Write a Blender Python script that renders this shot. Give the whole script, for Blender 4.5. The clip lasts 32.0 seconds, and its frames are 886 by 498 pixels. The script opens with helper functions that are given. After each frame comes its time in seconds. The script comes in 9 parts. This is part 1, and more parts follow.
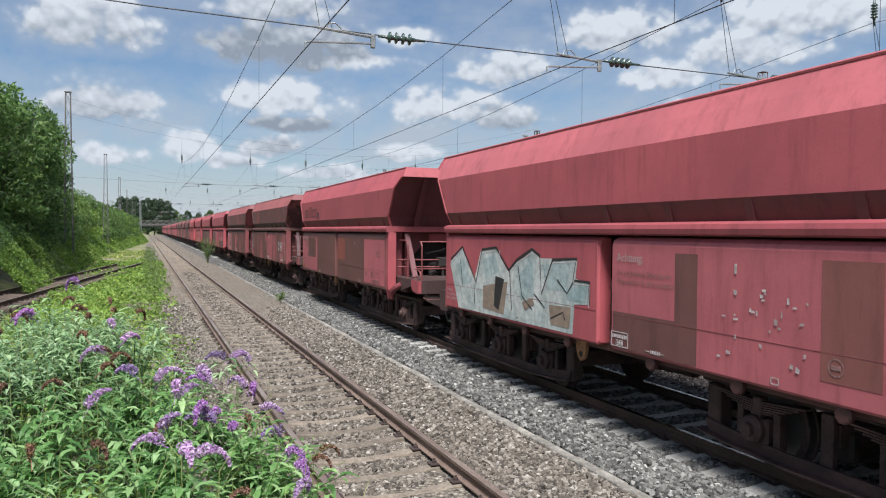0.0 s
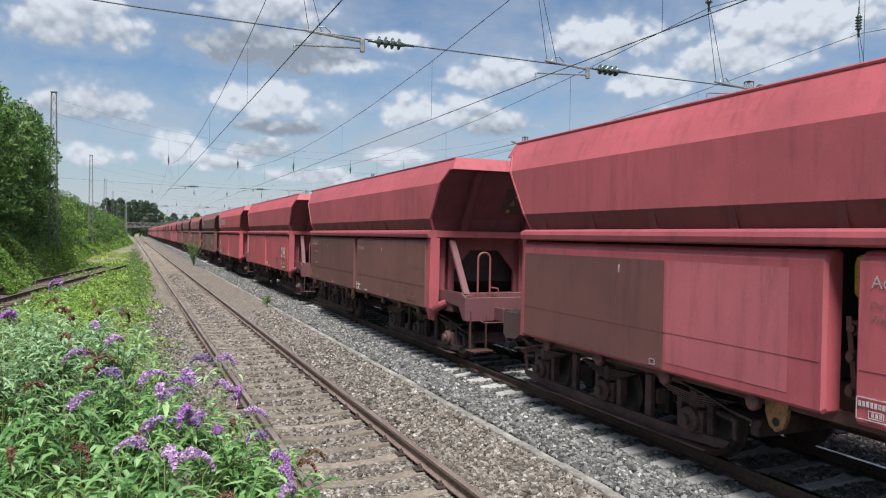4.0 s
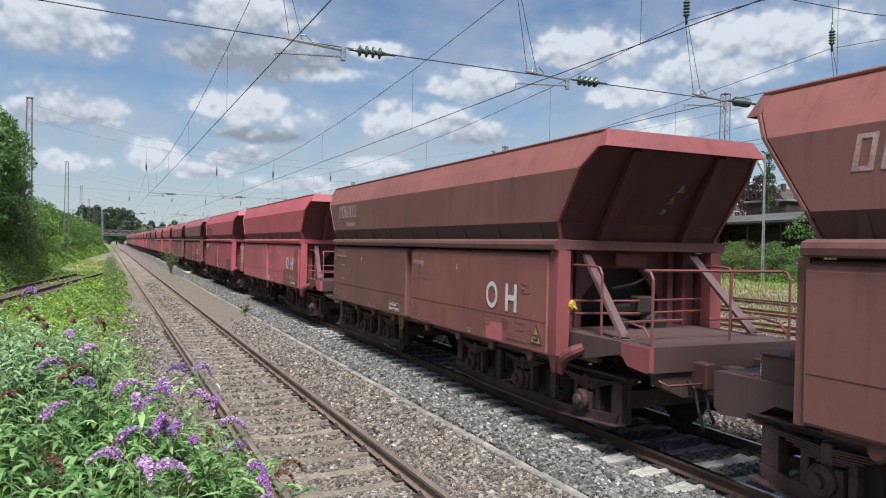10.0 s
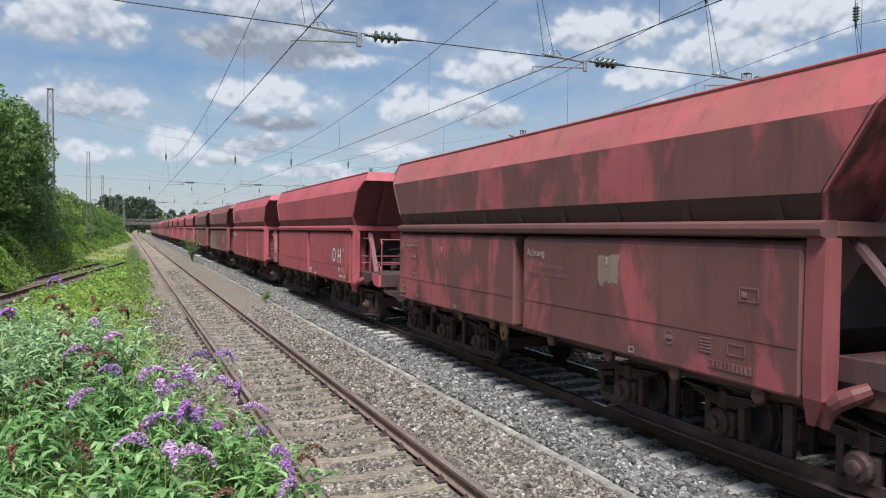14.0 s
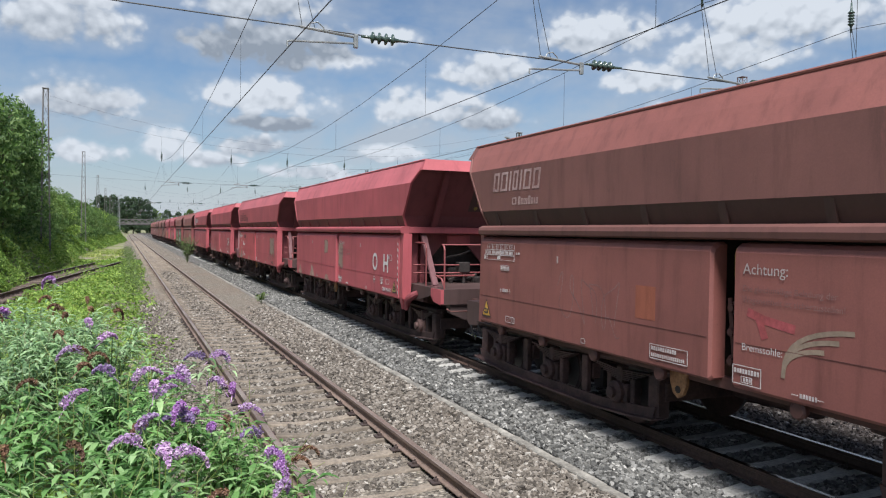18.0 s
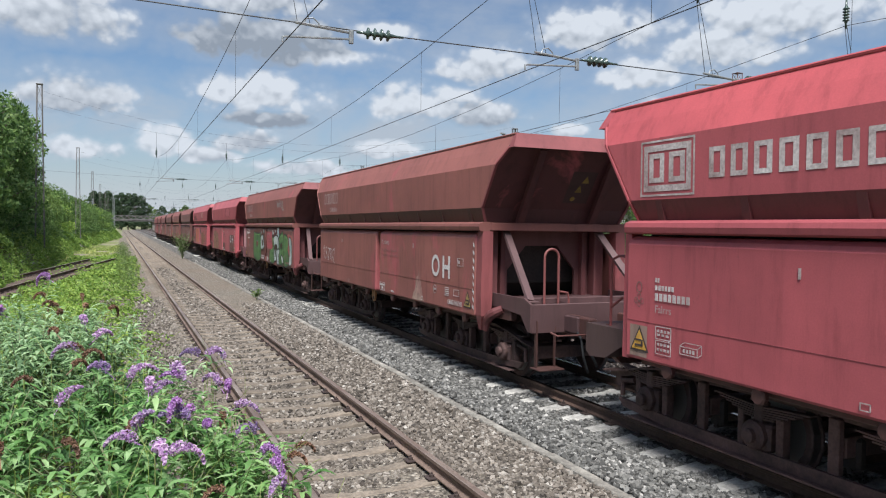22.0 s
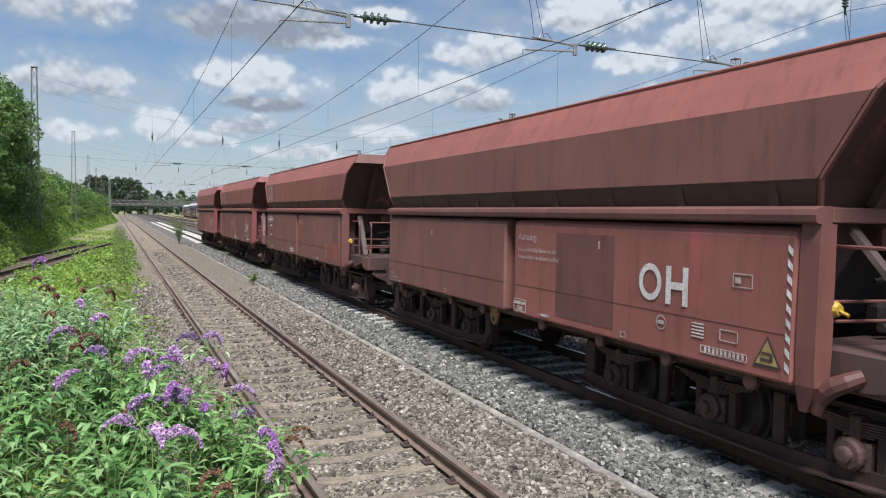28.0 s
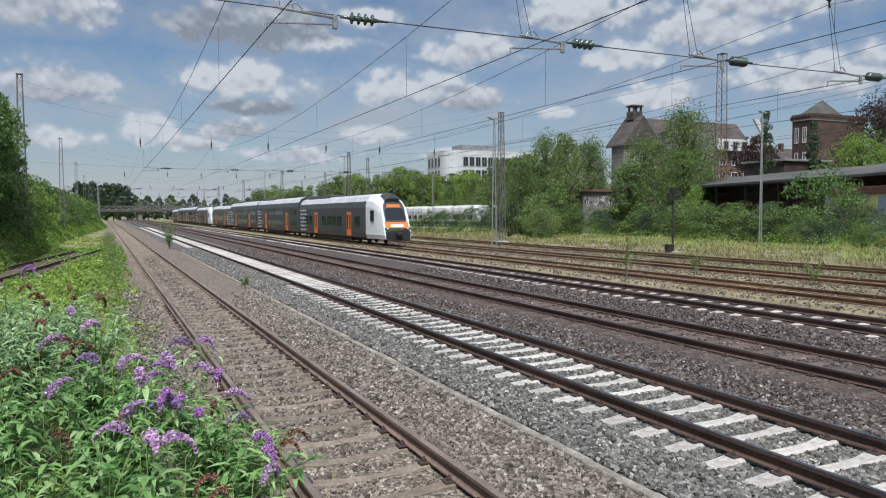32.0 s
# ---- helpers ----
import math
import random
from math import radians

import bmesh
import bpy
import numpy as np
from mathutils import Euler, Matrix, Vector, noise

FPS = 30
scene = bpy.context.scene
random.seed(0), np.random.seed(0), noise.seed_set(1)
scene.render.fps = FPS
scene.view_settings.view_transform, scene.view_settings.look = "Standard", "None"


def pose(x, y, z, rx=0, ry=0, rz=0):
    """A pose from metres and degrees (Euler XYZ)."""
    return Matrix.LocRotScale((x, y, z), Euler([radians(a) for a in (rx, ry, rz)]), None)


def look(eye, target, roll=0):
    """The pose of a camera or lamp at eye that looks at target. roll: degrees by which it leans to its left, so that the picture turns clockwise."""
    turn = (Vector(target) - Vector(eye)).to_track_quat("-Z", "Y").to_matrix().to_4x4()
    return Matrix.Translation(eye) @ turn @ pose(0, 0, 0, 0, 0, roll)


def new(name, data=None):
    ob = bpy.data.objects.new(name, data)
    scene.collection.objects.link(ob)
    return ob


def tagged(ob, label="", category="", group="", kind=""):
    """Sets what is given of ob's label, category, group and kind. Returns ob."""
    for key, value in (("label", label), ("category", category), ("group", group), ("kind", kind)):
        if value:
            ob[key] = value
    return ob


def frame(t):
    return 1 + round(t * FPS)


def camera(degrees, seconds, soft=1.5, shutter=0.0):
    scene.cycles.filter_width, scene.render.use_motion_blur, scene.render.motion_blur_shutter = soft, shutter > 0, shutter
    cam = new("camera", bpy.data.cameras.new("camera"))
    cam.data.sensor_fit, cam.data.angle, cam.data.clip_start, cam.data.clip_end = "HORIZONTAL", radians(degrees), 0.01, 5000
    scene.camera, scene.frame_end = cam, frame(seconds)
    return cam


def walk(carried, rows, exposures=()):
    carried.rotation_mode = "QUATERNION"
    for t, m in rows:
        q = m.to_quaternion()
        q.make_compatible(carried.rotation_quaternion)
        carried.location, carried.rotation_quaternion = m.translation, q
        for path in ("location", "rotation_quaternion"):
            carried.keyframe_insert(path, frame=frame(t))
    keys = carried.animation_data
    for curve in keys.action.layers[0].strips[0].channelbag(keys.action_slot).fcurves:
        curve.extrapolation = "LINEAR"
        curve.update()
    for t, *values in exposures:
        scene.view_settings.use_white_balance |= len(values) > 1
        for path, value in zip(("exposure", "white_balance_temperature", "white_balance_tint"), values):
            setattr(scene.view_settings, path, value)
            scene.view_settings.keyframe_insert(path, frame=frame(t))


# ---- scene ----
# The camera stands on an old platform beside the line; x runs across the tracks, y along them, z = 0 is the top of the rails.
EYE = (0.0, 0.0, 2.535)
# seconds, heading to the right of the tracks, tilt, lean (degrees)
WALK = (
    (0, 21.85, -1.39, 0.37),
    (0.5, 21.92, -1.27, 0.63),
    (1, 22.11, -1.28, 1.00),
    (1.5, 22.43, -1.26, 1.13),
    (2, 22.46, -0.97, 1.15),
    (2.5, 22.41, -0.87, 1.17),
    (3, 22.40, -1.00, 1.12),
    (3.5, 22.54, -1.07, 1.03),
    (5.5, 23.88, -0.47, 0.96),
    (6, 23.99, -0.50, 1.13),
    (6.5, 24.01, -0.63, 1.25),
    (7, 24.06, -0.75, 1.28),
    (7.5, 24.10, -0.78, 1.33),
    (8, 24.12, -0.70, 1.26),
    (8.5, 24.16, -0.60, 1.29),
    (9, 24.25, -0.44, 1.20),
    (9.5, 24.34, -0.28, 1.13),
    (10, 24.39, -0.26, 1.16),
    (10.5, 24.36, -0.38, 1.06),
    (11, 24.14, -0.79, 1.10),
    (11.5, 23.71, -1.03, 1.00),
    (12, 23.07, -0.97, 0.79),
    (12.5, 22.67, -1.09, 0.51),
    (13, 22.66, -1.27, 0.46),
    (13.5, 22.93, -1.46, 0.46),
    (14, 22.96, -1.44, 0.50),
    (14.5, 22.88, -1.33, 0.78),
    (16.5, 22.99, -1.39, 0.73),
    (17, 23.12, -1.47, 0.83),
    (17.5, 23.23, -1.52, 0.78),
    (18, 23.29, -1.30, 0.78),
    (18.5, 23.30, -0.96, 0.73),
    (19, 23.30, -0.77, 0.71),
    (19.5, 23.34, -0.82, 0.60),
    (20, 23.39, -0.82, 0.49),
    (20.5, 23.53, -0.88, 0.59),
    (21, 23.66, -1.08, 0.66),
    (21.5, 23.69, -1.33, 0.58),
    (22, 23.63, -1.60, 0.74),
    (22.5, 23.62, -1.88, 0.95),
    (23, 23.63, -2.18, 0.84),
    (23.5, 23.54, -2.28, 0.64),
    (24, 23.33, -2.22, 0.72),
    (24.5, 23.18, -2.19, 0.88),
    (25, 23.17, -2.20, 0.64),
    (25.5, 23.26, -2.24, 0.47),
    (27.5, 23.83, -2.67, 0.78),
    (28, 23.89, -2.74, 0.92),
    (28.5, 23.90, -2.77, 0.82),
    (29, 24.01, -2.71, 0.56),
    (29.5, 24.16, -2.60, 0.60),
    (30, 24.29, -2.74, 0.51),
    (30.5, 24.34, -2.88, 0.37),
    (31, 24.36, -2.81, 0.32),
    (31.5, 24.43, -2.73, 0.20),
    (32, 24.55, -2.76, -0.20),
)
cam = camera(62.57, 32.0, soft=1.16, shutter=0.0)


def aim(heading, tilt, lean):
    h, p = radians(heading), radians(tilt)
    d = Vector((math.sin(h) * math.cos(p), math.cos(h) * math.cos(p), math.sin(p)))
    return look(EYE, Vector(EYE) + d * 10, lean)


walk(cam, [(t, aim(h, p, r)) for t, h, p, r in WALK], ((0, .56), (31.2, .56), (31.6, .4), (32, .28)))

# ---- light ----
SUN_EL, SUN_AZ = 60.0, 205.0      # azimuth clockwise from +y
world = bpy.data.worlds.new("sky")
scene.world = world
world.use_nodes = True


def sky():
    nt = world.node_tree
    nt.nodes.clear()
    N, Lk = nt.nodes.new, nt.links.new

    def math_(op, a, b=None, c=None, clamp=False):
        n = N("ShaderNodeMath")
        n.operation, n.use_clamp = op, clamp
        for i, v in enumerate((a, b, c)):
            if v is None:
                continue
            if isinstance(v, (int, float)):
                n.inputs[i].default_value = v
            else:
                Lk(v, n.inputs[i])
        return n.outputs[0]

    out = N("ShaderNodeOutputWorld")
    nish = N("ShaderNodeTexSky")
    nish.sky_type, nish.sun_disc = "NISHITA", False
    nish.sun_elevation, nish.sun_rotation = radians(SUN_EL), radians(SUN_AZ)
    nish.air_density, nish.dust_density, nish.ozone_density = 1.0, 1.2, 1.5
    co = N("ShaderNodeTexCoord").outputs["Generated"]
    sep = N("ShaderNodeSeparateXYZ")
    Lk(co, sep.inputs[0])
    az = math_("MULTIPLY", math_("ARCTAN2", sep.outputs[0], sep.outputs[1]), 57.2958)
    el = math_("MULTIPLY", math_("ARCSINE", sep.outputs[2]), 57.2958)

    def at_sky(sx, sy, off, up=0.0):
        c = N("ShaderNodeCombineXYZ")
        Lk(math_("MULTIPLY_ADD", az, sx, off), c.inputs[0])
        Lk(math_("MULTIPLY_ADD", el, sy, up * sy), c.inputs[1])
        return c.outputs[0]

    def fbm(sx, sy, det, rough, w, off, up=0.0):
        n = N("ShaderNodeTexNoise")
        n.inputs["Scale"].default_value, n.inputs["Detail"].default_value = 1.0, det
        n.inputs["Roughness"].default_value, n.inputs["Distortion"].default_value = rough, w
        Lk(at_sky(sx, sy, off, up), n.inputs["Vector"])
        return n.outputs[0]

    def puffs(up=0.0):
        lobes = []
        for k, big in ((0.62, 0.95), (1.6, 0.45)):
            v = N("ShaderNodeTexVoronoi")
            v.feature = "SMOOTH_F1"
            v.inputs["Scale"].default_value, v.inputs["Smoothness"].default_value = 1.0, 0.3
            Lk(at_sky(k, k * 1.15, 5.0, up), v.inputs["Vector"])
            lobes.append(math_("MULTIPLY", math_("SUBTRACT", 0.42, v.outputs[0]), big))
        n = fbm(0.42, 0.55, 7, 0.56, 0.25, 3.0, up)
        return math_("ADD", math_("ADD", lobes[0], lobes[1]), math_("MULTIPLY", math_("SUBTRACT", n, 0.5), 1.5))

    puff, puff_up = puffs(), puffs(0.55)
    veil = fbm(0.085, 0.20, 6, 0.55, 0.4, 11.0)
    relief = math_("SUBTRACT", puff, puff_up)
    # cumulus heaps: heading, elevation, half width, half height, how dark underneath
    heaps = ((9.8, 13.9, 7.6, 2.7, 1.25), (9.0, 16.6, 6.0, 2.0, .5), (-4.0, 14.2, 5.6, 2.4, .55), (9.6, 9.9, 5.8, 2.1, .1), (10.2, 8.1, 4.6, .9, 1.3),
             (21.6, 9.6, 5.6, 2.1, .2), (26.4, 8.9, 3.6, 1.5, .75), (2.7, 6.0, 2.5, 1.75, .05), (5.6, 5.2, 2.8, .9, .35), (8.4, 6.4, 3.4, 1.2, .7),
             (-3.3, 8.9, 4.6, 2.0, .65), (-.4, 9.2, 1.8, 1.2, .15), (26.8, 12.4, 4.6, 1.9, .3), (18.8, 6.0, 3.4, .95, .2), (40.7, 8.7, 3.4, 1.5, .2),
             (33.2, 7.6, 2.0, .7, .1), (35.0, 15.0, 6.0, 2.2, .3), (44.5, 13.0, 6.0, 2.2, .25), (14.0, 4.5, 6.0, .9, .35), (-3.5, 5.3, 4.0, 1.1, .25), (26.5, 4.6, 5.0, .8, .2), (52.0, 9.5, 7.0, 2.4, .3), (48.0, 15.0, 9.0, 2.6, .2), (38.5, 11.6, 4.0, 1.6, .15))
    dens, shade, thin = None, None, None
    for a0, e0, ra, rb, dark in heaps:
        da = math_("DIVIDE", math_("SUBTRACT", az, a0), ra)
        de = math_("DIVIDE", math_("SUBTRACT", el, e0), rb)
        de2 = math_("MULTIPLY", de, math_("ADD", 1.12, math_("MULTIPLY", de, -0.12)))
        d = math_("SUBTRACT", 1.0, math_("ADD", math_("MULTIPLY", da, da), math_("MULTIPLY", de2, de2)))
        halo = math_("MULTIPLY", math_("ADD", math_("MULTIPLY_ADD", d, 0.42, 0.42), math_("MULTIPLY", puff, 0.35)), 0.75, clamp=True)
        thin = halo if thin is None else math_("MAXIMUM", thin, halo)
        d = math_("MULTIPLY", math_("ADD", math_("MULTIPLY_ADD", d, 1.2, 0.10), math_("MULTIPLY", puff, 0.95)), 1.25, clamp=True)
        low = math_("MULTIPLY", math_("MULTIPLY_ADD", math_("ADD", math_("ADD", de, 0.25), math_("ADD", math_("MULTIPLY", relief, 1.3), math_("MULTIPLY", puff, 0.5))), -0.5, dark * 0.85, clamp=True), d)
        dens = d if dens is None else math_("MAXIMUM", dens, d)
        shade = low if shade is None else math_("MAXIMUM", shade, low)
    # heaps all round the rest of the sky
    aside = math_("MULTIPLY", math_("SUBTRACT", math_("ABSOLUTE", math_("SUBTRACT", az, 24.0)), 38.0), 0.12, clamp=True)
    other = math_("MULTIPLY", math_("MULTIPLY", math_("ADD", math_("MULTIPLY", math_("SUBTRACT", fbm(0.07, 0.12, 5, 0.55, 0.3, 27.0), 0.44), 5.0), math_("MULTIPLY", puff, 0.8)), 1.4, clamp=True), aside)
    dens = math_("MAXIMUM", dens, other)
    shade = math_("MAXIMUM", shade, math_("MULTIPLY", other, math_("MULTIPLY_ADD", relief, -0.6, 0.3, clamp=True)))
    wide = math_("MULTIPLY_ADD", math_("SUBTRACT", veil, 0.36), 2.6, math_("MULTIPLY_ADD", puff, 0.22, 0.06), clamp=True)
    low_haze = math_("MULTIPLY", math_("SUBTRACT", 6.5, el), 0.17, clamp=True)
    dens_all = math_("MAXIMUM", math_("MAXIMUM", math_("MAXIMUM", dens, thin), math_("MULTIPLY", wide, math_("MULTIPLY", math_("SUBTRACT", 46.0, el), 0.022, clamp=True))), math_("MULTIPLY", low_haze, 0.9))
    tint = N("ShaderNodeMix")
    tint.data_type = "RGBA"
    tint.inputs[6].default_value, tint.inputs[7].default_value = CLOUD_LIT, CLOUD_DARK
    grey = math_("MULTIPLY_ADD", math_("SUBTRACT", 1.0, dens), math_("MULTIPLY_ADD", low_haze, -0.3, 0.55), shade, clamp=True)
    Lk(grey, tint.inputs[0])
    mix = N("ShaderNodeMix")
    mix.data_type = "RGBA"
    base = N("ShaderNodeMix")
    base.data_type = "RGBA"
    base.blend_type = "MULTIPLY"
    base.inputs[0].default_value = 1.0
    Lk(nish.outputs[0], base.inputs[6])
    base.inputs[7].default_value = (BLUE * .88, BLUE * .98, BLUE * 1.08, 1)
    Lk(dens_all, mix.inputs[0])
    Lk(base.outputs[2], mix.inputs[6])
    Lk(tint.outputs[2], mix.inputs[7])
    bg = N("ShaderNodeBackground")
    bg.inputs[1].default_value = SKY_STRENGTH
    Lk(mix.outputs[2], bg.inputs[0])
    Lk(bg.outputs[0], out.inputs[0])


SKY_STRENGTH, BLUE = 0.072, 1.0
CLOUD_LIT, CLOUD_DARK = (6.55, 7.1, 7.9, 1), (2.75, 3.25, 4.0, 1)
sky()
sun = new("sun", bpy.data.lights.new("sun", "SUN"))
sun.data.energy, sun.data.angle, sun.data.color = 5.0, radians(18.0), (0.99, 0.985, 0.98)
_a, _e = radians(SUN_AZ), radians(SUN_EL)
sun.matrix_world = look((0, 0, 60), Vector((0, 0, 60)) - Vector((math.sin(_a) * math.cos(_e), math.cos(_a) * math.cos(_e), math.sin(_e))))

# ---- materials ----
def material(name, base, rough=0.8, metal=0.0, build=None):
    m = bpy.data.materials.new(name)
    m.use_nodes = True
    nt = m.node_tree
    b = nt.nodes["Principled BSDF"]
    b.inputs["Base Color"].default_value = (*base, 1)
    b.inputs["Roughness"].default_value, b.inputs["Metallic"].default_value = rough, metal
    if build:
        build(nt, b)
    return m


def coords(nt, where="Object", scale=(1, 1, 1)):
    c = nt.nodes.new("ShaderNodeTexCoord")
    mp = nt.nodes.new("ShaderNodeMapping")
    mp.inputs["Scale"].default_value = scale
    nt.links.new(c.outputs[where], mp.inputs[0])
    return mp.outputs[0]


def noise_tex(nt, vec, scale, detail=4, rough=0.6, dist=0.0):
    n = nt.nodes.new("ShaderNodeTexNoise")
    n.inputs["Scale"].default_value, n.inputs["Detail"].default_value = scale, detail
    n.inputs["Roughness"].default_value, n.inputs["Distortion"].default_value = rough, dist
    if vec is not None:
        nt.links.new(vec, n.inputs["Vector"])
    return n.outputs[0]


def ramp(nt, fac, stops):
    r = nt.nodes.new("ShaderNodeValToRGB")
    e = r.color_ramp.elements
    while len(e) < len(stops):
        e.new(0.5)
    for i, (p, c) in enumerate(stops):
        e[i].position = p
        e[i].color = (*c, 1) if len(c) == 3 else c
    nt.links.new(fac, r.inputs[0])
    return r.outputs[0]


def mixc(nt, fac, a, b, mode="MIX"):
    m = nt.nodes.new("ShaderNodeMix")
    m.data_type, m.blend_type = "RGBA", mode
    for sock, v in ((m.inputs[0], fac), (m.inputs[6], a), (m.inputs[7], b)):
        if isinstance(v, (int, float)):
            sock.default_value = v
        elif isinstance(v, tuple):
            sock.default_value = (*v, 1)
        else:
            nt.links.new(v, sock)
    return m.outputs[2]


def bump(nt, b, h, strength=0.3, dist=0.02):
    n = nt.nodes.new("ShaderNodeBump")
    n.inputs["Strength"].default_value, n.inputs["Distance"].default_value = strength, dist
    nt.links.new(h, n.inputs["Height"])
    nt.links.new(n.outputs[0], b.inputs["Normal"])


def info(nt, what):
    return nt.nodes.new("ShaderNodeObjectInfo").outputs[what]


def two_tone(dark, light, big=0.6, small=14.0, bumpy=0.25, where="Object", vary=0.0, scale=(1, 1, 1), dist=0.02, lo=0.32, hi=0.7):
    def build(nt, b):
        v = coords(nt, where, scale)
        n1, n2 = noise_tex(nt, v, big, 5), noise_tex(nt, v, small, 5, 0.7)
        c1 = ramp(nt, n1, ((lo, dark), (hi, light)))
        c2 = ramp(nt, n2, ((0.3, (0.62, 0.62, 0.62)), (0.72, (1.25, 1.25, 1.25))))
        c = mixc(nt, 1.0, c1, c2, "MULTIPLY")
        if vary:
            r = ramp(nt, info(nt, "Random"), ((0, (1 - vary,) * 3), (1, (1 + vary,) * 3)))
            c = mixc(nt, 1.0, c, r, "MULTIPLY")
        nt.links.new(c, b.inputs["Base Color"])
        bump(nt, b, n2, bumpy, dist)
    return build


def stones(dark, mid, light, brown, cell, tint_scale=0.25):
    """Loose track ballast: each stone its own grey, with dark gaps."""
    def build(nt, b):
        v = coords(nt, "Object")
        vo = nt.nodes.new("ShaderNodeTexVoronoi")
        vo.inputs["Scale"].default_value, vo.inputs["Randomness"].default_value = 1 / cell, 1.0
        nt.links.new(v, vo.inputs["Vector"])
        sep = nt.nodes.new("ShaderNodeSeparateColor")
        nt.links.new(vo.outputs["Color"], sep.inputs[0])
        tone = ramp(nt, sep.outputs[0], ((0.0, dark), (0.35, mid), (0.8, mid), (1.0, light)))
        warm = ramp(nt, noise_tex(nt, v, tint_scale, 4), ((0.4, (0, 0, 0)), (0.65, (1, 1, 1))))
        tone = mixc(nt, warm, tone, mixc(nt, 0.55, tone, brown))
        edge = ramp(nt, vo.outputs["Distance"], ((0.25, (1.12, 1.12, 1.12)), (0.75, (0.35, 0.35, 0.35))))
        nt.links.new(mixc(nt, 1.0, tone, edge, "MULTIPLY"), b.inputs["Base Color"])
        inv = nt.nodes.new("ShaderNodeMath")
        inv.operation = "SUBTRACT"
        inv.inputs[0].default_value = 1.0
        nt.links.new(vo.outputs["Distance"], inv.inputs[1])
        bump(nt, b, inv.outputs[0], 0.9, cell * 0.6)
    return build


def wagon_paint(nt, b):
    """Weathered wagon red or brown: the paint's colour is the object's own, with faded, streaked and rusty places."""
    v = coords(nt, "Object")
    col = info(nt, "Color")
    rnd = info(nt, "Random")
    off = nt.nodes.new("ShaderNodeVectorMath")
    off.operation = "MULTIPLY_ADD"
    comb = nt.nodes.new("ShaderNodeCombineXYZ")
    for i in range(3):
        nt.links.new(rnd, comb.inputs[i])
    off.inputs[1].default_value = (31, 17, 23)
    nt.links.new(comb.outputs[0], off.inputs[0])
    nt.links.new(v, off.inputs[2])
    p = off.outputs[0]
    mp = nt.nodes.new("ShaderNodeMapping")
    mp.inputs["Scale"].default_value = (1, 1, 0.12)
    nt.links.new(p, mp.inputs[0])
    # older red that shows through or was sprayed over, in clouds with drips; the object's alpha says how much
    mp2 = nt.nodes.new("ShaderNodeMapping")
    mp2.inputs["Scale"].default_value = (1, 1, 0.55)
    nt.links.new(p, mp2.inputs[0])
    cl = nt.nodes.new("ShaderNodeMath")
    cl.operation = "SUBTRACT"
    nt.links.new(noise_tex(nt, mp2.outputs[0], 0.85, 7, 0.62, 0.6), cl.inputs[0])
    nt.links.new(info(nt, "Alpha"), cl.inputs[1])
    col = mixc(nt, ramp(nt, cl.outputs[0], ((0.0, (0, 0, 0)), (0.09, (0.85, 0.85, 0.85)))), col, (0.36, 0.085, 0.095))
    fade = ramp(nt, noise_tex(nt, p, 0.55, 5, 0.6, 0.3), ((0.34, (0.84, 0.84, 0.85)), (0.68, (1.14, 1.12, 1.12))))
    c = mixc(nt, 1.0, col, fade, "MULTIPLY")
    streak = ramp(nt, noise_tex(nt, mp.outputs[0], 5.0, 5, 0.7), ((0.28, (0.62, 0.6, 0.6)), (0.48, (1, 1, 1)), (0.82, (1.12, 1.08, 1.08))))
    c = mixc(nt, 0.75, c, streak, "MULTIPLY")
    spots = ramp(nt, noise_tex(nt, p, 3.4, 6, 0.75), ((0.66, (0, 0, 0)), (0.76, (1, 1, 1))))
    c = mixc(nt, mixc(nt, 1.0, spots, (0.55, 0.55, 0.55), "MULTIPLY"), c, (0.062, 0.030, 0.024))
    fine = noise_tex(nt, p, 60, 4, 0.7)
    c = mixc(nt, 0.5, c, ramp(nt, fine, ((0.3, (0.8, 0.8, 0.8)), (0.7, (1.15, 1.15, 1.15)))), "MULTIPLY")
    nt.links.new(c, b.inputs["Base Color"])
    b.inputs["Roughness"].default_value = 0.62
    bump(nt, b, noise_tex(nt, p, 2.2, 4), 0.25, 0.02)


M = {}


def soft_paint(nt, b):
    """The same paint as a sprayed or worn field: it frays out towards its rim."""
    wagon_paint(nt, b)
    at = nt.nodes.new("ShaderNodeAttribute")
    at.attribute_name = "cover"
    v = coords(nt, "Object")
    n = noise_tex(nt, coords(nt, "Object", (1, 1, .45)), 3.4, 8, 0.7, 0.4)
    m1, m2 = nt.nodes.new("ShaderNodeMath"), nt.nodes.new("ShaderNodeMath")
    m1.operation, m2.operation = "MULTIPLY_ADD", "MULTIPLY_ADD"
    m1.inputs[1].default_value, m1.inputs[2].default_value = 2.8, -1.4
    nt.links.new(n, m1.inputs[0])
    nt.links.new(at.outputs["Fac"], m2.inputs[0])
    m2.inputs[1].default_value = 1.15
    nt.links.new(m1.outputs[0], m2.inputs[2])
    f = ramp(nt, m2.outputs[0], ((0.36, (0, 0, 0)), (0.56, (1, 1, 1))))
    tr, mx = nt.nodes.new("ShaderNodeBsdfTransparent"), nt.nodes.new("ShaderNodeMixShader")
    nt.links.new(f, mx.inputs[0])
    nt.links.new(tr.outputs[0], mx.inputs[1])
    nt.links.new(b.outputs[0], mx.inputs[2])
    nt.links.new(mx.outputs[0], nt.nodes["Material Output"].inputs[0])


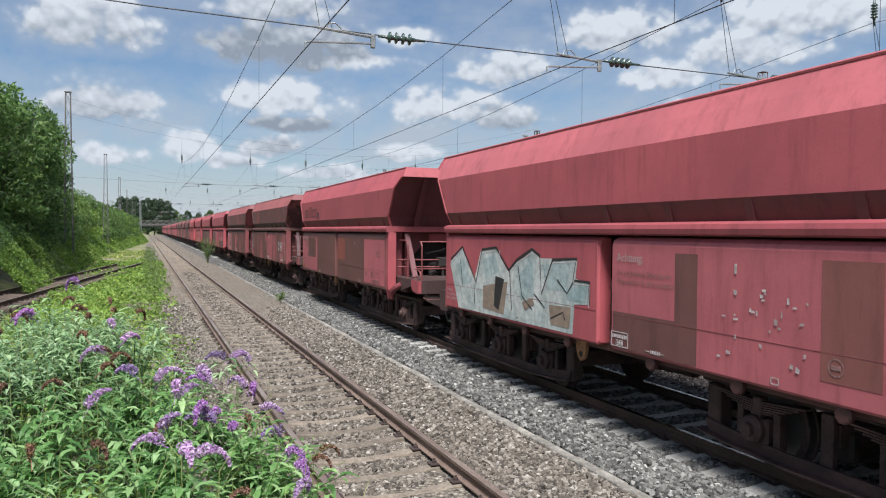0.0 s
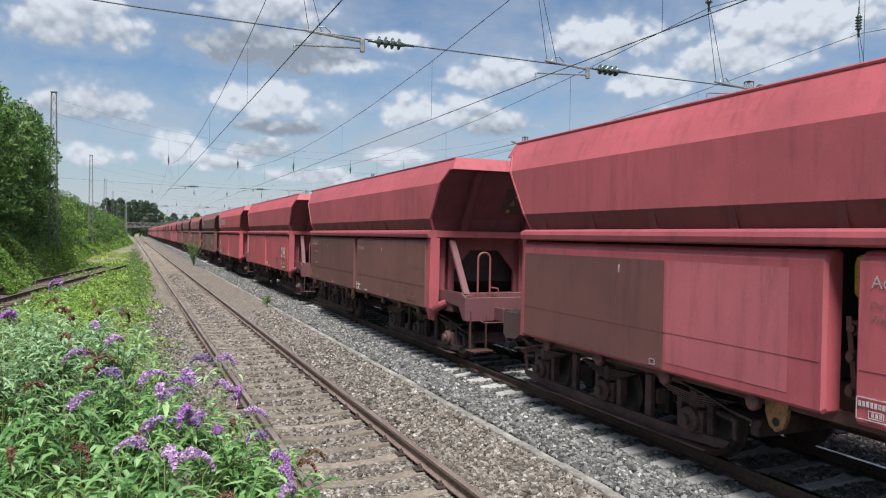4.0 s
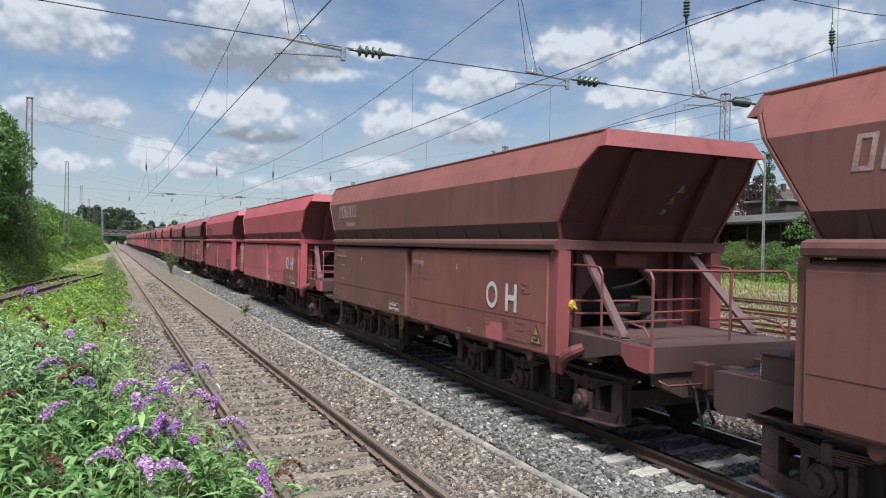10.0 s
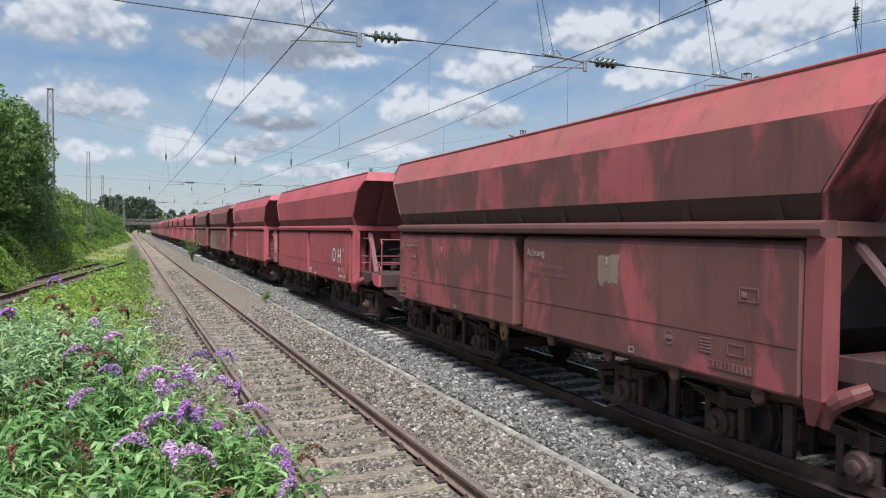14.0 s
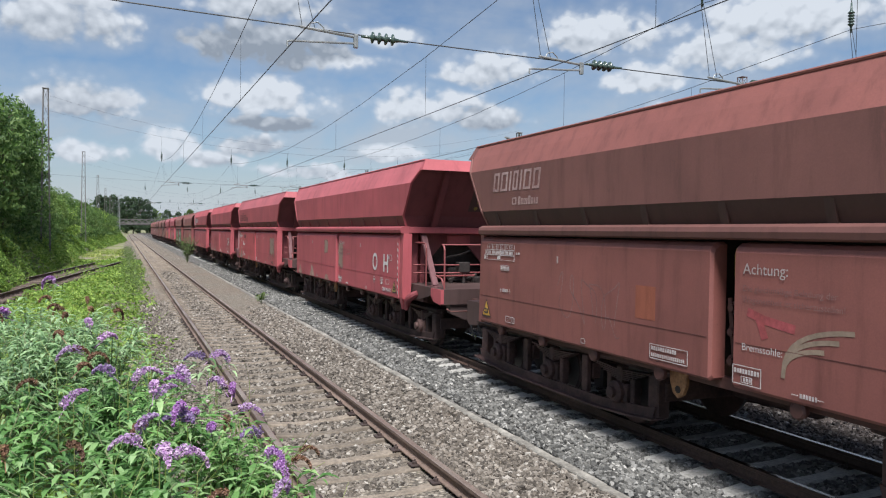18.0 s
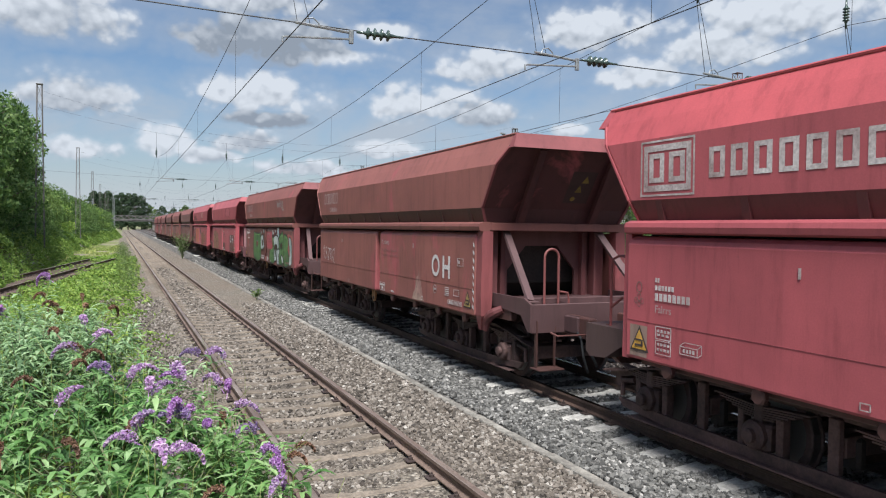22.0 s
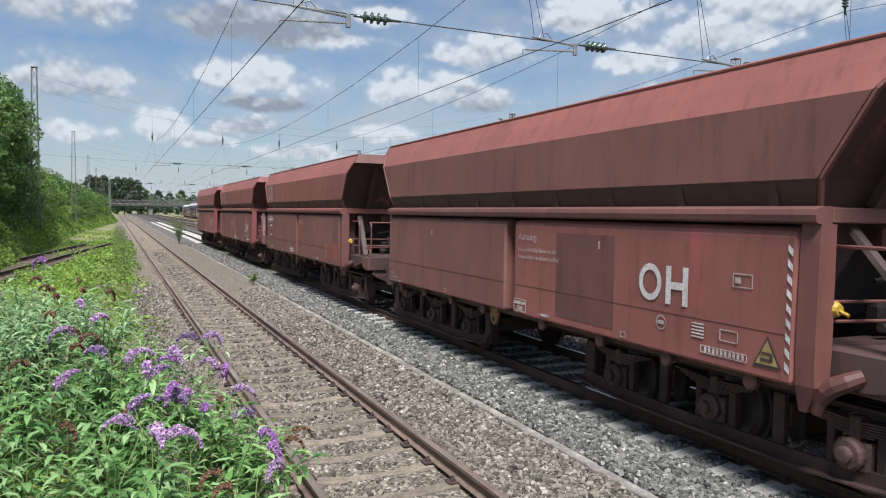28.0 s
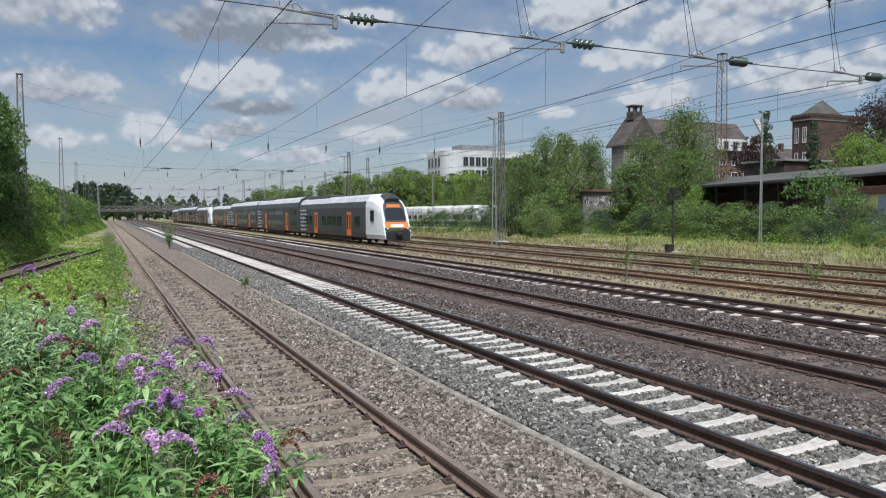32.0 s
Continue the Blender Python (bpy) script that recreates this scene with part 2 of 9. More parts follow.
M["paint"] = material("wagon_paint", (0.3, 0.05, 0.05), 0.6, 0, wagon_paint)
M["soft_paint"] = material("frayed_wagon_paint", (0.3, 0.05, 0.05), 0.6, 0, soft_paint)
M["soot"] = material("sooty_iron", (0.03, 0.026, 0.025), 0.75, 0.2, two_tone((0.016, 0.013, 0.013), (0.05, 0.036, 0.032), 1.5, 25))
M["gear"] = material("dirty_running_gear", (0.06, 0.04, 0.036), 0.7, 0.2, two_tone((0.027, 0.017, 0.017), (0.14, 0.078, 0.07), 1.6, 22, vary=0.3))
M["tread"] = material("worn_wheel_tread", (0.16, 0.15, 0.145), 0.5, 0.8)
M["white"] = material("white_stencil_paint", (0.7, 0.68, 0.66), 0.7, 0, two_tone((0.46, 0.41, 0.40), (0.70, 0.67, 0.66), 2.0, 30))
M["stencil"] = material("greyed_stencil_paint", (0.5, 0.45, 0.44), 0.75, 0, two_tone((0.30, 0.22, 0.21), (0.58, 0.53, 0.52), 2.4, 30))
M["stencil_worn"] = material("worn_stencil_paint", (0.25, 0.14, 0.13), 0.75, 0, two_tone((0.16, 0.066, 0.062), (0.27, 0.15, 0.14), 1.6, 30))
M["logo_pale"] = material("faded_pale_mark", (0.4, 0.27, 0.25), 0.7, 0, two_tone((0.30, 0.175, 0.165), (0.47, 0.34, 0.325), 2.0, 30))
M["logo_dark"] = material("dark_stencil_paint", (0.09, 0.03, 0.03), 0.7, 0, two_tone((0.085, 0.028, 0.028), (0.13, 0.05, 0.05), 2.0, 30))
M["rust_plate"] = material("orange_rusty_plate", (0.36, 0.17, 0.07), 0.75, 0, two_tone((0.2, 0.085, 0.04), (0.42, 0.22, 0.1), 3.0, 24))
M["yellow"] = material("yellow_paint", (0.62, 0.42, 0.03), 0.6, 0, two_tone((0.30, 0.18, 0.02), (0.52, 0.35, 0.04), 2.0, 30))
M["sign_pale"] = material("weathered_ochre_sign", (0.4, 0.28, 0.1), 0.7, 0, two_tone((0.26, 0.17, 0.06), (0.44, 0.32, 0.12), 2.5, 30))
M["sign_amber"] = material("amber_sign_paint", (.55, .30, .05), .6, 0, two_tone((.42, .21, .035), (.60, .33, .06), 3, 14, .05))
M["outline_sign"] = material("dark_brown_sign_print", (0.05, 0.035, 0.03), 0.7)
M["sign_ochre"] = material("faded_ochre_sign", (0.3, 0.2, 0.04), 0.7, 0, two_tone((0.14, 0.085, 0.02), (0.32, 0.22, 0.05), 3.0, 30))
M["black"] = material("black_rubber", (0.014, 0.014, 0.015), 0.6)
M["rail"] = material("brown_rail_web", (0.10, 0.06, 0.045), 0.75, 0.3, two_tone((0.060, 0.038, 0.031), (0.14, 0.086, 0.066), 0.7, 24))
M["rail_web_brown"] = material("brown_siding_rail_web", (0.2, 0.14, 0.11), 0.7, 0.3, two_tone((0.13, 0.088, 0.07), (0.26, 0.185, 0.15), 0.7, 24))
M["rail_web_rust"] = material("orange_rusty_rail_web", (0.2, 0.11, 0.06), 0.8, 0.2, two_tone((0.12, 0.065, 0.038), (0.27, 0.16, 0.09), 0.7, 24))
M["rail_top"] = material("worn_rail_head", (0.3, 0.27, 0.25), 0.34, 0.9, two_tone((0.20, 0.165, 0.145), (0.36, 0.33, 0.30), 0.8, 40, 0.1))
M["rail_rust"] = material("rusted_rail_head", (0.21, 0.12, 0.08), 0.42, 0.6, two_tone((0.24, 0.165, 0.13), (0.46, 0.37, 0.31), 0.8, 40, 0.12))
M["bright_rail"] = material("polished_rail_head", (0.4, 0.4, 0.4), 0.22, 1.0, two_tone((0.16, 0.14, 0.13), (0.34, 0.32, 0.31), 0.5, 30, 0.05))
M["concrete"] = material("pale_concrete_sleeper", (0.5, 0.48, 0.44), 0.85, 0, two_tone((0.30, 0.285, 0.26), (0.53, 0.51, 0.47), 1.5, 24, 0.4, vary=0.16))
M["steel_tie"] = material("rusty_steel_sleeper", (0.16, 0.12, 0.09), 0.85, 0.2, two_tone((0.125, 0.10, 0.078), (0.26, 0.215, 0.17), 2.2, 20, 0.4, vary=0.2))
M["wood_tie"] = material("dark_timber_sleeper", (0.1, 0.07, 0.055), 0.9, 0, two_tone((0.06, 0.042, 0.034), (0.15, 0.11, 0.088), 1.5, 20, 0.4, vary=0.25))
M["clip"] = material("rail_fastening", (0.07, 0.05, 0.045), 0.7, 0.4)
M["ballast"] = material("grey_ballast", (0.16, 0.16, 0.16), 0.9, 0, stones((0.045, 0.044, 0.042), (0.135, 0.132, 0.124), (0.28, 0.272, 0.255), (0.17, 0.142, 0.118), 0.05))
M["ballast_old"] = material("brown_old_ballast", (0.2, 0.17, 0.14), 0.9, 0, stones((0.08, 0.067, 0.053), (0.22, 0.19, 0.15), (0.42, 0.375, 0.315), (0.20, 0.138, 0.10), 0.05))
M["ballast_dark"] = material("dark_brown_ballast", (0.1, 0.08, 0.07), 0.9, 0, stones((0.03, 0.024, 0.022), (0.088, 0.07, 0.062), (0.19, 0.16, 0.145), (0.10, 0.068, 0.054), 0.05))
M["stone"] = material("loose_ballast_stone", (0.2, 0.19, 0.18), 0.9, 0, None)


def _stone(nt, b):
    g = nt.nodes.new("ShaderNodeNewGeometry")
    c = ramp(nt, g.outputs["Random Per Island"], ((0, (0.034, 0.033, 0.031)), (0.42, (0.112, 0.109, 0.101)), (0.76, (0.168, 0.162, 0.149)), (0.95, (0.24, 0.232, 0.218)), (1, (0.42, 0.40, 0.37))))
    n = noise_tex(nt, coords(nt), 45, 3)
    c = mixc(nt, 0.6, c, ramp(nt, n, ((0.3, (0.6, 0.6, 0.6)), (0.7, (1.3, 1.3, 1.3)))), "MULTIPLY")
    nt.links.new(c, b.inputs["Base Color"])


_stone(M["stone"].node_tree, M["stone"].node_tree.nodes["Principled BSDF"])
M["stone_brown"] = material("brown_ballast_stone", (0.18, 0.15, 0.13), 0.9, 0, None)


def _stone_brown(nt, b):
    g = nt.nodes.new("ShaderNodeNewGeometry")
    c = ramp(nt, g.outputs["Random Per Island"], ((0, (0.04, 0.033, 0.027)), (0.42, (0.13, 0.109, 0.089)), (0.75, (0.192, 0.165, 0.138)), (0.95, (0.27, 0.238, 0.205)), (1, (0.40, 0.37, 0.33))))
    n = noise_tex(nt, coords(nt), 45, 3)
    c = mixc(nt, 0.6, c, ramp(nt, n, ((0.3, (0.6, 0.6, 0.6)), (0.7, (1.3, 1.3, 1.3)))), "MULTIPLY")
    nt.links.new(c, b.inputs["Base Color"])


_stone_brown(M["stone_brown"].node_tree, M["stone_brown"].node_tree.nodes["Principled BSDF"])
M["stone_dark"] = material("dark_ballast_stone", (0.09, 0.07, 0.06), 0.9, 0, None)


def _stone_dark(nt, b):
    g = nt.nodes.new("ShaderNodeNewGeometry")
    c = ramp(nt, g.outputs["Random Per Island"], ((0, (0.018, 0.014, 0.013)), (0.42, (0.07, 0.054, 0.047)), (0.78, (0.12, 0.098, 0.088)), (0.96, (0.19, 0.165, 0.15)), (1, (0.34, 0.31, 0.28))))
    n = noise_tex(nt, coords(nt), 45, 3)
    c = mixc(nt, 0.6, c, ramp(nt, n, ((0.3, (0.6, 0.6, 0.6)), (0.7, (1.3, 1.3, 1.3)))), "MULTIPLY")
    nt.links.new(c, b.inputs["Base Color"])


_stone_dark(M["stone_dark"].node_tree, M["stone_dark"].node_tree.nodes["Principled BSDF"])
M["trough"] = material("weathered_concrete_edge", (0.36, 0.34, 0.30), 0.9, 0, two_tone((0.14, 0.128, 0.11), (0.30, 0.28, 0.245), 2.2, 18, 0.5, vary=0.2))
M["gravel"] = material("sandy_yard_gravel", (0.25, 0.22, 0.16), 0.95, 0, two_tone((0.12, 0.10, 0.055), (0.30, 0.26, 0.155), 0.7, 30, 0.7))


def ground_mix(nt, b):
    """Dry yellowed grass and herbs over sandy soil."""
    v = coords(nt)
    n1, n2, n3 = noise_tex(nt, v, 0.09, 5), noise_tex(nt, v, 0.8, 6, 0.7), noise_tex(nt, v, 12, 4, 0.7)
    g = ramp(nt, n2, ((0.3, (0.07, 0.10, 0.03)), (0.55, (0.15, 0.175, 0.055)), (0.75, (0.30, 0.26, 0.12))))
    s = ramp(nt, n2, ((0.3, (0.18, 0.15, 0.11)), (0.7, (0.30, 0.26, 0.19))))
    c = mixc(nt, ramp(nt, n1, ((0.45, (0, 0, 0)), (0.62, (1, 1, 1)))), g, s)
    c = mixc(nt, 1.0, c, ramp(nt, n3, ((0.3, (0.6, 0.6, 0.6)), (0.7, (1.3, 1.3, 1.3)))), "MULTIPLY")
    nt.links.new(c, b.inputs["Base Color"])
    bump(nt, b, n3, 0.8, 0.06)


M["ground"] = material("dry_grass_ground", (0.16, 0.17, 0.07), 0.95, 0, ground_mix)


def leafy(a, b_, c_, where="island", trans=0.25, rough=0.6):
    def build(nt, b):
        g = nt.nodes.new("ShaderNodeNewGeometry")
        c = ramp(nt, g.outputs["Random Per Island"], ((0, a), (0.5, b_), (1, c_)))
        big = ramp(nt, noise_tex(nt, coords(nt), 0.5, 3), ((0.3, (0.72, 0.75, 0.72)), (0.7, (1.22, 1.2, 1.1))))
        c = mixc(nt, 1.0, c, big, "MULTIPLY")
        r = ramp(nt, info(nt, "Random"), ((0, (0.85, 0.88, 0.85)), (1, (1.15, 1.12, 1.05))))
        c = mixc(nt, 1.0, c, r, "MULTIPLY")
        nt.links.new(c, b.inputs["Base Color"])
        tr = nt.nodes.new("ShaderNodeBsdfTranslucent")
        nt.links.new(c, tr.inputs[0])
        mx = nt.nodes.new("ShaderNodeMixShader")
        mx.inputs[0].default_value = trans
        o = nt.nodes["Material Output"]
        nt.links.new(b.outputs[0], mx.inputs[1])
        nt.links.new(tr.outputs[0], mx.inputs[2])
        nt.links.new(mx.outputs[0], o.inputs[0])
    return build


M["leaf"] = material("tree_leaf", (0.07, 0.13, 0.03), 0.6, 0, leafy((0.055, 0.11, 0.026), (0.1, 0.175, 0.042), (0.165, 0.24, 0.07), trans=0.3))
M["leaf_deep"] = material("ivy_tree_leaf", (0.045, 0.09, 0.022), 0.55, 0, leafy((0.04, 0.10, 0.026), (0.105, 0.20, 0.055), (0.22, 0.33, 0.12), trans=0.42))
M["leaf_light"] = material("light_leaf", (0.1, 0.16, 0.05), 0.6, 0, leafy((0.065, 0.115, 0.032), (0.125, 0.195, 0.058), (0.21, 0.275, 0.10), trans=0.3))
M["leaf_purple"] = material("copper_leaf", (0.05, 0.02, 0.022), 0.6, 0, leafy((0.022, 0.012, 0.013), (0.045, 0.02, 0.022), (0.07, 0.032, 0.03)))
M["leaf_fir"] = material("fir_needles", (0.03, 0.06, 0.03), 0.7, 0, leafy((0.028, 0.055, 0.028), (0.045, 0.085, 0.042), (0.07, 0.115, 0.055), trans=0.3))
M["ivy"] = material("bramble_leaf", (0.08, 0.14, 0.04), 0.6, 0, leafy((0.09, 0.18, 0.035), (0.18, 0.30, 0.055), (0.30, 0.41, 0.10), trans=0.4))
M["grass"] = material("grass_blade", (0.13, 0.19, 0.05), 0.7, 0, leafy((0.15, 0.22, 0.05), (0.25, 0.33, 0.08), (0.42, 0.43, 0.18), trans=0.3))
M["grass_dry"] = material("dry_grass_blade", (0.3, 0.27, 0.13), 0.8, 0, leafy((0.15, 0.14, 0.065), (0.27, 0.225, 0.125), (0.40, 0.33, 0.22), trans=0.3))
M["bud_leaf"] = material("butterfly_bush_leaf", (0.1, 0.17, 0.07), 0.55, 0, leafy((0.065, 0.165, 0.05), (0.185, 0.36, 0.12), (0.38, 0.555, 0.285), trans=0.45))
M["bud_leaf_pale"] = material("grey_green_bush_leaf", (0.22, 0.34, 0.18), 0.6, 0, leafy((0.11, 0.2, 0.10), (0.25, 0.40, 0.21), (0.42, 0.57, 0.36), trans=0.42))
M["flower"] = material("lilac_flower", (0.36, 0.14, 0.5), 0.7, 0, leafy((0.32, 0.11, 0.45), (0.53, 0.26, 0.67), (0.72, 0.50, 0.83), trans=0.35))
M["flower_pale"] = material("pale_lilac_flower", (0.5, 0.34, 0.62), 0.7, 0, leafy((0.38, 0.2, 0.5), (0.58, 0.38, 0.7), (0.78, 0.64, 0.84), trans=0.35))
M["flower_blue"] = material("fading_violet_flower", (0.2, 0.14, 0.34), 0.7, 0, leafy((0.2, 0.13, 0.3), (0.34, 0.22, 0.5), (0.5, 0.38, 0.66), trans=0.35))
M["flower_old"] = material("withered_flower", (0.2, 0.1, 0.06), 0.85, 0, leafy((0.14, 0.075, 0.05), (0.26, 0.14, 0.09), (0.38, 0.23, 0.2)))
M["stem"] = material("green_stem", (0.13, 0.17, 0.07), 0.7, 0, two_tone((0.09, 0.12, 0.05), (0.2, 0.22, 0.11), 3, 20))
M["bark"] = material("bark", (0.11, 0.085, 0.065), 0.9, 0, two_tone((0.06, 0.045, 0.035), (0.16, 0.125, 0.095), 1.5, 15, 0.6))
M["galv"] = material("galvanised_steel", (0.34, 0.35, 0.35), 0.5, 0.6, two_tone((0.24, 0.25, 0.25), (0.42, 0.43, 0.43), 1, 20, 0.1))
M["mast"] = material("rust_brown_mast_steel", (0.16, 0.075, 0.06), 0.75, 0.2, two_tone((0.11, 0.05, 0.042), (0.22, 0.11, 0.09), 0.7, 15))
M["mast_grey"] = material("dull_grey_mast_steel", (0.16, 0.155, 0.15), 0.75, 0.3, two_tone((0.10, 0.095, 0.09), (0.21, 0.20, 0.19), 0.7, 15))
M["wire"] = material("dark_copper_wire", (0.045, 0.045, 0.045), 0.6, 0.5)
M["porcelain"] = material("green_glazed_insulator", (0.045, 0.07, 0.06), 0.25)


# ---- mesh building ----
class Shape:
    """Collects plain faces; one Shape becomes one mesh."""
    def __init__(self):
        self.v, self.f, self.m = [], [], []
        self.mat = 0

    def face(self, pts):
        n = len(self.v)
        self.v += [tuple(p) for p in pts]
        self.f.append(tuple(range(n, n + len(pts))))
        self.m.append(self.mat)

    def add(self, verts, faces):
        n = len(self.v)
        self.v += [tuple(p) for p in verts]
        self.f += [tuple(i + n for i in f) for f in faces]
        self.m += [self.mat] * len(faces)

    def box(self, x0, x1, y0, y1, z0, z1, c=0.0):
        """A box; c chamfers its upright and lying edges a little."""
        if c <= 0:
            self.add([(x, y, z) for z in (z0, z1) for y in (y0, y1) for x in (x0, x1)],
                     [(0, 2, 3, 1), (4, 5, 7, 6), (0, 1, 5, 4), (2, 6, 7, 3), (0, 4, 6, 2), (1, 3, 7, 5)])
            return
        c = min(c, (x1 - x0) / 2.1, (y1 - y0) / 2.1, (z1 - z0) / 2.1)
        def ring(z, d):
            return [(x0 + d + c, y0 + d, z), (x1 - d - c, y0 + d, z), (x1 - d, y0 + d + c, z), (x1 - d, y1 - d - c, z),
                    (x1 - d - c, y1 - d, z), (x0 + d + c, y1 - d, z), (x0 + d, y1 - d - c, z), (x0 + d, y0 + d + c, z)]
        self.loft([ring(z0, c * 0.8), ring(z0 + c, 0), ring(z1 - c, 0), ring(z1, c * 0.8)])

    def loft(self, rings, caps=True, closed=True):
        n = len(rings[0])
        vs = [p for r in rings for p in r]
        fs = []
        for i in range(len(rings) - 1):
            for j in range(n if closed else n - 1):
                k = (j + 1) % n
                fs.append((i * n + j, i * n + k, (i + 1) * n + k, (i + 1) * n + j))
        if caps:
            fs.append(tuple(range(n - 1, -1, -1)))
            fs.append(tuple((len(rings) - 1) * n + j for j in range(n)))
        self.add(vs, fs)

    def tube(self, pts, r, n=6, caps=True):
        pts = [Vector(p) for p in pts]
        rings = []
        up = None
        for i, p in enumerate(pts):
            d = (pts[min(i + 1, len(pts) - 1)] - pts[max(i - 1, 0)]).normalized()
            a = d.orthogonal().normalized() if up is None else (up - d * up.dot(d))
            if a.length < 1e-6:
                a = d.orthogonal()
            a.normalize()
            up = a
            b = d.cross(a)
            rr = r[i] if isinstance(r, (list, tuple)) else r
            rings.append([p + (a * math.cos(2 * math.pi * j / n) + b * math.sin(2 * math.pi * j / n)) * rr for j in range(n)])
        self.loft(rings, caps)

    def bar(self, a, b, w, h, up=(0, 0, 1)):
        """A square bar from a to b."""
        a, b = Vector(a), Vector(b)
        d = (b - a).normalized()
        s = d.cross(Vector(up))
        if s.length < 1e-5:
            s = d.cross(Vector((1, 0, 0)))
        s.normalize()
        u = s.cross(d)
        q = [s * (w / 2) + u * (h / 2), s * (-w / 2) + u * (h / 2), s * (-w / 2) - u * (h / 2), s * (w / 2) - u * (h / 2)]
        self.loft([[a + o for o in q], [b + o for o in q]])

    def disc(self, c, axis, prof, n=16):
        """A turned shape: prof holds (distance along axis, radius)."""
        c, ax = Vector(c), Vector(axis).normalized()
        a = ax.orthogonal().normalized()
        b = ax.cross(a)
        self.loft([[c + ax * d + (a * math.cos(2 * math.pi * j / n) + b * math.sin(2 * math.pi * j / n)) * r for j in range(n)] for d, r in prof])

    def mesh(self, name, *mats, smooth=False):
        me = bpy.data.meshes.new(name)
        me.from_pydata(self.v, [], self.f)
        for m in mats:
            me.materials.append(m)
        if len(mats) > 1:
            me.polygons.foreach_set("material_index", self.m)
        if smooth:
            me.polygons.foreach_set("use_smooth", [True] * len(self.f))
        me.update()
        return me


def part(name, shape, mat, parent, label="", smooth=False):
    me = shape if isinstance(shape, bpy.types.Mesh) else shape.mesh(name, *(mat if isinstance(mat, (list, tuple)) else (mat,)), smooth=smooth)
    ob = new(name, me)
    ob.parent = parent
    if label:
        tagged(ob, label)
    return ob


def thing(name, m, label, category, group="", kind=""):
    ob = new(name)
    ob.empty_display_size = 0.3
    ob.matrix_basis = m
    return tagged(ob, label, category, group, kind)


def solid(name, shape, mat, label, category, group="", kind="", smooth=False, m=None):
    me = shape if isinstance(shape, bpy.types.Mesh) else shape.mesh(name, *(mat if isinstance(mat, (list, tuple)) else (mat,)), smooth=smooth)
    ob = new(name, me)
    if m is not None:
        ob.matrix_basis = m
    return tagged(ob, label, category, group, kind)


# ---- ground and tracks ----
rng = random.Random(7)
T1, T2, T3, T4, T5, T6 = 2.43, 7.067, 11.35, 16.0, 20.6, 25.6
T1_TURN = 0.35      # degrees by which the near track bears to the left


def ground_height(x, y):
    """The lie of the land: track formation level, a low bank on the left, scrub land on the right."""
    z = -0.42
    if x < -6.0:
        z += min(2.4, (-6.0 - x) * 0.42)
    if x > 28:
        z += 0.22 + 0.1 * noise.noise((x * 0.1, y * 0.1, 0))
    return z + 0.03 * noise.noise((x * 0.35, y * 0.35, 2.0))


def build_ground():
    s = Shape()
    xs = [-2600, -900, -300, -120, -60, -35, -25, -18, -14, -12, -10, -9, -8, -7, -6.5, -6, -5, -3, -1, 1, 5, 10, 15, 20, 24, 28, 29, 32, 36, 40, 46, 54, 64, 80, 110, 160, 300, 900, 2600]
    ys = [-2600, -800, -250, -90, -50, -30, -20] + list(range(-14, 120, 4)) + list(range(120, 320, 14)) + [340, 420, 560, 800, 1300, 2600]
    s.add([(x, y, ground_height(x, y)) for y in ys for x in xs],
          [(j * len(xs) + i, j * len(xs) + i + 1, (j + 1) * len(xs) + i + 1, (j + 1) * len(xs) + i) for j in range(len(ys) - 1) for i in range(len(xs) - 1)])
    solid("ground", s, M["ground"], "dry grassy ground beside the railway lines", "ground", kind="structure", smooth=True)


def strip(name, prof, y0, y1, mat, label, step=4.0, wob=0.0, m=None, cat="ballast bed"):
    """A bed with the cross-section prof (x, z) along the line, a little uneven."""
    s = Shape()
    n = int((y1 - y0) / step) + 1
    vs = []
    for j in range(n + 1):
        y = y0 + (y1 - y0) * j / n
        vs += [(x + wob * noise.noise((x, y * 0.5, 1)), y, z + wob * 0.5 * noise.noise((x * 0.9, y * 0.9, 5))) for x, z in prof]
    k = len(prof)
    s.add(vs, [(j * k + i, j * k + i + 1, (j + 1) * k + i + 1, (j + 1) * k + i) for j in range(n) for i in range(k - 1)])
    return solid(name, s, mat, label, cat, kind="structure", smooth=True, m=m)


RAIL = [(-0.0365, 0.0), (-0.0365, -0.035), (-0.008, -0.05), (-0.008, -0.12), (-0.0625, -0.138), (-0.0625, -0.15),
        (0.0625, -0.15), (0.0625, -0.138), (0.008, -0.12), (0.008, -0.05), (0.0365, -0.035), (0.0365, 0.0), (0.028, 0.004), (-0.028, 0.004)]


def rail_shape(x, y0, y1, cuts=1):
    s = Shape()
    k = len(RAIL)
    for j in range(k):
        a, b = RAIL[j], RAIL[(j + 1) % k]
        s.mat = 1 if j in (k - 1, k - 2, k - 3) else 0
        s.face([(x + a[0], y0, a[1]), (x + b[0], y0, b[1]), (x + b[0], y1, b[1]), (x + a[0], y1, a[1])])
    return s


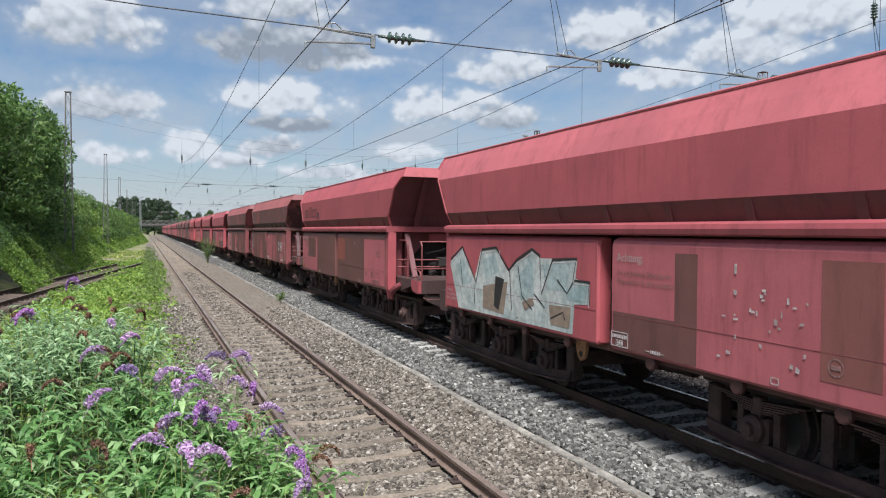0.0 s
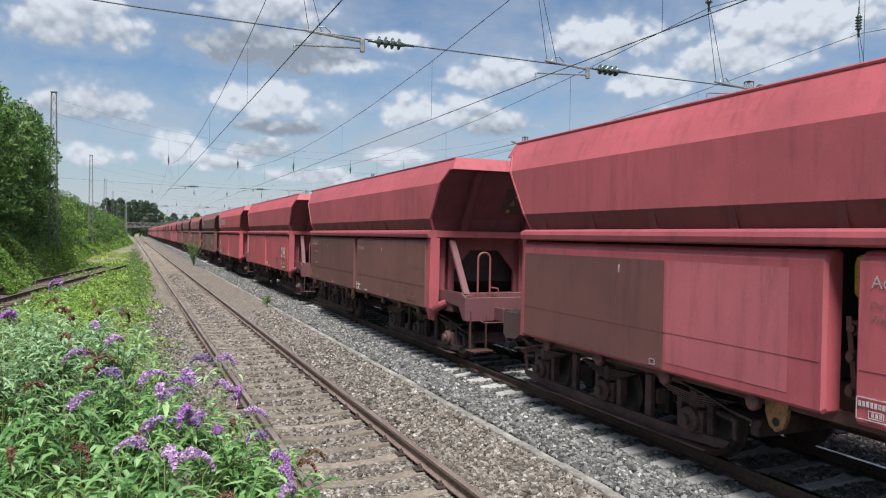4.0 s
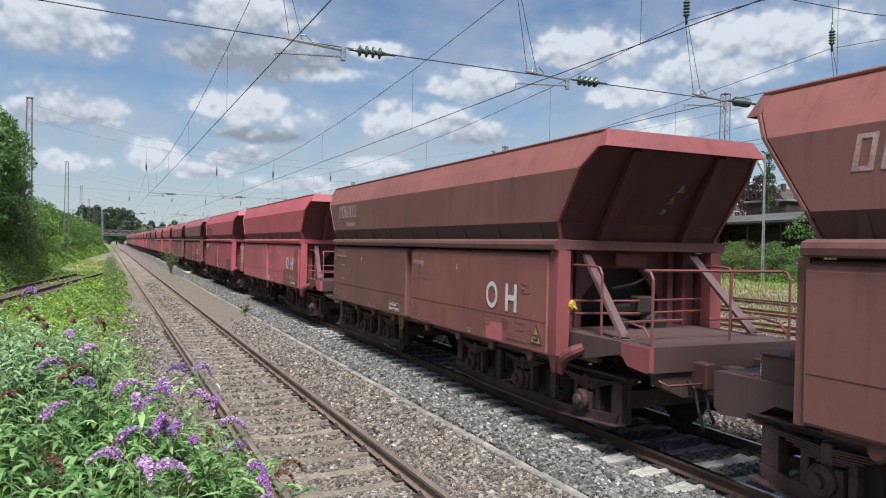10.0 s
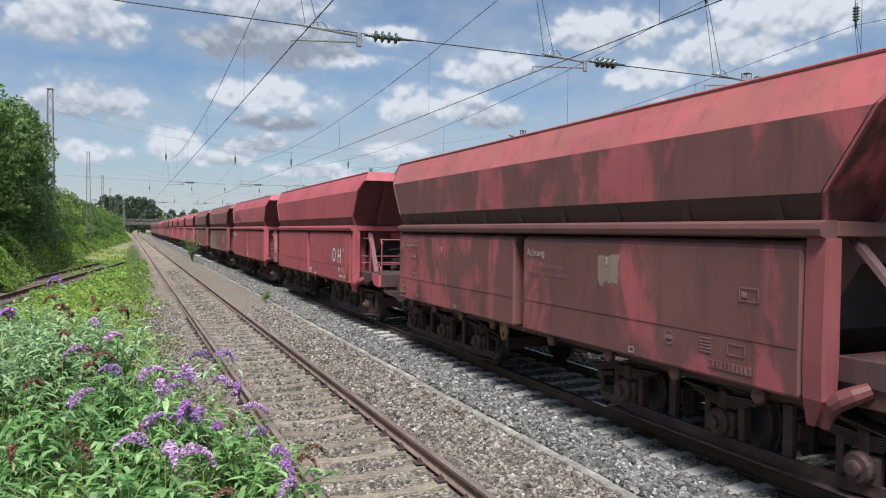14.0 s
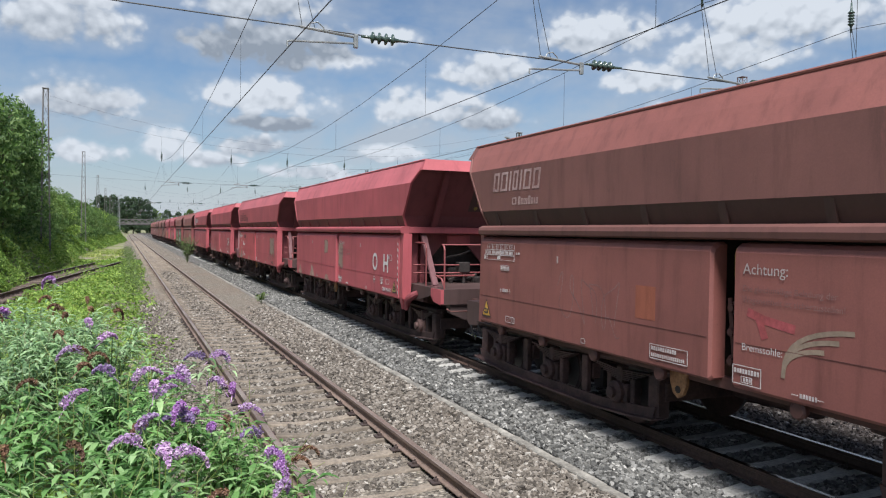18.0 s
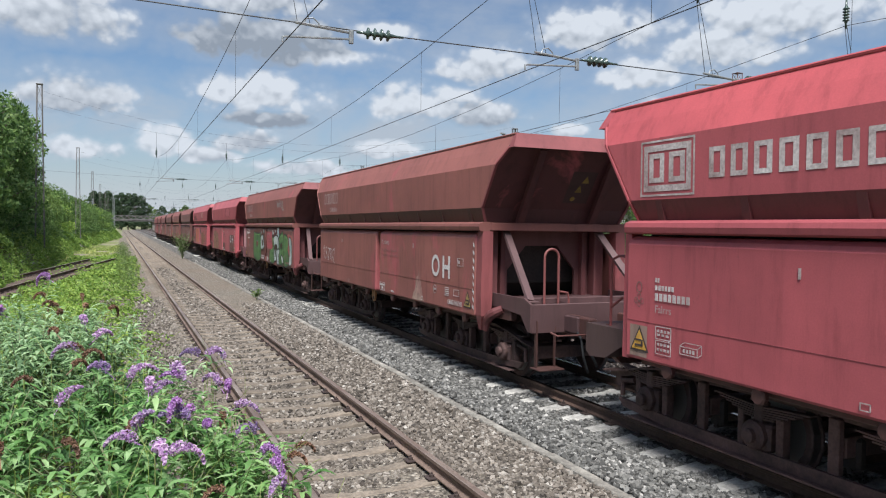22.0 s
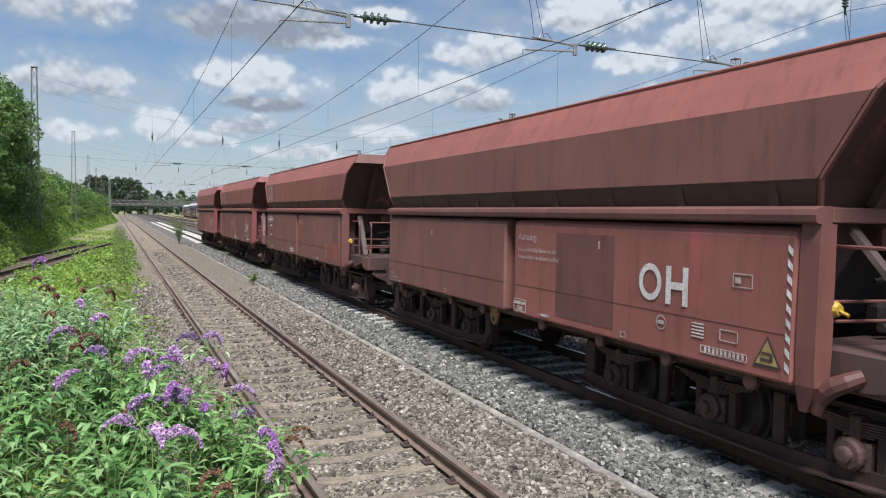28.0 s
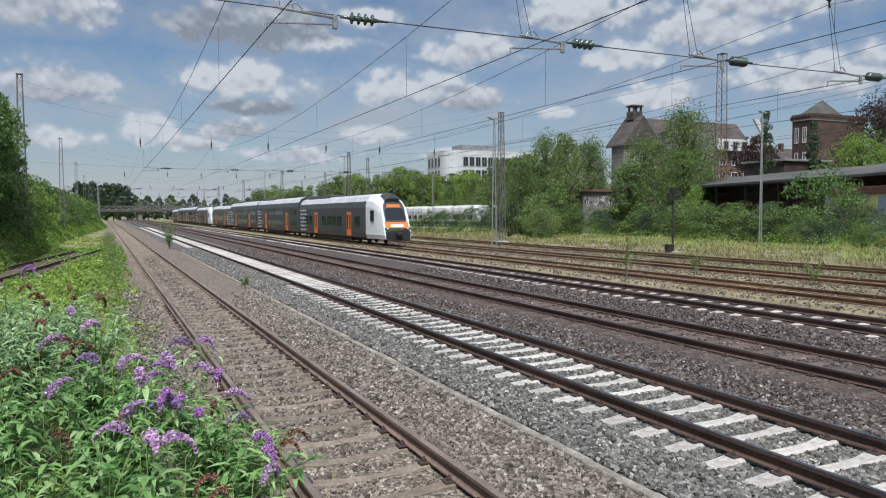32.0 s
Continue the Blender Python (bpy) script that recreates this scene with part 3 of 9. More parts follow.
def sleeper_mesh(kind):
    s = Shape()
    if kind == "concrete":      # waisted concrete sleeper, high under the rails
        rings = []
        for x, w, z in ((-1.27, .09, -.23), (-1.24, .115, -.19), (-1.05, .12, -.178), (-.9, .125, -.160), (-.75, .13, -.150), (-.58, .125, -.158), (-.4, .105, -.185), (-.15, .1, -.198), (.15, .1, -.198), (.4, .105, -.185), (.58, .125, -.158), (.75, .13, -.150), (.9, .125, -.160), (1.05, .12, -.178), (1.24, .115, -.19), (1.27, .09, -.23)):
            rings.append([(x, -w - .02, -.36), (x, -w, z - .02), (x, -w + .025, z), (x, w - .025, z), (x, w, z - .02), (x, w + .02, -.36)])
        s.loft(rings)
        return s.mesh("sleeper", M["concrete"])
    if kind == "steel":         # pressed steel trough sleeper with a bent-down end
        rings = []
        for x, w, z in ((-1.25, .10, -.33), (-1.1, .115, -.235), (-.95, .125, -.19), (-.75, .13, -.154), (-.6, .13, -.158), (-.4, .125, -.182), (-.2, .12, -.2), (0, .12, -.206), (.2, .12, -.2), (.4, .125, -.182), (.6, .13, -.158), (.75, .13, -.154), (.95, .125, -.19), (1.1, .115, -.235), (1.25, .10, -.33)):
            w *= .6
            rings.append([(x, -w - .03, -.33), (x, -w, z - .02), (x, -w + .02, z), (x, w - .02, z), (x, w, z - .02), (x, w + .03, -.33)])
        s.loft(rings)
        return s.mesh("sleeper", M["steel_tie"])
    s.box(-1.3, 1.3, -.125, .125, -.33, -.155, .015)
    return s.mesh("sleeper", M["wood_tie"])


def fastening_mesh():
    s = Shape()
    for x in (-.75, .75):
        s.box(x - .16, x + .16, -.07, .07, -.155, -.142)
        for d in (-.095, .095):
            s.disc((x + d, 0, -.145), (0, 0, 1), ((0, .028), (.03, .028), (.034, .012), (.055, .012)), 6)
    return s.mesh("rail_fastening", M["clip"])


def track(name, xc, kind, y0, y1, near0, near1, pitch, head, label, turn=0.0):
    """One track: two rails, the sleepers near the camera as pieces, the far ones joined."""
    m = pose(xc, 0, 0, 0, 0, turn)
    base = thing(name, m, label, "railway track", "tracks", "structure")
    for sx in (-.75, .75):
        part("rail", rail_shape(sx, y0, y1), (M[{"yard_track": "rail_web_rust", "siding_track": "rail_web_brown"}.get(name, "rail")], M[head]), base, "steel rail with a worn head")
    sl, fa = SLEEPERS[kind], SLEEPERS["fastening"]
    y = near0
    r = random.Random(int(xc * 100))
    while y < near1:
        o = part("sleeper", sl, None, base)
        o.location, o.rotation_euler = (r.uniform(-.02, .02), y + r.uniform(-.012, .012), r.uniform(-.012, .003)), (0, 0, radians(r.uniform(-.7, .7)))
        if y < near0 + 22 and xc < 12:
            o = part("rail_fastening", fa, None, base)
            o.location = (0, y, 0)
        y += pitch
    far = Shape()
    me = sl
    vs, fs = [v.co.copy() for v in me.vertices], [tuple(p.vertices) for p in me.polygons]
    ys = []
    yy = near0 - pitch
    while yy > y0:
        ys.append(yy)
        yy -= pitch
    while y < min(y1, 170) and y1 > 70:
        ys.append(y)
        y += pitch
    for q in ys:
        dz = r.uniform(-.015, .005)
        far.add([(v.x, v.y + q, v.z + dz) for v in vs], fs)
    part("far_sleepers", far, me.materials[0], base)["kind"] = "stuff"
    return base


SLEEPERS = {k: sleeper_mesh(k) for k in ("concrete", "steel", "wood")}
SLEEPERS["fastening"] = fastening_mesh()


def build_tracks():
    # beds: trampled old ballast under the near siding, fresh grey ballast under the main line
    strip("ballast_bed", [(-0.9, -.44), (-.2, -.32), (.4, -.25), (1.1, -.24), (1.3, -.225), (1.7, -.215), (2.4, -.228), (3.1, -.215), (3.5, -.205), (3.8, -.20), (4.2, -.195), (4.63, -.2)], -40, 400, M["ballast_old"], "brown weathered ballast under the siding", wob=.06)
    strip("ballast_bed", [(4.6, -.21), (5.0, -.20), (5.5, -.195), (5.8, -.218), (6.3, -.21), (7.05, -.23), (7.8, -.21), (8.4, -.215), (8.7, -.2), (9.3, -.27)], -40, 500, M["ballast"], "fresh grey crushed stone under the main line", wob=.05)
    strip("ballast_bed", [(9.2, -.265), (9.7, -.2), (10.1, -.178), (10.7, -.168), (11.35, -.175), (12.0, -.168), (12.7, -.178), (13.2, -.2), (14.0, -.25), (14.7, -.185), (15.3, -.176), (16.0, -.19), (16.7, -.176), (17.3, -.185), (18.3, -.29)], -40, 500, M["ballast_dark"], "brown weathered ballast under the through lines", wob=.06)
    strip("ballast_bed", [(18.2, -.30), (19.0, -.17), (22.2, -.165), (23.6, -.2), (27.3, -.165), (28.6, -.3), (33.0, -.3)], -40, 400, M["gravel"], "sandy gravel between overgrown yard tracks", wob=.06)
    track("siding_track", T1, "steel", -30, 330, 1.5, 60, .63, "rail_rust", "siding with rusty rails on steel sleepers", T1_TURN)
    track("main_track", T2, "concrete", -40, 520, .5, 60, .6, "bright_rail", "main line with polished rails on pale concrete sleepers")
    track("through_track", T3, "wood", -40, 520, 4, 50, .62, "rail_top", "through line on dark timber sleepers")
    track("through_track", T4, "concrete", -40, 520, 8, 50, .63, "rail_top", "through line on concrete sleepers")
    track("yard_track", T5, "wood", -40, 330, 10, 40, .65, "rail_rust", "rusty yard track overgrown with dry grass")
    track("yard_track", T6, "wood", -40, 330, 14, 44, .65, "rail_rust", "rusty yard track overgrown with dry grass")
    track("yard_track", 31.0, "wood", -40, 330, 20, 40, .65, "rail_rust", "rusty yard track sunk in tall grass")
    track("old_track", -9.45, "wood", 18, 62, 26, 62, .65, "rail_rust", "disused rusty track beside the bank", -7.6)
    # concrete cable trough between the siding and the main line
    base = thing("cable_trough", pose(4.72, 0, -.2, 0, 0, 0.0), "row of weathered concrete trough covers sunk in ballast", "cable trough", kind="structure")
    r = random.Random(3)
    s = Shape()
    s.box(-.068, .068, -.498, .498, -.1, .03, .014)
    me = s.mesh("cover", M["trough"])
    for i in range(60):
        o = part("cover", me, None, base)
        o.location, o.rotation_euler = (r.uniform(-.012, .012), -3 + i * 1.0, r.uniform(-.018, .0) - .012 * (i > 12)), (radians(r.uniform(-.6, .6)), radians(r.uniform(-1.2, 1.2)), radians(r.uniform(-.4, .4)))


build_ground()
build_tracks()

# ---- ore wagons ----
# local space: x across (the near side is negative), y backwards from the leading shelf corner, z up from the rail
LENGTH, SHELF = 15.0, 11.08
GAP = (5.36, 5.65)      # open space between the two flaps of a side
W = {}


def hopper_ring(z, hw, a, b, c=.03):
    return [(-hw, a + c, z), (-hw + c, a, z), (hw - c, a, z), (hw, a + c, z), (hw, b - c, z), (hw - c, b, z), (-hw + c, b, z), (-hw, b - c, z)]


# z, half width, leading end, trailing end
LEVELS = ((2.655, 1.40, .10, 10.98), (2.90, 1.50, .02, 11.06), (3.60, 1.505, -.47, 11.53), (3.86, 1.385, -.70, 11.70), (4.08, 1.27, -.76, 11.76))


def ring_faces(s, a, b, which):
    p, q = hopper_ring(*LEVELS[a]), hopper_ring(*LEVELS[b])
    for j in which:
        k = (j + 1) % 8
        s.face([p[j], p[k], q[k], q[j]])


def hopper_mesh():
    s = Shape()
    ring_faces(s, 1, 2, (3, 7))
    return s


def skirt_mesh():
    """The strip that slopes inwards below the hopper's sides; soot and shade share its tint."""
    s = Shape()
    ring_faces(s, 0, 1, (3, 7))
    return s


def end_wall_mesh(front):
    s = Shape()
    for a in range(4):
        ring_faces(s, a, a + 1, (0, 1, 2) if front else (4, 5, 6))
    return s


def hopper_top_mesh():
    """The inward leaning top of the hopper, with its thickness and the inside down to the floor."""
    s = Shape()
    ring_faces(s, 2, 3, (3, 7)), ring_faces(s, 3, 4, (3, 7))
    top = hopper_ring(*LEVELS[4])
    inner = [hopper_ring(*v) for v in ((4.08, 1.22, -.72, 11.72), (3.6, 1.42, -.3, 11.4), (2.95, 1.30, .3, 10.8), (2.5, .5, 1.4, 9.7))]
    s.loft(list(reversed(inner)), caps=False)
    s.face(inner[3])
    for j in range(8):
        k = (j + 1) % 8
        s.face([top[j], top[k], inner[0][k], inner[0][j]])
    return s


def rim_mesh():
    """Rolled edge along both long sides."""
    s = Shape()
    for sx in (-1, 1):
        s.tube([(sx * 1.272, -.74, 4.082), (sx * 1.272, 11.74, 4.082)], .022, 6)
    return s


def end_edge_mesh(front):
    """Stiffened edges where the long sides overlap the leaning end wall."""
    s = Shape()
    for sx in (-1, 1):
        for lo, hi in zip(LEVELS[:3], LEVELS[1:4]):
            d = -.012 if front else .012
            p = (sx * (lo[1] - .012), lo[2 if front else 3] + d, lo[0])
            q = (sx * (hi[1] - .012), hi[2 if front else 3] + d, hi[0])
            s.bar(p, q, .03, .045, (1, 0, 0))
    return s


def lip_mesh(front):
    """The short apron under the end rim, standing off the end wall at its foot."""
    s = Shape()
    k, y0, y1 = (-1, -.765, -.885) if front else (1, 11.765, 11.86)
    t = .035
    a = [(-1.275, y0, 4.095), (1.275, y0, 4.095), (1.395, y1, 3.855), (-1.395, y1, 3.855)]
    b = [(-1.275, y0 - k * t, 4.095), (1.275, y0 - k * t, 4.095), (1.395, y1 - k * t, 3.855), (-1.395, y1 - k * t, 3.855)]
    s.add(a + b, [(0, 1, 2, 3), (7, 6, 5, 4), (0, 4, 5, 1), (2, 6, 7, 3), (1, 5, 6, 2), (3, 7, 4, 0)])
    # gussets that close the apron against the sides
    for sx in (-1, 1):
        w = 11.70 if not front else -.70
        v = [(sx * 1.278, y0, 4.09), (sx * 1.392, y1, 3.856), (sx * 1.388, w, 3.856), (sx * 1.272, y0 - k * .1, 4.085)]
        s.add(v + [(x - sx * .02, y, z) for x, y, z in v], [(0, 1, 2, 3), (7, 6, 5, 4), (0, 4, 5, 1), (1, 5, 6, 2), (2, 6, 7, 3)])
    return s


def end_field_mesh():
    """A darker painted field in the middle of the leaning end wall."""
    s = Shape()
    f = lambda z: .02 - .70 * (z - 2.9) - .006
    s.face([(.05, f(3.02), 3.02), (.55, f(3.02), 3.02), (.55, f(3.55), 3.55), (.05, f(3.55), 3.55)])
    return s


def end_sign_mesh():
    """Two small warning signs on that field."""
    s = Shape()
    f = lambda z: .02 - .70 * (z - 2.9) - .012
    for x, z in ((.36, 3.36), (.28, 3.2)):
        for a, b, c in (((x - .075, z), (x + .075, z), (x, z + .12)),):
            s.face([(q, f(w_), w_) for q, w_ in (a, b, c)])
    s.disc((.22, f(3.09), 3.09), (0, -1, -.7), ((0, .05), (.004, .045)), 12)
    return s


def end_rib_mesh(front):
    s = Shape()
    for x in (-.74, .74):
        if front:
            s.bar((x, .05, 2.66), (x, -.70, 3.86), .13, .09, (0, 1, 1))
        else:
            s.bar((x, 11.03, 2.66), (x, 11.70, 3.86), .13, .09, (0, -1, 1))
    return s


def shelf_mesh():
    s = Shape()
    for sx in (-1, 1):
        r0 = [(sx * 1.34, 2.50), (sx * 1.50, 2.50), (sx * 1.545, 2.52), (sx * 1.555, 2.58), (sx * 1.54, 2.63), (sx * 1.46, 2.66), (sx * 1.34, 2.66)]
        s.loft([[(x, 0, z) for x, z in r0], [(x, SHELF, z) for x, z in r0]])
    s.box(-1.34, 1.34, -.01, .12, 2.51, 2.65, .01)
    s.box(-1.34, 1.34, SHELF - .12, SHELF + .01, 2.51, 2.65, .01)
    s.box(-1.33, 1.33, .12, SHELF - .12, 2.55, 2.60)
    return s


def bracket_mesh():
    s = Shape()
    for i in range(9):
        y = .55 + i * 1.25
        for sx in (-1,):
            a = sx * 1.40
            s.add([(a, y - .05, 2.65), (sx * 1.44, y - .05, 2.65), (sx * 1.495, y - .05, 2.88), (a, y - .05, 2.88), (a, y + .05, 2.65), (sx * 1.44, y + .05, 2.65), (sx * 1.495, y + .05, 2.88), (a, y + .05, 2.88)],
                  [(0, 1, 2, 3), (4, 7, 6, 5), (0, 4, 5, 1), (3, 2, 6, 7), (1, 5, 6, 2), (0, 3, 7, 4)])
    return s


def door_mesh(y0, y1, sx):
    """A discharge flap: a shallow steel box, rounded at the top, slightly splayed at the bottom."""
    s = Shape()
    prof = [(1.33, 1.02), (1.475, 1.02), (1.503, 1.05), (1.505, 1.5), (1.504, 2.375), (1.48, 2.43), (1.42, 2.468), (1.33, 2.48)]
    def ring(y, d):
        return [(sx * (x - d), y, z + (d if z < 1.2 else -d if z > 2.3 else 0)) for x, z in prof]
    s.loft([ring(y0, .03), ring(y0 + .03, 0), ring(y1 - .03, 0), ring(y1, .03)])
    return s


def seam_mesh(y0, y1):
    s = Shape()
    for sx in (-1, 1):
        s.box(min(sx * 1.50, sx * 1.509), max(sx * 1.50, sx * 1.509), y0 + .05, y1 - .05, 1.478, 1.483)
    return s


def bulkhead_mesh(y):
    """The end bulkhead under the hopper with its eight-sided man hole."""
    s = Shape()
    hole = [(-.72, 1.32), (.72, 1.32), (.72, 1.80), (.34, 2.24), (-.34, 2.24), (-.72, 1.80)]
    outer = [(-1.2, 1.2), (1.2, 1.2), (1.2, 1.9), (1.2, 2.52), (-1.2, 2.52), (-1.2, 1.9)]
    for j in range(6):
        k = (j + 1) % 6
        for yy in (y, y + .06):
            s.face([(outer[j][0], yy, outer[j][1]), (outer[k][0], yy, outer[k][1]), (hole[k][0], yy, hole[k][1]), (hole[j][0], yy, hole[j][1])])
        s.face([(hole[j][0], y, hole[j][1]), (hole[k][0], y, hole[k][1]), (hole[k][0], y + .06, hole[k][1]), (hole[j][0], y + .06, hole[j][1])])
    return s


def post_mesh(front):
    """Corner posts with their pointed feet, on both sides."""
    s = Shape()
    y0, y1 = (.0, .20) if front else (SHELF - .02, SHELF + .1)
    for sx in (-1, 1):
        def ring(z, a, b, d=0):
            return [(sx * a, y0 + d, z), (sx * b, y0 + d, z), (sx * b, y1, z), (sx * a, y1, z)]
        if front:
            s.loft([ring(.80, 1.36, 1.43, .12), ring(1.05, 1.30, 1.49), ring(1.4, 1.28, 1.50), ring(2.34, 1.28, 1.485), ring(2.50, 1.28, 1.47)])
        else:
            s.loft([ring(1.0, 1.28, 1.47), ring(2.50, 1.28, 1.45)])
    return s


def inner_post_mesh():
    s = Shape()
    for x in (-1.12, 1.12):
        s.box(x - .10, x + .10, .30, .52, 1.2, 2.51, .015)
    for x in (-.86, .86):
        s.box(x - .05, x + .05, .40, .54, 1.2, 2.51, .01)
    return s


def brace_mesh(front):
    s = Shape()
    for x in (-.96, .96):
        if front:
            e = x * 1.16
            s.bar((x, .14, 2.51), (e, -1.0, 1.40), .05, .13, (0, 1, 1))
            s.box(e - .08, e + .08, -1.14, -.84, 1.375, 1.40)
        else:
            s.bar((x, SHELF - .1, 2.51), (x, SHELF + .6, 1.33), .05, .12, (0, -1, 1))
    return s


def core_mesh():
    """Dark funnels between the flaps."""
    s = Shape()
    for a, b in ((.75, 5.25), (5.75, 10.95)):
        s.loft([[(-.35, a + .9, .78), (.35, a + .9, .78), (.35, b - .9, .78), (-.35, b - .9, .78)], [(-1.2, a, 1.55), (1.2, a, 1.55), (1.2, b, 1.55), (-1.2, b, 1.55)], [(-1.25, a, 2.56), (1.25, a, 2.56), (1.25, b, 2.56), (-1.25, b, 2.56)]])
    return s


def frame_mesh():
    s = Shape()
    for x in (-1, 1):
        s.box(min(x * .42, x * .58), max(x * .42, x * .58), -1.85, 12.45, .86, 1.18, .015)
        # side sills swept up under the platform
        s.box(min(x * 1.1, x * 1.22), max(x * 1.1, x * 1.22), -.55, .35, 1.02, 1.26, .012)
        s.box(min(x * 1.24, x * 1.32), max(x * 1.24, x * 1.32), .3, 11.0, .93, 1.06, .01)
    return s


def headstock_mesh(front):
    s = Shape()
    if front:
        s.loft([[(-.7, -1.60, .74), (.7, -1.60, .74), (.7, -1.40, .74), (-.7, -1.40, .74)], [(-1.02, -1.60, .88), (1.02, -1.60, .88), (1.02, -1.40, .88), (-1.02, -1.40, .88)],
                [(-1.08, -1.60, 1.32), (1.08, -1.60, 1.32), (1.08, -1.40, 1.32), (-1.08, -1.40, 1.32)]])
    else:
        hw = .95
        s.loft([[(-hw * .8, 12.1, .70), (hw * .8, 12.1, .70), (hw * .8, 12.22, .70), (-hw * .8, 12.22, .70)], [(-hw, 12.1, .86), (hw, 12.1, .86), (hw, 12.22, .86), (-hw, 12.22, .86)], [(-hw, 12.1, 1.25), (hw, 12.1, 1.25), (hw, 12.22, 1.25), (-hw, 12.22, 1.25)]])
    return s


def corner_mesh():
    """Folded steel corner pieces at the platform's front, tapering towards their lower edge."""
    s = Shape()
    for x in (-1, 1):
        prof = [(-1.65, 1.37), (-1.65, 1.08), (-1.60, 1.06), (-1.25, 1.10), (-1.12, 1.22), (-1.12, 1.37)]
        s.loft([[(x * 1.20, y, z) for y, z in prof], [(x * 1.27, y, z) for y, z in prof]])
    return s


def deck_mesh(front):
    s = Shape()
    if front:
        # folded plate: deep front edge, side edges deeper towards the hopper
        def section(y, low, inner):
            return [(-1.245, y, low), (-1.245, y, 1.375), (1.245, y, 1.375), (1.245, y, low), (1.2, y, low), (1.2, y, inner), (-1.2, y, inner), (-1.2, y, low)]
        s.loft([section(-1.645, 1.06, 1.065), section(-1.605, 1.06, 1.065), section(-1.604, 1.20, 1.335), section(-1.0, 1.20, 1.335), section(-.35, 1.06, 1.335), section(.1, 1.04, 1.335), section(.5, 1.3, 1.335)])
    else:
        prof = [(11.2, 1.0), (11.75, 1.0), (12.1, .80), (12.45, .77), (12.55, .84), (12.55, 1.232), (12.05, 1.235), (12.02, 1.36), (11.3, 1.36), (11.27, 1.235), (11.2, 1.232)]
        s.loft([[(x, y, z if abs(x) < .7 else min(z, 1.232)) for y, z in prof] for x in (-1.05, -.64, -.6, .6, .64, 1.05)])
    return s


def short_deck_mesh():
    """The open-ended wagon's short platform: a deep front plate and side cheeks that drop towards it."""
    s = Shape()
    for x in (-1, 1):
        prof = [(.1, 1.44), (-1.02, 1.44), (-1.22, 1.36), (-1.22, .92), (-1.14, .92), (-.92, 1.16), (-.2, 1.22), (.1, 1.22)]
        s.loft([[(x * 1.245, y, z) for y, z in prof], [(x * 1.20, y, z) for y, z in prof]])
    s.box(-1.2, 1.2, -1.22, -1.16, .90, 1.36, .01)
    s.box(-1.2, 1.2, -1.16, .5, 1.28, 1.32)
    s.box(-1.2, 1.2, -.98, -.90, 1.32, 1.43, .008)
    for x in (-.55, .55):
        s.box(x - .07, x + .07, -1.60, -1.22, .92, 1.18, .015)
    return s


def equipment_box_mesh():
    """Small box on the trailing platform."""
    s = Shape()
    s.box(-1.02, -.45, 11.45, 11.95, 1.23, 1.50, .015)
    s.box(-1.04, -.43, 11.43, 11.97, 1.50, 1.52, .008)
    return s


def coupler_mesh():
    s = Shape()
    for y0, y1, k in ((-1.62, -2.25, -1), (12.22, 12.75, 1)):
        a, b = min(y0, y1), max(y0, y1)
        s.box(-.12, .12, a, b, .92, 1.10, .02)
        s.box(-.26, .26, y1 - .12, y1 + .12, .84, 1.2, .05)
    return s


def hose_mesh(y):
    s = Shape()
    for x, d in ((-.62, .0), (-.46, .08), (.5, .03)):
        s.tube([(x, y, .95), (x - .02, y - .14, .86), (x - .03, y - .22, .6), (x + .02, y - .24, .42 + d), (x + .08, y - .18, .36 + d)], .02, 6)
    return s


def crossbar_mesh():
    s = Shape()
    s.tube([(-1.15, -1.68, .98), (-1.1, -1.78, .94), (-.3, -1.8, .94), (.3, -1.8, .94), (1.1, -1.78, .94), (1.15, -1.72, .98)], .016, 5)
    return s


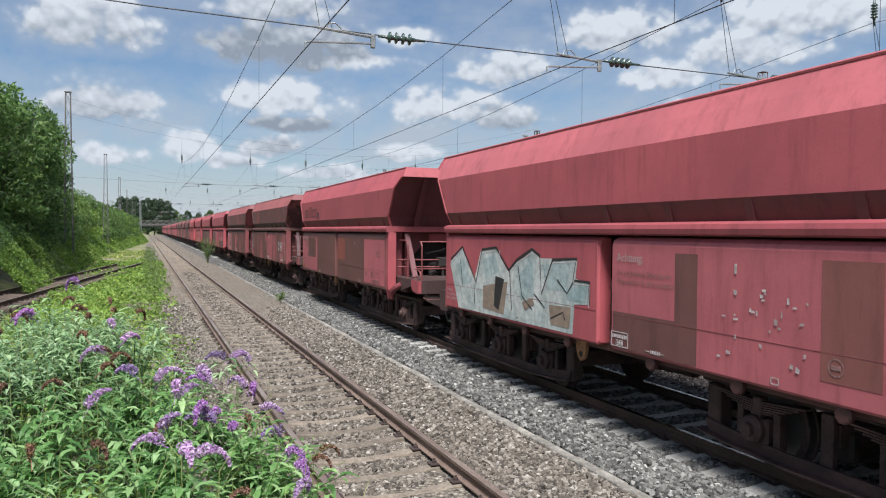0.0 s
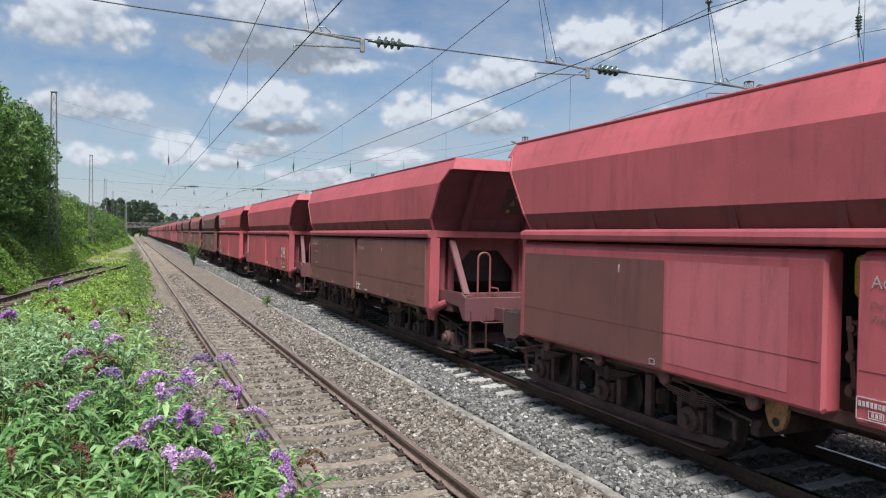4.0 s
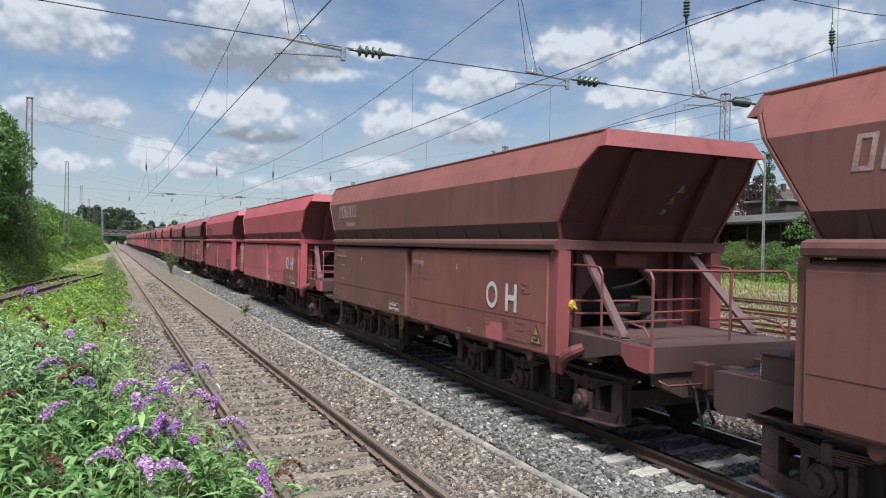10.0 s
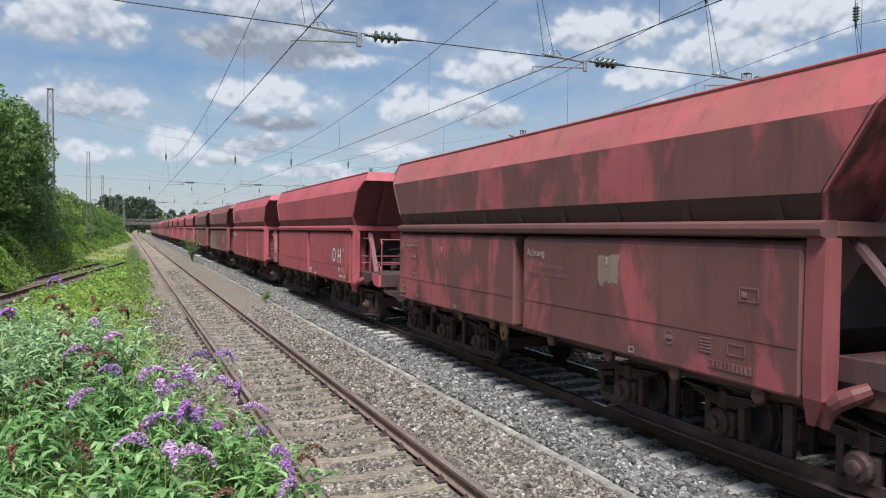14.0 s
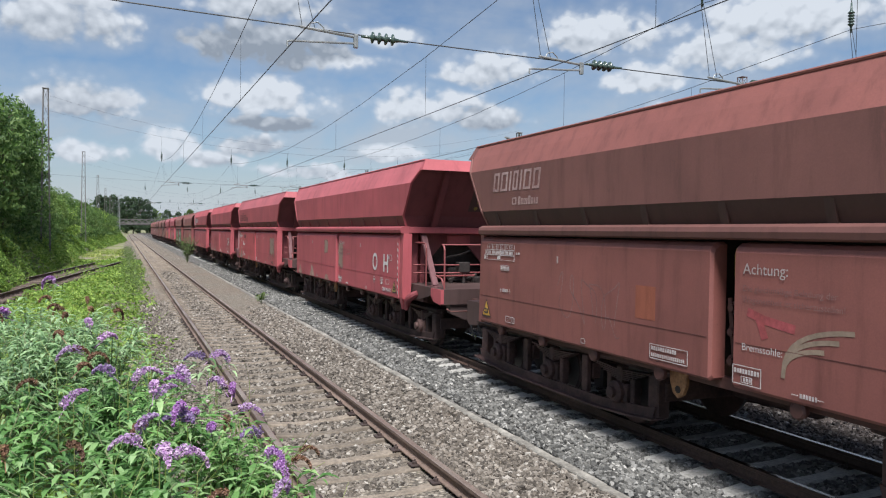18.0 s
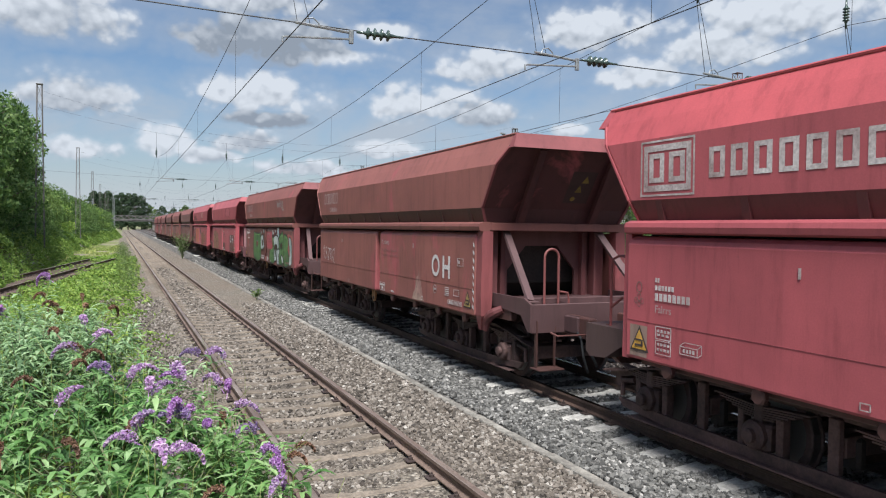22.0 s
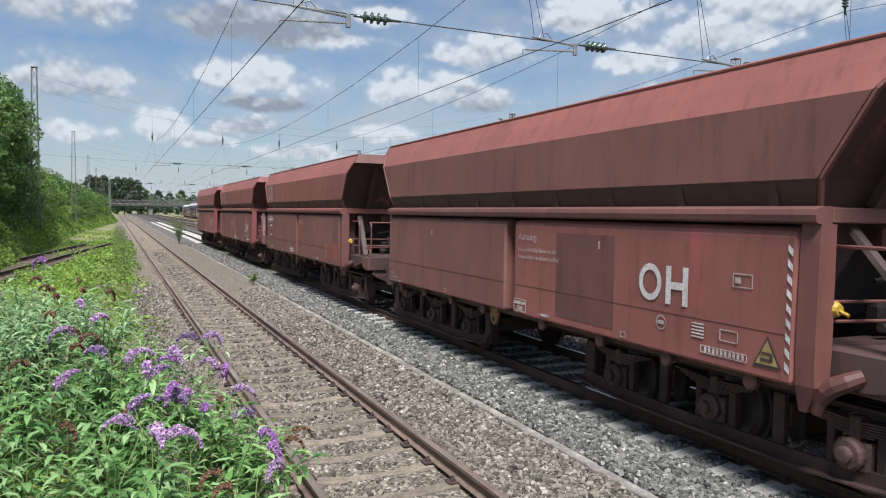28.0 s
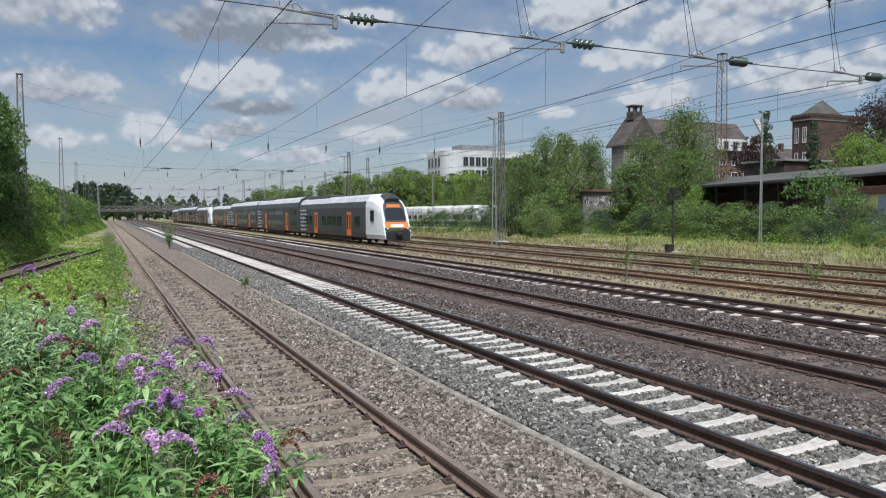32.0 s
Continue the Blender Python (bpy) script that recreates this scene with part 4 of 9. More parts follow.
def bogie_frame_mesh():
    """Three-axle bogie: an upper beam, horn guides beside each axle, a low reddish side frame and end headstocks."""
    s = Shape()
    for x in (-1, 1):
        lo, hi = lambda a, b: min(x * a, x * b), lambda a, b: max(x * a, x * b)
        top = [(-2.62, .86), (-2.62, .80), (-2.2, .78), (-1.7, .80), (0, .80), (1.7, .80), (2.2, .78), (2.62, .80), (2.62, .86), (1.8, .90), (0, .90), (-1.8, .90)]
        s.loft([[(lo(.90, .96), y, z) for y, z in top], [(hi(.90, .96), y, z) for y, z in top]])
        s.box(lo(.86, 1.08), hi(.86, 1.08), -2.62, 2.62, .865, .89, .006)
        for a in (-1.7, 0, 1.7):
            for d in (-.25, .25):
                s.box(lo(.92, 1.04), hi(.92, 1.04), a + d - .045, a + d + .045, .26, .66, .012)
        # low side frame: a channel whose lower flange stands out under the axle boxes
        low = [(-2.45, .40), (-2.40, .26), (-2.05, .22), (-1.3, .17), (0, .165), (1.3, .17), (2.05, .22), (2.40, .26), (2.45, .40), (2.2, .36), (1.3, .295), (0, .285), (-1.3, .295), (-2.2, .36)]
        s.loft([[(lo(1.03, 1.07), y, z) for y, z in low], [(hi(1.03, 1.07), y, z) for y, z in low]])
        flange = [(-2.5, .25), (-2.0, .20), (-1.3, .155), (1.3, .155), (2.0, .20), (2.5, .25), (2.5, .27), (2.0, .222), (1.3, .177), (-1.3, .177), (-2.0, .222), (-2.5, .27)]
        s.loft([[(lo(.96, 1.17), y, z) for y, z in flange], [(hi(.96, 1.17), y, z) for y, z in flange]])
        for y in (-2.36, 2.36):
            s.box(lo(.84, 1.04), hi(.84, 1.04), y - .10, y + .10, .24, .80, .02)
        for y in (-.85, .85):
            s.box(lo(.95, 1.03), hi(.95, 1.03), y - .07, y + .07, .28, .80, .012)
    for y in (-2.42, -.85, .85, 2.42):
        s.box(-.93, .93, y - .07, y + .07, .46, .70, .012)
    return s


def bent_bogie_mesh():
    """Three-axle bogie whose upper beam bends down to its ends."""
    s = Shape()
    for x in (-1, 1):
        lo, hi = lambda a, b: min(x * a, x * b), lambda a, b: max(x * a, x * b)
        up = [(-2.62, .66), (-2.3, .70), (-1.9, .80), (-1.4, .88), (0, .90), (1.4, .88), (1.9, .80), (2.3, .70), (2.62, .66)]
        s.loft([[(lo(.90, .96), y, z) for y, z in up] + [(lo(.90, .96), y, z - .09) for y, z in reversed(up)], [(hi(.90, .96), y, z) for y, z in up] + [(hi(.90, .96), y, z - .09) for y, z in reversed(up)]])
        s.loft([[(lo(.86, 1.09), y, z) for y, z in up] + [(lo(.86, 1.09), y, z - .022) for y, z in reversed(up)], [(hi(.86, 1.09), y, z) for y, z in up] + [(hi(.86, 1.09), y, z - .022) for y, z in reversed(up)]])
        for a in (-1.7, 0, 1.7):
            for d in (-.25, .25):
                s.box(lo(.92, 1.04), hi(.92, 1.04), a + d - .045, a + d + .045, .24, .66, .012)
        low = [(-2.3, .34), (-2.2, .24), (-1.3, .17), (0, .165), (1.3, .17), (2.2, .24), (2.3, .34), (1.3, .30), (0, .29), (-1.3, .30)]
        s.loft([[(lo(1.02, 1.07), y, z) for y, z in low], [(hi(1.02, 1.07), y, z) for y, z in low]])
        s.box(lo(.96, 1.16), hi(.96, 1.16), -2.0, 2.0, .155, .177, .006)
        for y in (-.85, .85):
            s.box(lo(.95, 1.03), hi(.95, 1.03), y - .06, y + .06, .28, .82, .012)
        for y in (-2.3, 2.3):
            s.tube([(x * 1.0, y - .25 * (y > 0) + .25 * (y < 0), .60), (x * 1.0, y, .56), (x * 1.0, y, .36)], .035, 8)
    for y in (-2.5, -.85, .85, 2.5):
        s.box(-.93, .93, y - .06, y + .06, .44, .64, .012)
    return s


def step_mesh():
    """Foot step hung from the platform's front corners."""
    s = Shape()
    for sx in (-1, 1):
        s.bar((sx * 1.12, -1.2, 1.10), (sx * 1.12, -1.2, .36), .07, .02, (1, 0, 0))
        s.bar((sx * .78, -1.2, 1.0), (sx * .78, -1.2, .36), .05, .016, (1, 0, 0))
        s.box(min(sx * .72, sx * 1.18), max(sx * .72, sx * 1.18), -1.42, -1.12, .335, .36, .006)
    return s


def spring_mesh():
    s = Shape()
    for y in (-1.7, 0, 1.7):
        for x in (-1, 1):
            for i in range(6):
                h = .62 - i * .085
                z0 = .745 - i * .024
                pts = [(x * 1.0, y - h, z0 + .03 * (h / .62) ** 2), (x * 1.0, y, z0 - .012), (x * 1.0, y + h, z0 + .03 * (h / .62) ** 2)]
                for a, b in zip(pts, pts[1:]):
                    s.bar(a, b, .10, .017)
            s.box(min(x * .935, x * 1.065), max(x * .935, x * 1.065), y - .055, y + .055, .55, .79, .012)
    return s


def axlebox_mesh():
    s = Shape()
    for x in (-1, 1):
        s.box(min(x * .9, x * 1.08), max(x * .9, x * 1.08), -.17, .17, .29, .57, .03)
        s.disc((x * 1.07, 0, .45), (x, 0, 0), ((0, .15), (.06, .15), (.085, .125), (.09, .075), (.14, .075), (.148, .05)), 16)
    return s


def wheelset_mesh():
    s = Shape()
    for x in (-1, 1):
        s.mat = 0
        s.disc((x * .70, 0, .46), (x, 0, 0), ((-.035, .40), (-.03, .49), (-.005, .49), (0, .462), (.09, .455), (.10, .44), (.10, .38), (.05, .33), (.045, .16), (.12, .13), (.12, .05)), 20)
        s.mat = 1
        s.disc((x * .70, 0, .46), (x, 0, 0), ((.005, .4625), (.085, .4575)), 20)
    s.mat = 0
    s.tube([(-.75, 0, .46), (.75, 0, .46)], .085, 8)
    return s


def brake_mesh():
    s = Shape()
    for y in (-.85, .85):
        for x in (-.74, .74):
            s.box(x - .06, x + .06, y - .10, y + .10, .3, .62, .03)
    s.tube([(-.8, -.85, .3), (.8, -.85, .3)], .03, 6)
    s.tube([(-.8, .85, .3), (.8, .85, .3)], .03, 6)
    return s


def reservoir_mesh():
    s = Shape()
    for x in (-1.27, 1.27):
        s.tube([(x, 5.46, 2.06), (x, 5.46, 2.10), (x, 5.46, 2.34), (x, 5.46, 2.41), (x, 5.46, 2.435)], (.05, .075, .08, .065, .03), 12)
    return s


def main_tank_mesh():
    s = Shape()
    s.tube([(.2, 5.6, .62), (.2, 5.7, .62), (.2, 6.9, .62), (.2, 7.0, .62)], (.05, .17, .17, .05), 12)
    return s


def hinge_mesh():
    """Rounded hinge lobes that hang below the flaps on the near side."""
    s = Shape()
    for y in (.75, 1.95, 3.2, 4.6, 6.5, 7.8, 9.1, 10.4):
        s.disc((-1.40, y, .95), (-1, 0, 0), ((0, .085), (.05, .09), (.07, .07)), 10)
        s.box(-1.44, -1.34, y - .05, y + .05, .95, 1.06, .01)
    return s


def lever_mesh():
    s = Shape()
    for sx in (-1, 1):
        for z in (1.25, 1.55, 1.8):
            s.disc((sx * 1.30, 5.49, z), (sx, 0, 0), ((0, .07), (.06, .07), (.06, .04), (.1, .04)), 8)
        s.bar((sx * 1.36, 5.45, 1.2), (sx * 1.36, 5.53, 1.9), .02, .05)
        s.box(min(sx * 1.0, sx * 1.06), max(sx * 1.0, sx * 1.06), 5.39, 5.43, 1.05, 2.42)
        s.box(min(sx * 1.0, sx * 1.06), max(sx * 1.0, sx * 1.06), 5.58, 5.63, 1.05, 2.42)
    return s


def hook_mesh():
    """Tie-down ring plate below the flaps."""
    s = Shape()
    for sx in (-1, 1):
        x0, x1 = min(sx * 1.30, sx * 1.345), max(sx * 1.30, sx * 1.345)
        n = 10
        outer = [(6.44, 1.03), (6.16, 1.03), (6.17, .86), (6.22, .74), (6.30, .69), (6.38, .74), (6.43, .86)]
        s.loft([[(x0, y, z) for y, z in outer], [(x1, y, z) for y, z in outer]])
        s.mat = 1
        s.disc((sx * 1.344, 6.30, .79), (sx, 0, 0), ((0, .045), (.004, .045)), 10)
        s.mat = 0
    return s


def ladder_mesh():
    s = Shape()
    s.tube([(-1.36, .32, 2.35), (-1.40, .32, 2.3), (-1.40, .32, 1.35), (-1.36, .32, 1.3)], .014, 5)
    s.tube([(1.36, .32, 2.35), (1.40, .32, 2.3), (1.40, .32, 1.35), (1.36, .32, 1.3)], .014, 5)
    return s


def foot_mesh():
    """The bent rounded arm between the foot of each leading corner post and the platform."""
    s = Shape()
    for sx in (-1, 1):
        s.tube([(sx * 1.37, .06, .80), (sx * 1.37, .03, .92), (sx * 1.37, -.03, 1.02), (sx * 1.35, -.10, 1.08), (sx * 1.31, -.18, 1.13), (sx * 1.22, -.27, 1.19)], (.05, .07, .085, .09, .085, .07), 10)
    return s


def railing_front_mesh():
    """Tubular guard rails of the brakeman's platform."""
    s = Shape()
    r = .019
    for x in (-1.15, 1.15):
        s.tube([(x, -1.55, 1.28), (x, -1.55, 2.18), (x, -1.5, 2.26), (x, -1.4, 2.28), (x * .2, -1.4, 2.28), (0, -1.4, 2.28)], r, 6)
        s.tube([(x, -.55, 1.28), (x, -.55, 2.2), (x, -.5, 2.28), (x, -.35, 2.3), (x, .12, 2.3)], r, 6)
        s.tube([(x, -1.55, 1.42), (x, -1.4, 1.58), (x, -1.1, 1.62), (x * .2, -1.05, 1.62)], r, 6)
    for z in (1.62, 1.80):
        s.tube([(-1.2, .1, z), (-.3, -.1, z), (1.2, .1, z)], .016, 6)
    s.tube([(.25, -1.4, 1.27), (.25, -1.4, 2.28)], r, 6)
    return s


def railing_rear_mesh():
    s = Shape()
    r = .019
    for x in (-1.0, 1.0):
        s.tube([(x, 11.3, 2.2), (x, 11.9, 2.2), (x, 12.02, 2.15), (x, 12.05, 2.05), (x, 12.05, 1.2)], r, 6)
        s.tube([(x, 11.55, 2.2), (x, 11.55, 1.2)], r, 6)
        s.tube([(x, 11.2, 1.65), (x, 11.8, 1.65), (x, 12.05, 1.5)], r, 6)
    s.tube([(-1.0, 11.9, 2.2), (1.0, 11.9, 2.2)], r, 6)
    s.tube([(-.2, 11.9, 2.2), (-.2, 11.9, 1.2)], r, 6)
    return s


def handrail_mesh():
    """A bent grab rail beside the platform's edge."""
    s = Shape()
    x0, x1, y = -.92, -.66, -1.1
    arc = [((x0 + x1) / 2 - (x1 - x0) / 2 * math.cos(a), y, 2.10 + .13 * math.sin(a)) for a in [math.pi * j / 8 for j in range(9)]]
    s.tube([(x0, y, 1.3)] + arc + [(x1, y, 1.3)], .021, 7)
    s.tube([(x1, y, 1.55), (x1 + .18, y, 1.52), (x1 + .2, y, 1.42), (x1 + .2, y, 1.3)], .018, 6)
    return s


def brakegear_mesh():
    """Brake column, wheel and valve boxes on the platform, seen before the man hole."""
    s = Shape()
    s.box(-.16, .12, -.1, .12, 1.62, 1.86, .02)
    s.tube([(0, .0, 1.28), (0, .0, 1.62)], .04, 6)
    s.tube([(-.34, .3, 1.95), (.0, .22, 2.02), (.3, .3, 2.12)], .025, 6)
    s.box(-.22, .22, .3, .5, 1.5, 1.72, .04)
    s.tube([(-.3, .25, 1.5), (.1, .2, 1.42), (.45, .28, 1.55)], .05, 6)
    s.box(.3, .55, .1, .3, 1.28, 1.52, .03)
    s.disc((-.3, .05, 1.36), (0, 0, 1), ((0, .05), (.1, .07), (.14, .03)), 8)
    return s


def box_mesh():
    s = Shape()
    s.box(-.28, .28, .28, .34, 2.28, 2.47, .01)
    return s


# colours of the paint: sun-bleached red, strong red, dull pink, red-brown, dark brown, brown
RED, PINK, BRIGHT, BROWN, DARK, DUN = (.365, .078, .090), (.40, .105, .118), (.42, .078, .088), (.212, .075, .063), (.138, .056, .050), (.160, .067, .057)


def emblem(kind):
    """Faded operator's mark near the trailing end of the hopper: plain hollow blocks instead of letters."""
    s = Shape()
    def slab(y0, y1, z0, z1, lean=0.0):
        # on the middle panel, which leans outwards a little towards the top
        q = lambda z: -1.50 - (z - 2.90) * .007 - .005
        a, b = lean * (z0 - 2.9), lean * (z1 - 2.9)
        v = [(q(z0), y0 - a, z0), (q(z0), y1 - a, z0), (q(z1), y1 - b, z1), (q(z1), y0 - b, z1)]
        s.add(v, [(0, 1, 2, 3)])
        s.add([(x + .004, y, z) for x, y, z in v], [(3, 2, 1, 0)])
    def block(y, w, z0, z1, t, lean=0.0, mid=False):
        """A hollow block whose trailing edge is at y."""
        if w < 2.2 * t:
            slab(y - w, y, z0, z1, lean)
            return
        slab(y - t, y, z0, z1, lean), slab(y - w, y - w + t, z0, z1, lean)
        slab(y - w + t, y - t, z1 - t * .8, z1, lean)
        slab(y - w + t, y - t, *((z0, z0 + t * .8) if not mid else ((z0 + z1) / 2 - t * .4, (z0 + z1) / 2 + t * .4)), lean)
    if kind == "long":
        y = 10.70
        for i, w in enumerate((.19, .22, .05, .16, .05, .22, .20)):
            block(y, w, 3.215, 3.52, .05, .18)
            y -= w + .065
        block(9.98, .13, 2.99, 3.10, .02)
        y = 9.80
        for i in range(8):
            w = .03 if i in (3, 6) else .06
            block(y, w, 2.985, 3.08 + (.03 if i in (0, 4) else 0), .022, .1)
            y -= w + .025
    elif kind in ("boxed", "plain_box"):
        for a, t in ((0, .022), (.055, .07)):
            y0, y1, z0, z1 = 9.97 + a, 10.85 - a, 2.935 + a, 3.57 - a
            slab(y0, y1, z0, z0 + t), slab(y0, y1, z1 - t, z1), slab(y0, y0 + t, z0 + t, z1 - t), slab(y1 - t, y1, z0 + t, z1 - t)
        for y in (10.70, 10.37):
            block(y, .25, 3.09, 3.42, .07)
        if kind == "boxed":
            y = 9.76
            for i in range(8):
                block(y, .215, 3.10, 3.415, .062)
                y -= .295
    else:
        y = 10.64
        for i, w in enumerate((.27, .25, .07, .07, .07, .30, .27)):
            block(y, w, 3.0, 3.31 + (.11 if i in (2, 3, 4) else 0), .07)
            y -= w + .13
        slab(8.12, 8.42, 2.94, 3.18)
    return s


FACE = -1.509     # outside of the flaps on the near side


def plate(s, y0, y1, z0, z1, d=0.0):
    x = FACE - d - .004
    s.add([(x, y0, z0), (x, y1, z0), (x, y1, z1), (x, y0, z1), (x + .003, y0, z0), (x + .003, y1, z0), (x + .003, y1, z1), (x + .003, y0, z1)],
          [(0, 1, 2, 3), (4, 7, 6, 5), (0, 4, 5, 1), (1, 5, 6, 2), (2, 6, 7, 3), (3, 7, 4, 0)])


def frame_lines(s, y0, y1, z0, z1, t=.01):
    plate(s, y0, y1, z0, z0 + t), plate(s, y0, y1, z1 - t, z1), plate(s, y0, y0 + t, z0, z1), plate(s, y1 - t, y1, z0, z1)


def letter_o_mesh():
    s = Shape()
    n = 26
    for j in range(n):
        a, b = 2 * math.pi * j / n, 2 * math.pi * (j + 1) / n
        def p(t, k):
            return (FACE - .006, -math.cos(t) * .195 * k, math.sin(t) * .212 * (k if k == 1 else k * 1.02))
        s.face([p(a, 1), p(b, 1), p(b, .64), p(a, .64)])
    return s


def letter_h_mesh():
    s = Shape()
    x = FACE - .006
    q = [(.175, -.212), (.09, -.212), (.09, -.04), (-.09, -.04), (-.09, -.212), (-.175, -.212), (-.175, .212), (-.09, .212), (-.09, .04), (.09, .04), (.09, .212), (.175, .212)]
    v = [(x, y, z) for y, z in q]
    s.add(v, [(0, 1, 2, 9, 10, 11), (2, 3, 8, 9), (3, 4, 5, 6, 7, 8)])
    return s


def writing_mesh(kind):
    s = Shape()
    r = random.Random(kind)
    def chars(y, z, n, w, h, gap=.6):
        # unreadable characters stay plain bars, running towards the leading end
        for i in range(n):
            plate(s, y - i * w * (1 + gap) - w, y - i * w * (1 + gap), z, z + h)
    if kind == "trail":      # load table at the trailing end, with length and curve notices below
        frame_lines(s, 9.87, 10.80, 2.262, 2.355, .007), frame_lines(s, 9.87, 10.88, 2.178, 2.262, .007), frame_lines(s, 9.87, 10.92, 2.095, 2.178, .007)
        for y in (10.63, 10.49, 10.34, 10.19, 10.04):
            plate(s, y - .003, y + .003, 2.18, 2.352)
        plate(s, 10.797, 10.803, 2.098, 2.26)
        for y in (10.79, 10.62, 10.48, 10.33, 10.18, 10.03):
            chars(y, 2.192, 5, .014, .055, .7)
        chars(10.865, 2.192, 2, .014, .055), chars(10.905, 2.11, 3, .014, .05), chars(10.44, 2.11, 4, .017, .05)
        for y in (9.80, 9.73):
            plate(s, y - .025, y + .025, 2.205, 2.235)
        frame_lines(s, 10.03, 10.32, 1.935, 2.02, .008), chars(10.30, 1.95, 11, .014, .052, .7)
        plate(s, 10.27, 10.32, 1.61, 1.618), plate(s, 10.0, 10.05, 1.61, 1.618), plate(s, 10.316, 10.322, 1.585, 1.645), plate(s, 9.998, 10.004, 1.585, 1.645), chars(10.25, 1.59, 9, .013, .05, .6)
        frame_lines(s, 9.84, 10.13, 1.112, 1.21, .008)
        s.face([(FACE - .002, 10.10, 1.16), (FACE - .002, 10.05, 1.135), (FACE - .002, 10.05, 1.143)]), s.face([(FACE - .002, 10.10, 1.16), (FACE - .002, 10.05, 1.178), (FACE - .002, 10.05, 1.186)])
    elif kind == "number":   # vehicle number block, left as bars, with two pictograms below
        chars(10.62, 1.955, 2, .026, .05), chars(10.62, 1.865, 6, .036, .055, .5), chars(10.62, 1.745, 8, .05, .085, .45)
        frame_lines(s, 10.34, 10.60, 1.31, 1.46, .01), frame_lines(s, 10.34, 10.60, 1.14, 1.30, .008)
        chars(10.57, 1.39, 4, .035, .03), chars(10.57, 1.35, 3, .045, .025), chars(10.57, 1.24, 4, .035, .03), chars(10.57, 1.18, 4, .035, .03)
        frame_lines(s, 9.93, 10.20, 1.20, 1.29, .008)
        for p, q in (((10.20, 1.29), (10.13, 1.335)), ((9.93, 1.29), (9.87, 1.335)), ((10.13, 1.335), (9.87, 1.335)), ((9.87, 1.335), (9.87, 1.24)), ((9.87, 1.24), (9.93, 1.20))):
            d = (Vector(q) - Vector(p)).normalized() * .004
            s.face([(FACE - .002, p[0] - d.y, p[1] + d.x), (FACE - .002, p[0] + d.y, p[1] - d.x), (FACE - .002, q[0] + d.y, q[1] - d.x), (FACE - .002, q[0] - d.y, q[1] + d.x)])
        chars(10.15, 1.225, 4, .03, .04)
    elif kind == "ornament":     # plain four-lobed shape over three rings
        for y, z, k in ((10.83, 1.88, .055), (10.83, 1.76, .04), (10.77, 1.72, .03), (10.89, 1.72, .03), (10.83, 1.68, .03)):
            for j in range(10):
                a, b = .2 * math.pi * j, .2 * math.pi * (j + 1)
                p = lambda t, f: (FACE - .002, y - math.cos(t) * k * f, z + math.sin(t) * k * f * 1.25)
                s.face([p(a, 1), p(b, 1), p(b, .75), p(a, .75)])
    elif kind == "lead":     # notices at the foot of the leading flap
        n = 16
        for j in range(n):
            a, b = 2 * math.pi * j / n, 2 * math.pi * (j + 1) / n
            p = lambda t, k: (FACE - .002, 1.98 - math.cos(t) * k, 1.36 + math.sin(t) * k)
            s.face([p(a, .085), p(b, .085), p(b, .07), p(a, .07)])
        plate(s, 1.93, 2.03, 1.34, 1.38)
        frame_lines(s, .86, 1.1, 1.30, 1.42)
        for i in range(5):
            plate(s, 1.32, 1.50, 1.28 + i * .035, 1.295 + i * .035)
        for i in range(10):
            plate(s, .78 + i * .055, .81 + i * .055, 1.15, 1.2)
        frame_lines(s, .74, 1.36, 1.135, 1.215, .008)
        frame_lines(s, .70, .95, 1.86, 2.0)
        plate(s, .85, .92, 1.90, 1.96)
    elif kind == "mid":      # brake data beside the gap
        frame_lines(s, 4.97, 5.33, 1.075, 1.265, .009), chars(5.31, 1.185, 9, .024, .045, .5)
        frame_lines(s, 5.08, 5.22, 1.095, 1.16, .007), chars(5.19, 1.11, 3, .022, .035)
        plate(s, 4.55, 4.62, 1.10, 1.107), plate(s, 4.28, 4.35, 1.10, 1.107), chars(4.53, 1.085, 6, .02, .04, .6)
    elif kind == "wide":     # brake notice on the trailing flap beside the gap
        frame_lines(s, 5.97, 6.60, 1.115, 1.285, .009), chars(6.57, 1.215, 11, .026, .045, .5), chars(6.57, 1.14, 18, .02, .04, .55)
    elif kind == "small":
        plate(s, 3.16, 3.19, 2.12, 2.22), plate(s, 8.6, 8.63, 2.12, 2.22)
        frame_lines(s, 2.6, 2.7, 1.08, 1.15), frame_lines(s, 7.9, 8.0, 1.08, 1.15)
    return s


def warning_mesh():
    s = Shape()
    s.mat = 0
    def tri(y, z, h, d):
        x = FACE - d
        return [(x, y - h * .56, z), (x, y + h * .56, z), (x, y, z + h)]
    s.face(tri(.50, 1.14, .30, .003))
    s.mat = 1
    s.face(tri(.50, 1.165, .235, .006))
    s.mat = 0
    plate(s, .43, .57, 1.20, 1.225, .008), plate(s, .43, .46, 1.20, 1.28, .008), plate(s, .46, .56, 1.265, 1.285, .008)
    return s


def hazard_mesh(a):
    """Slanting bars up the leading edge."""
    s = Shape()
    for i in range(9):
        z = 1.12 + i * .135
        x = FACE - .003
        s.face([(x, .25, z), (x, .305, z + .05), (x, .305, z + .115), (x, .25, z + .065)])
    return s


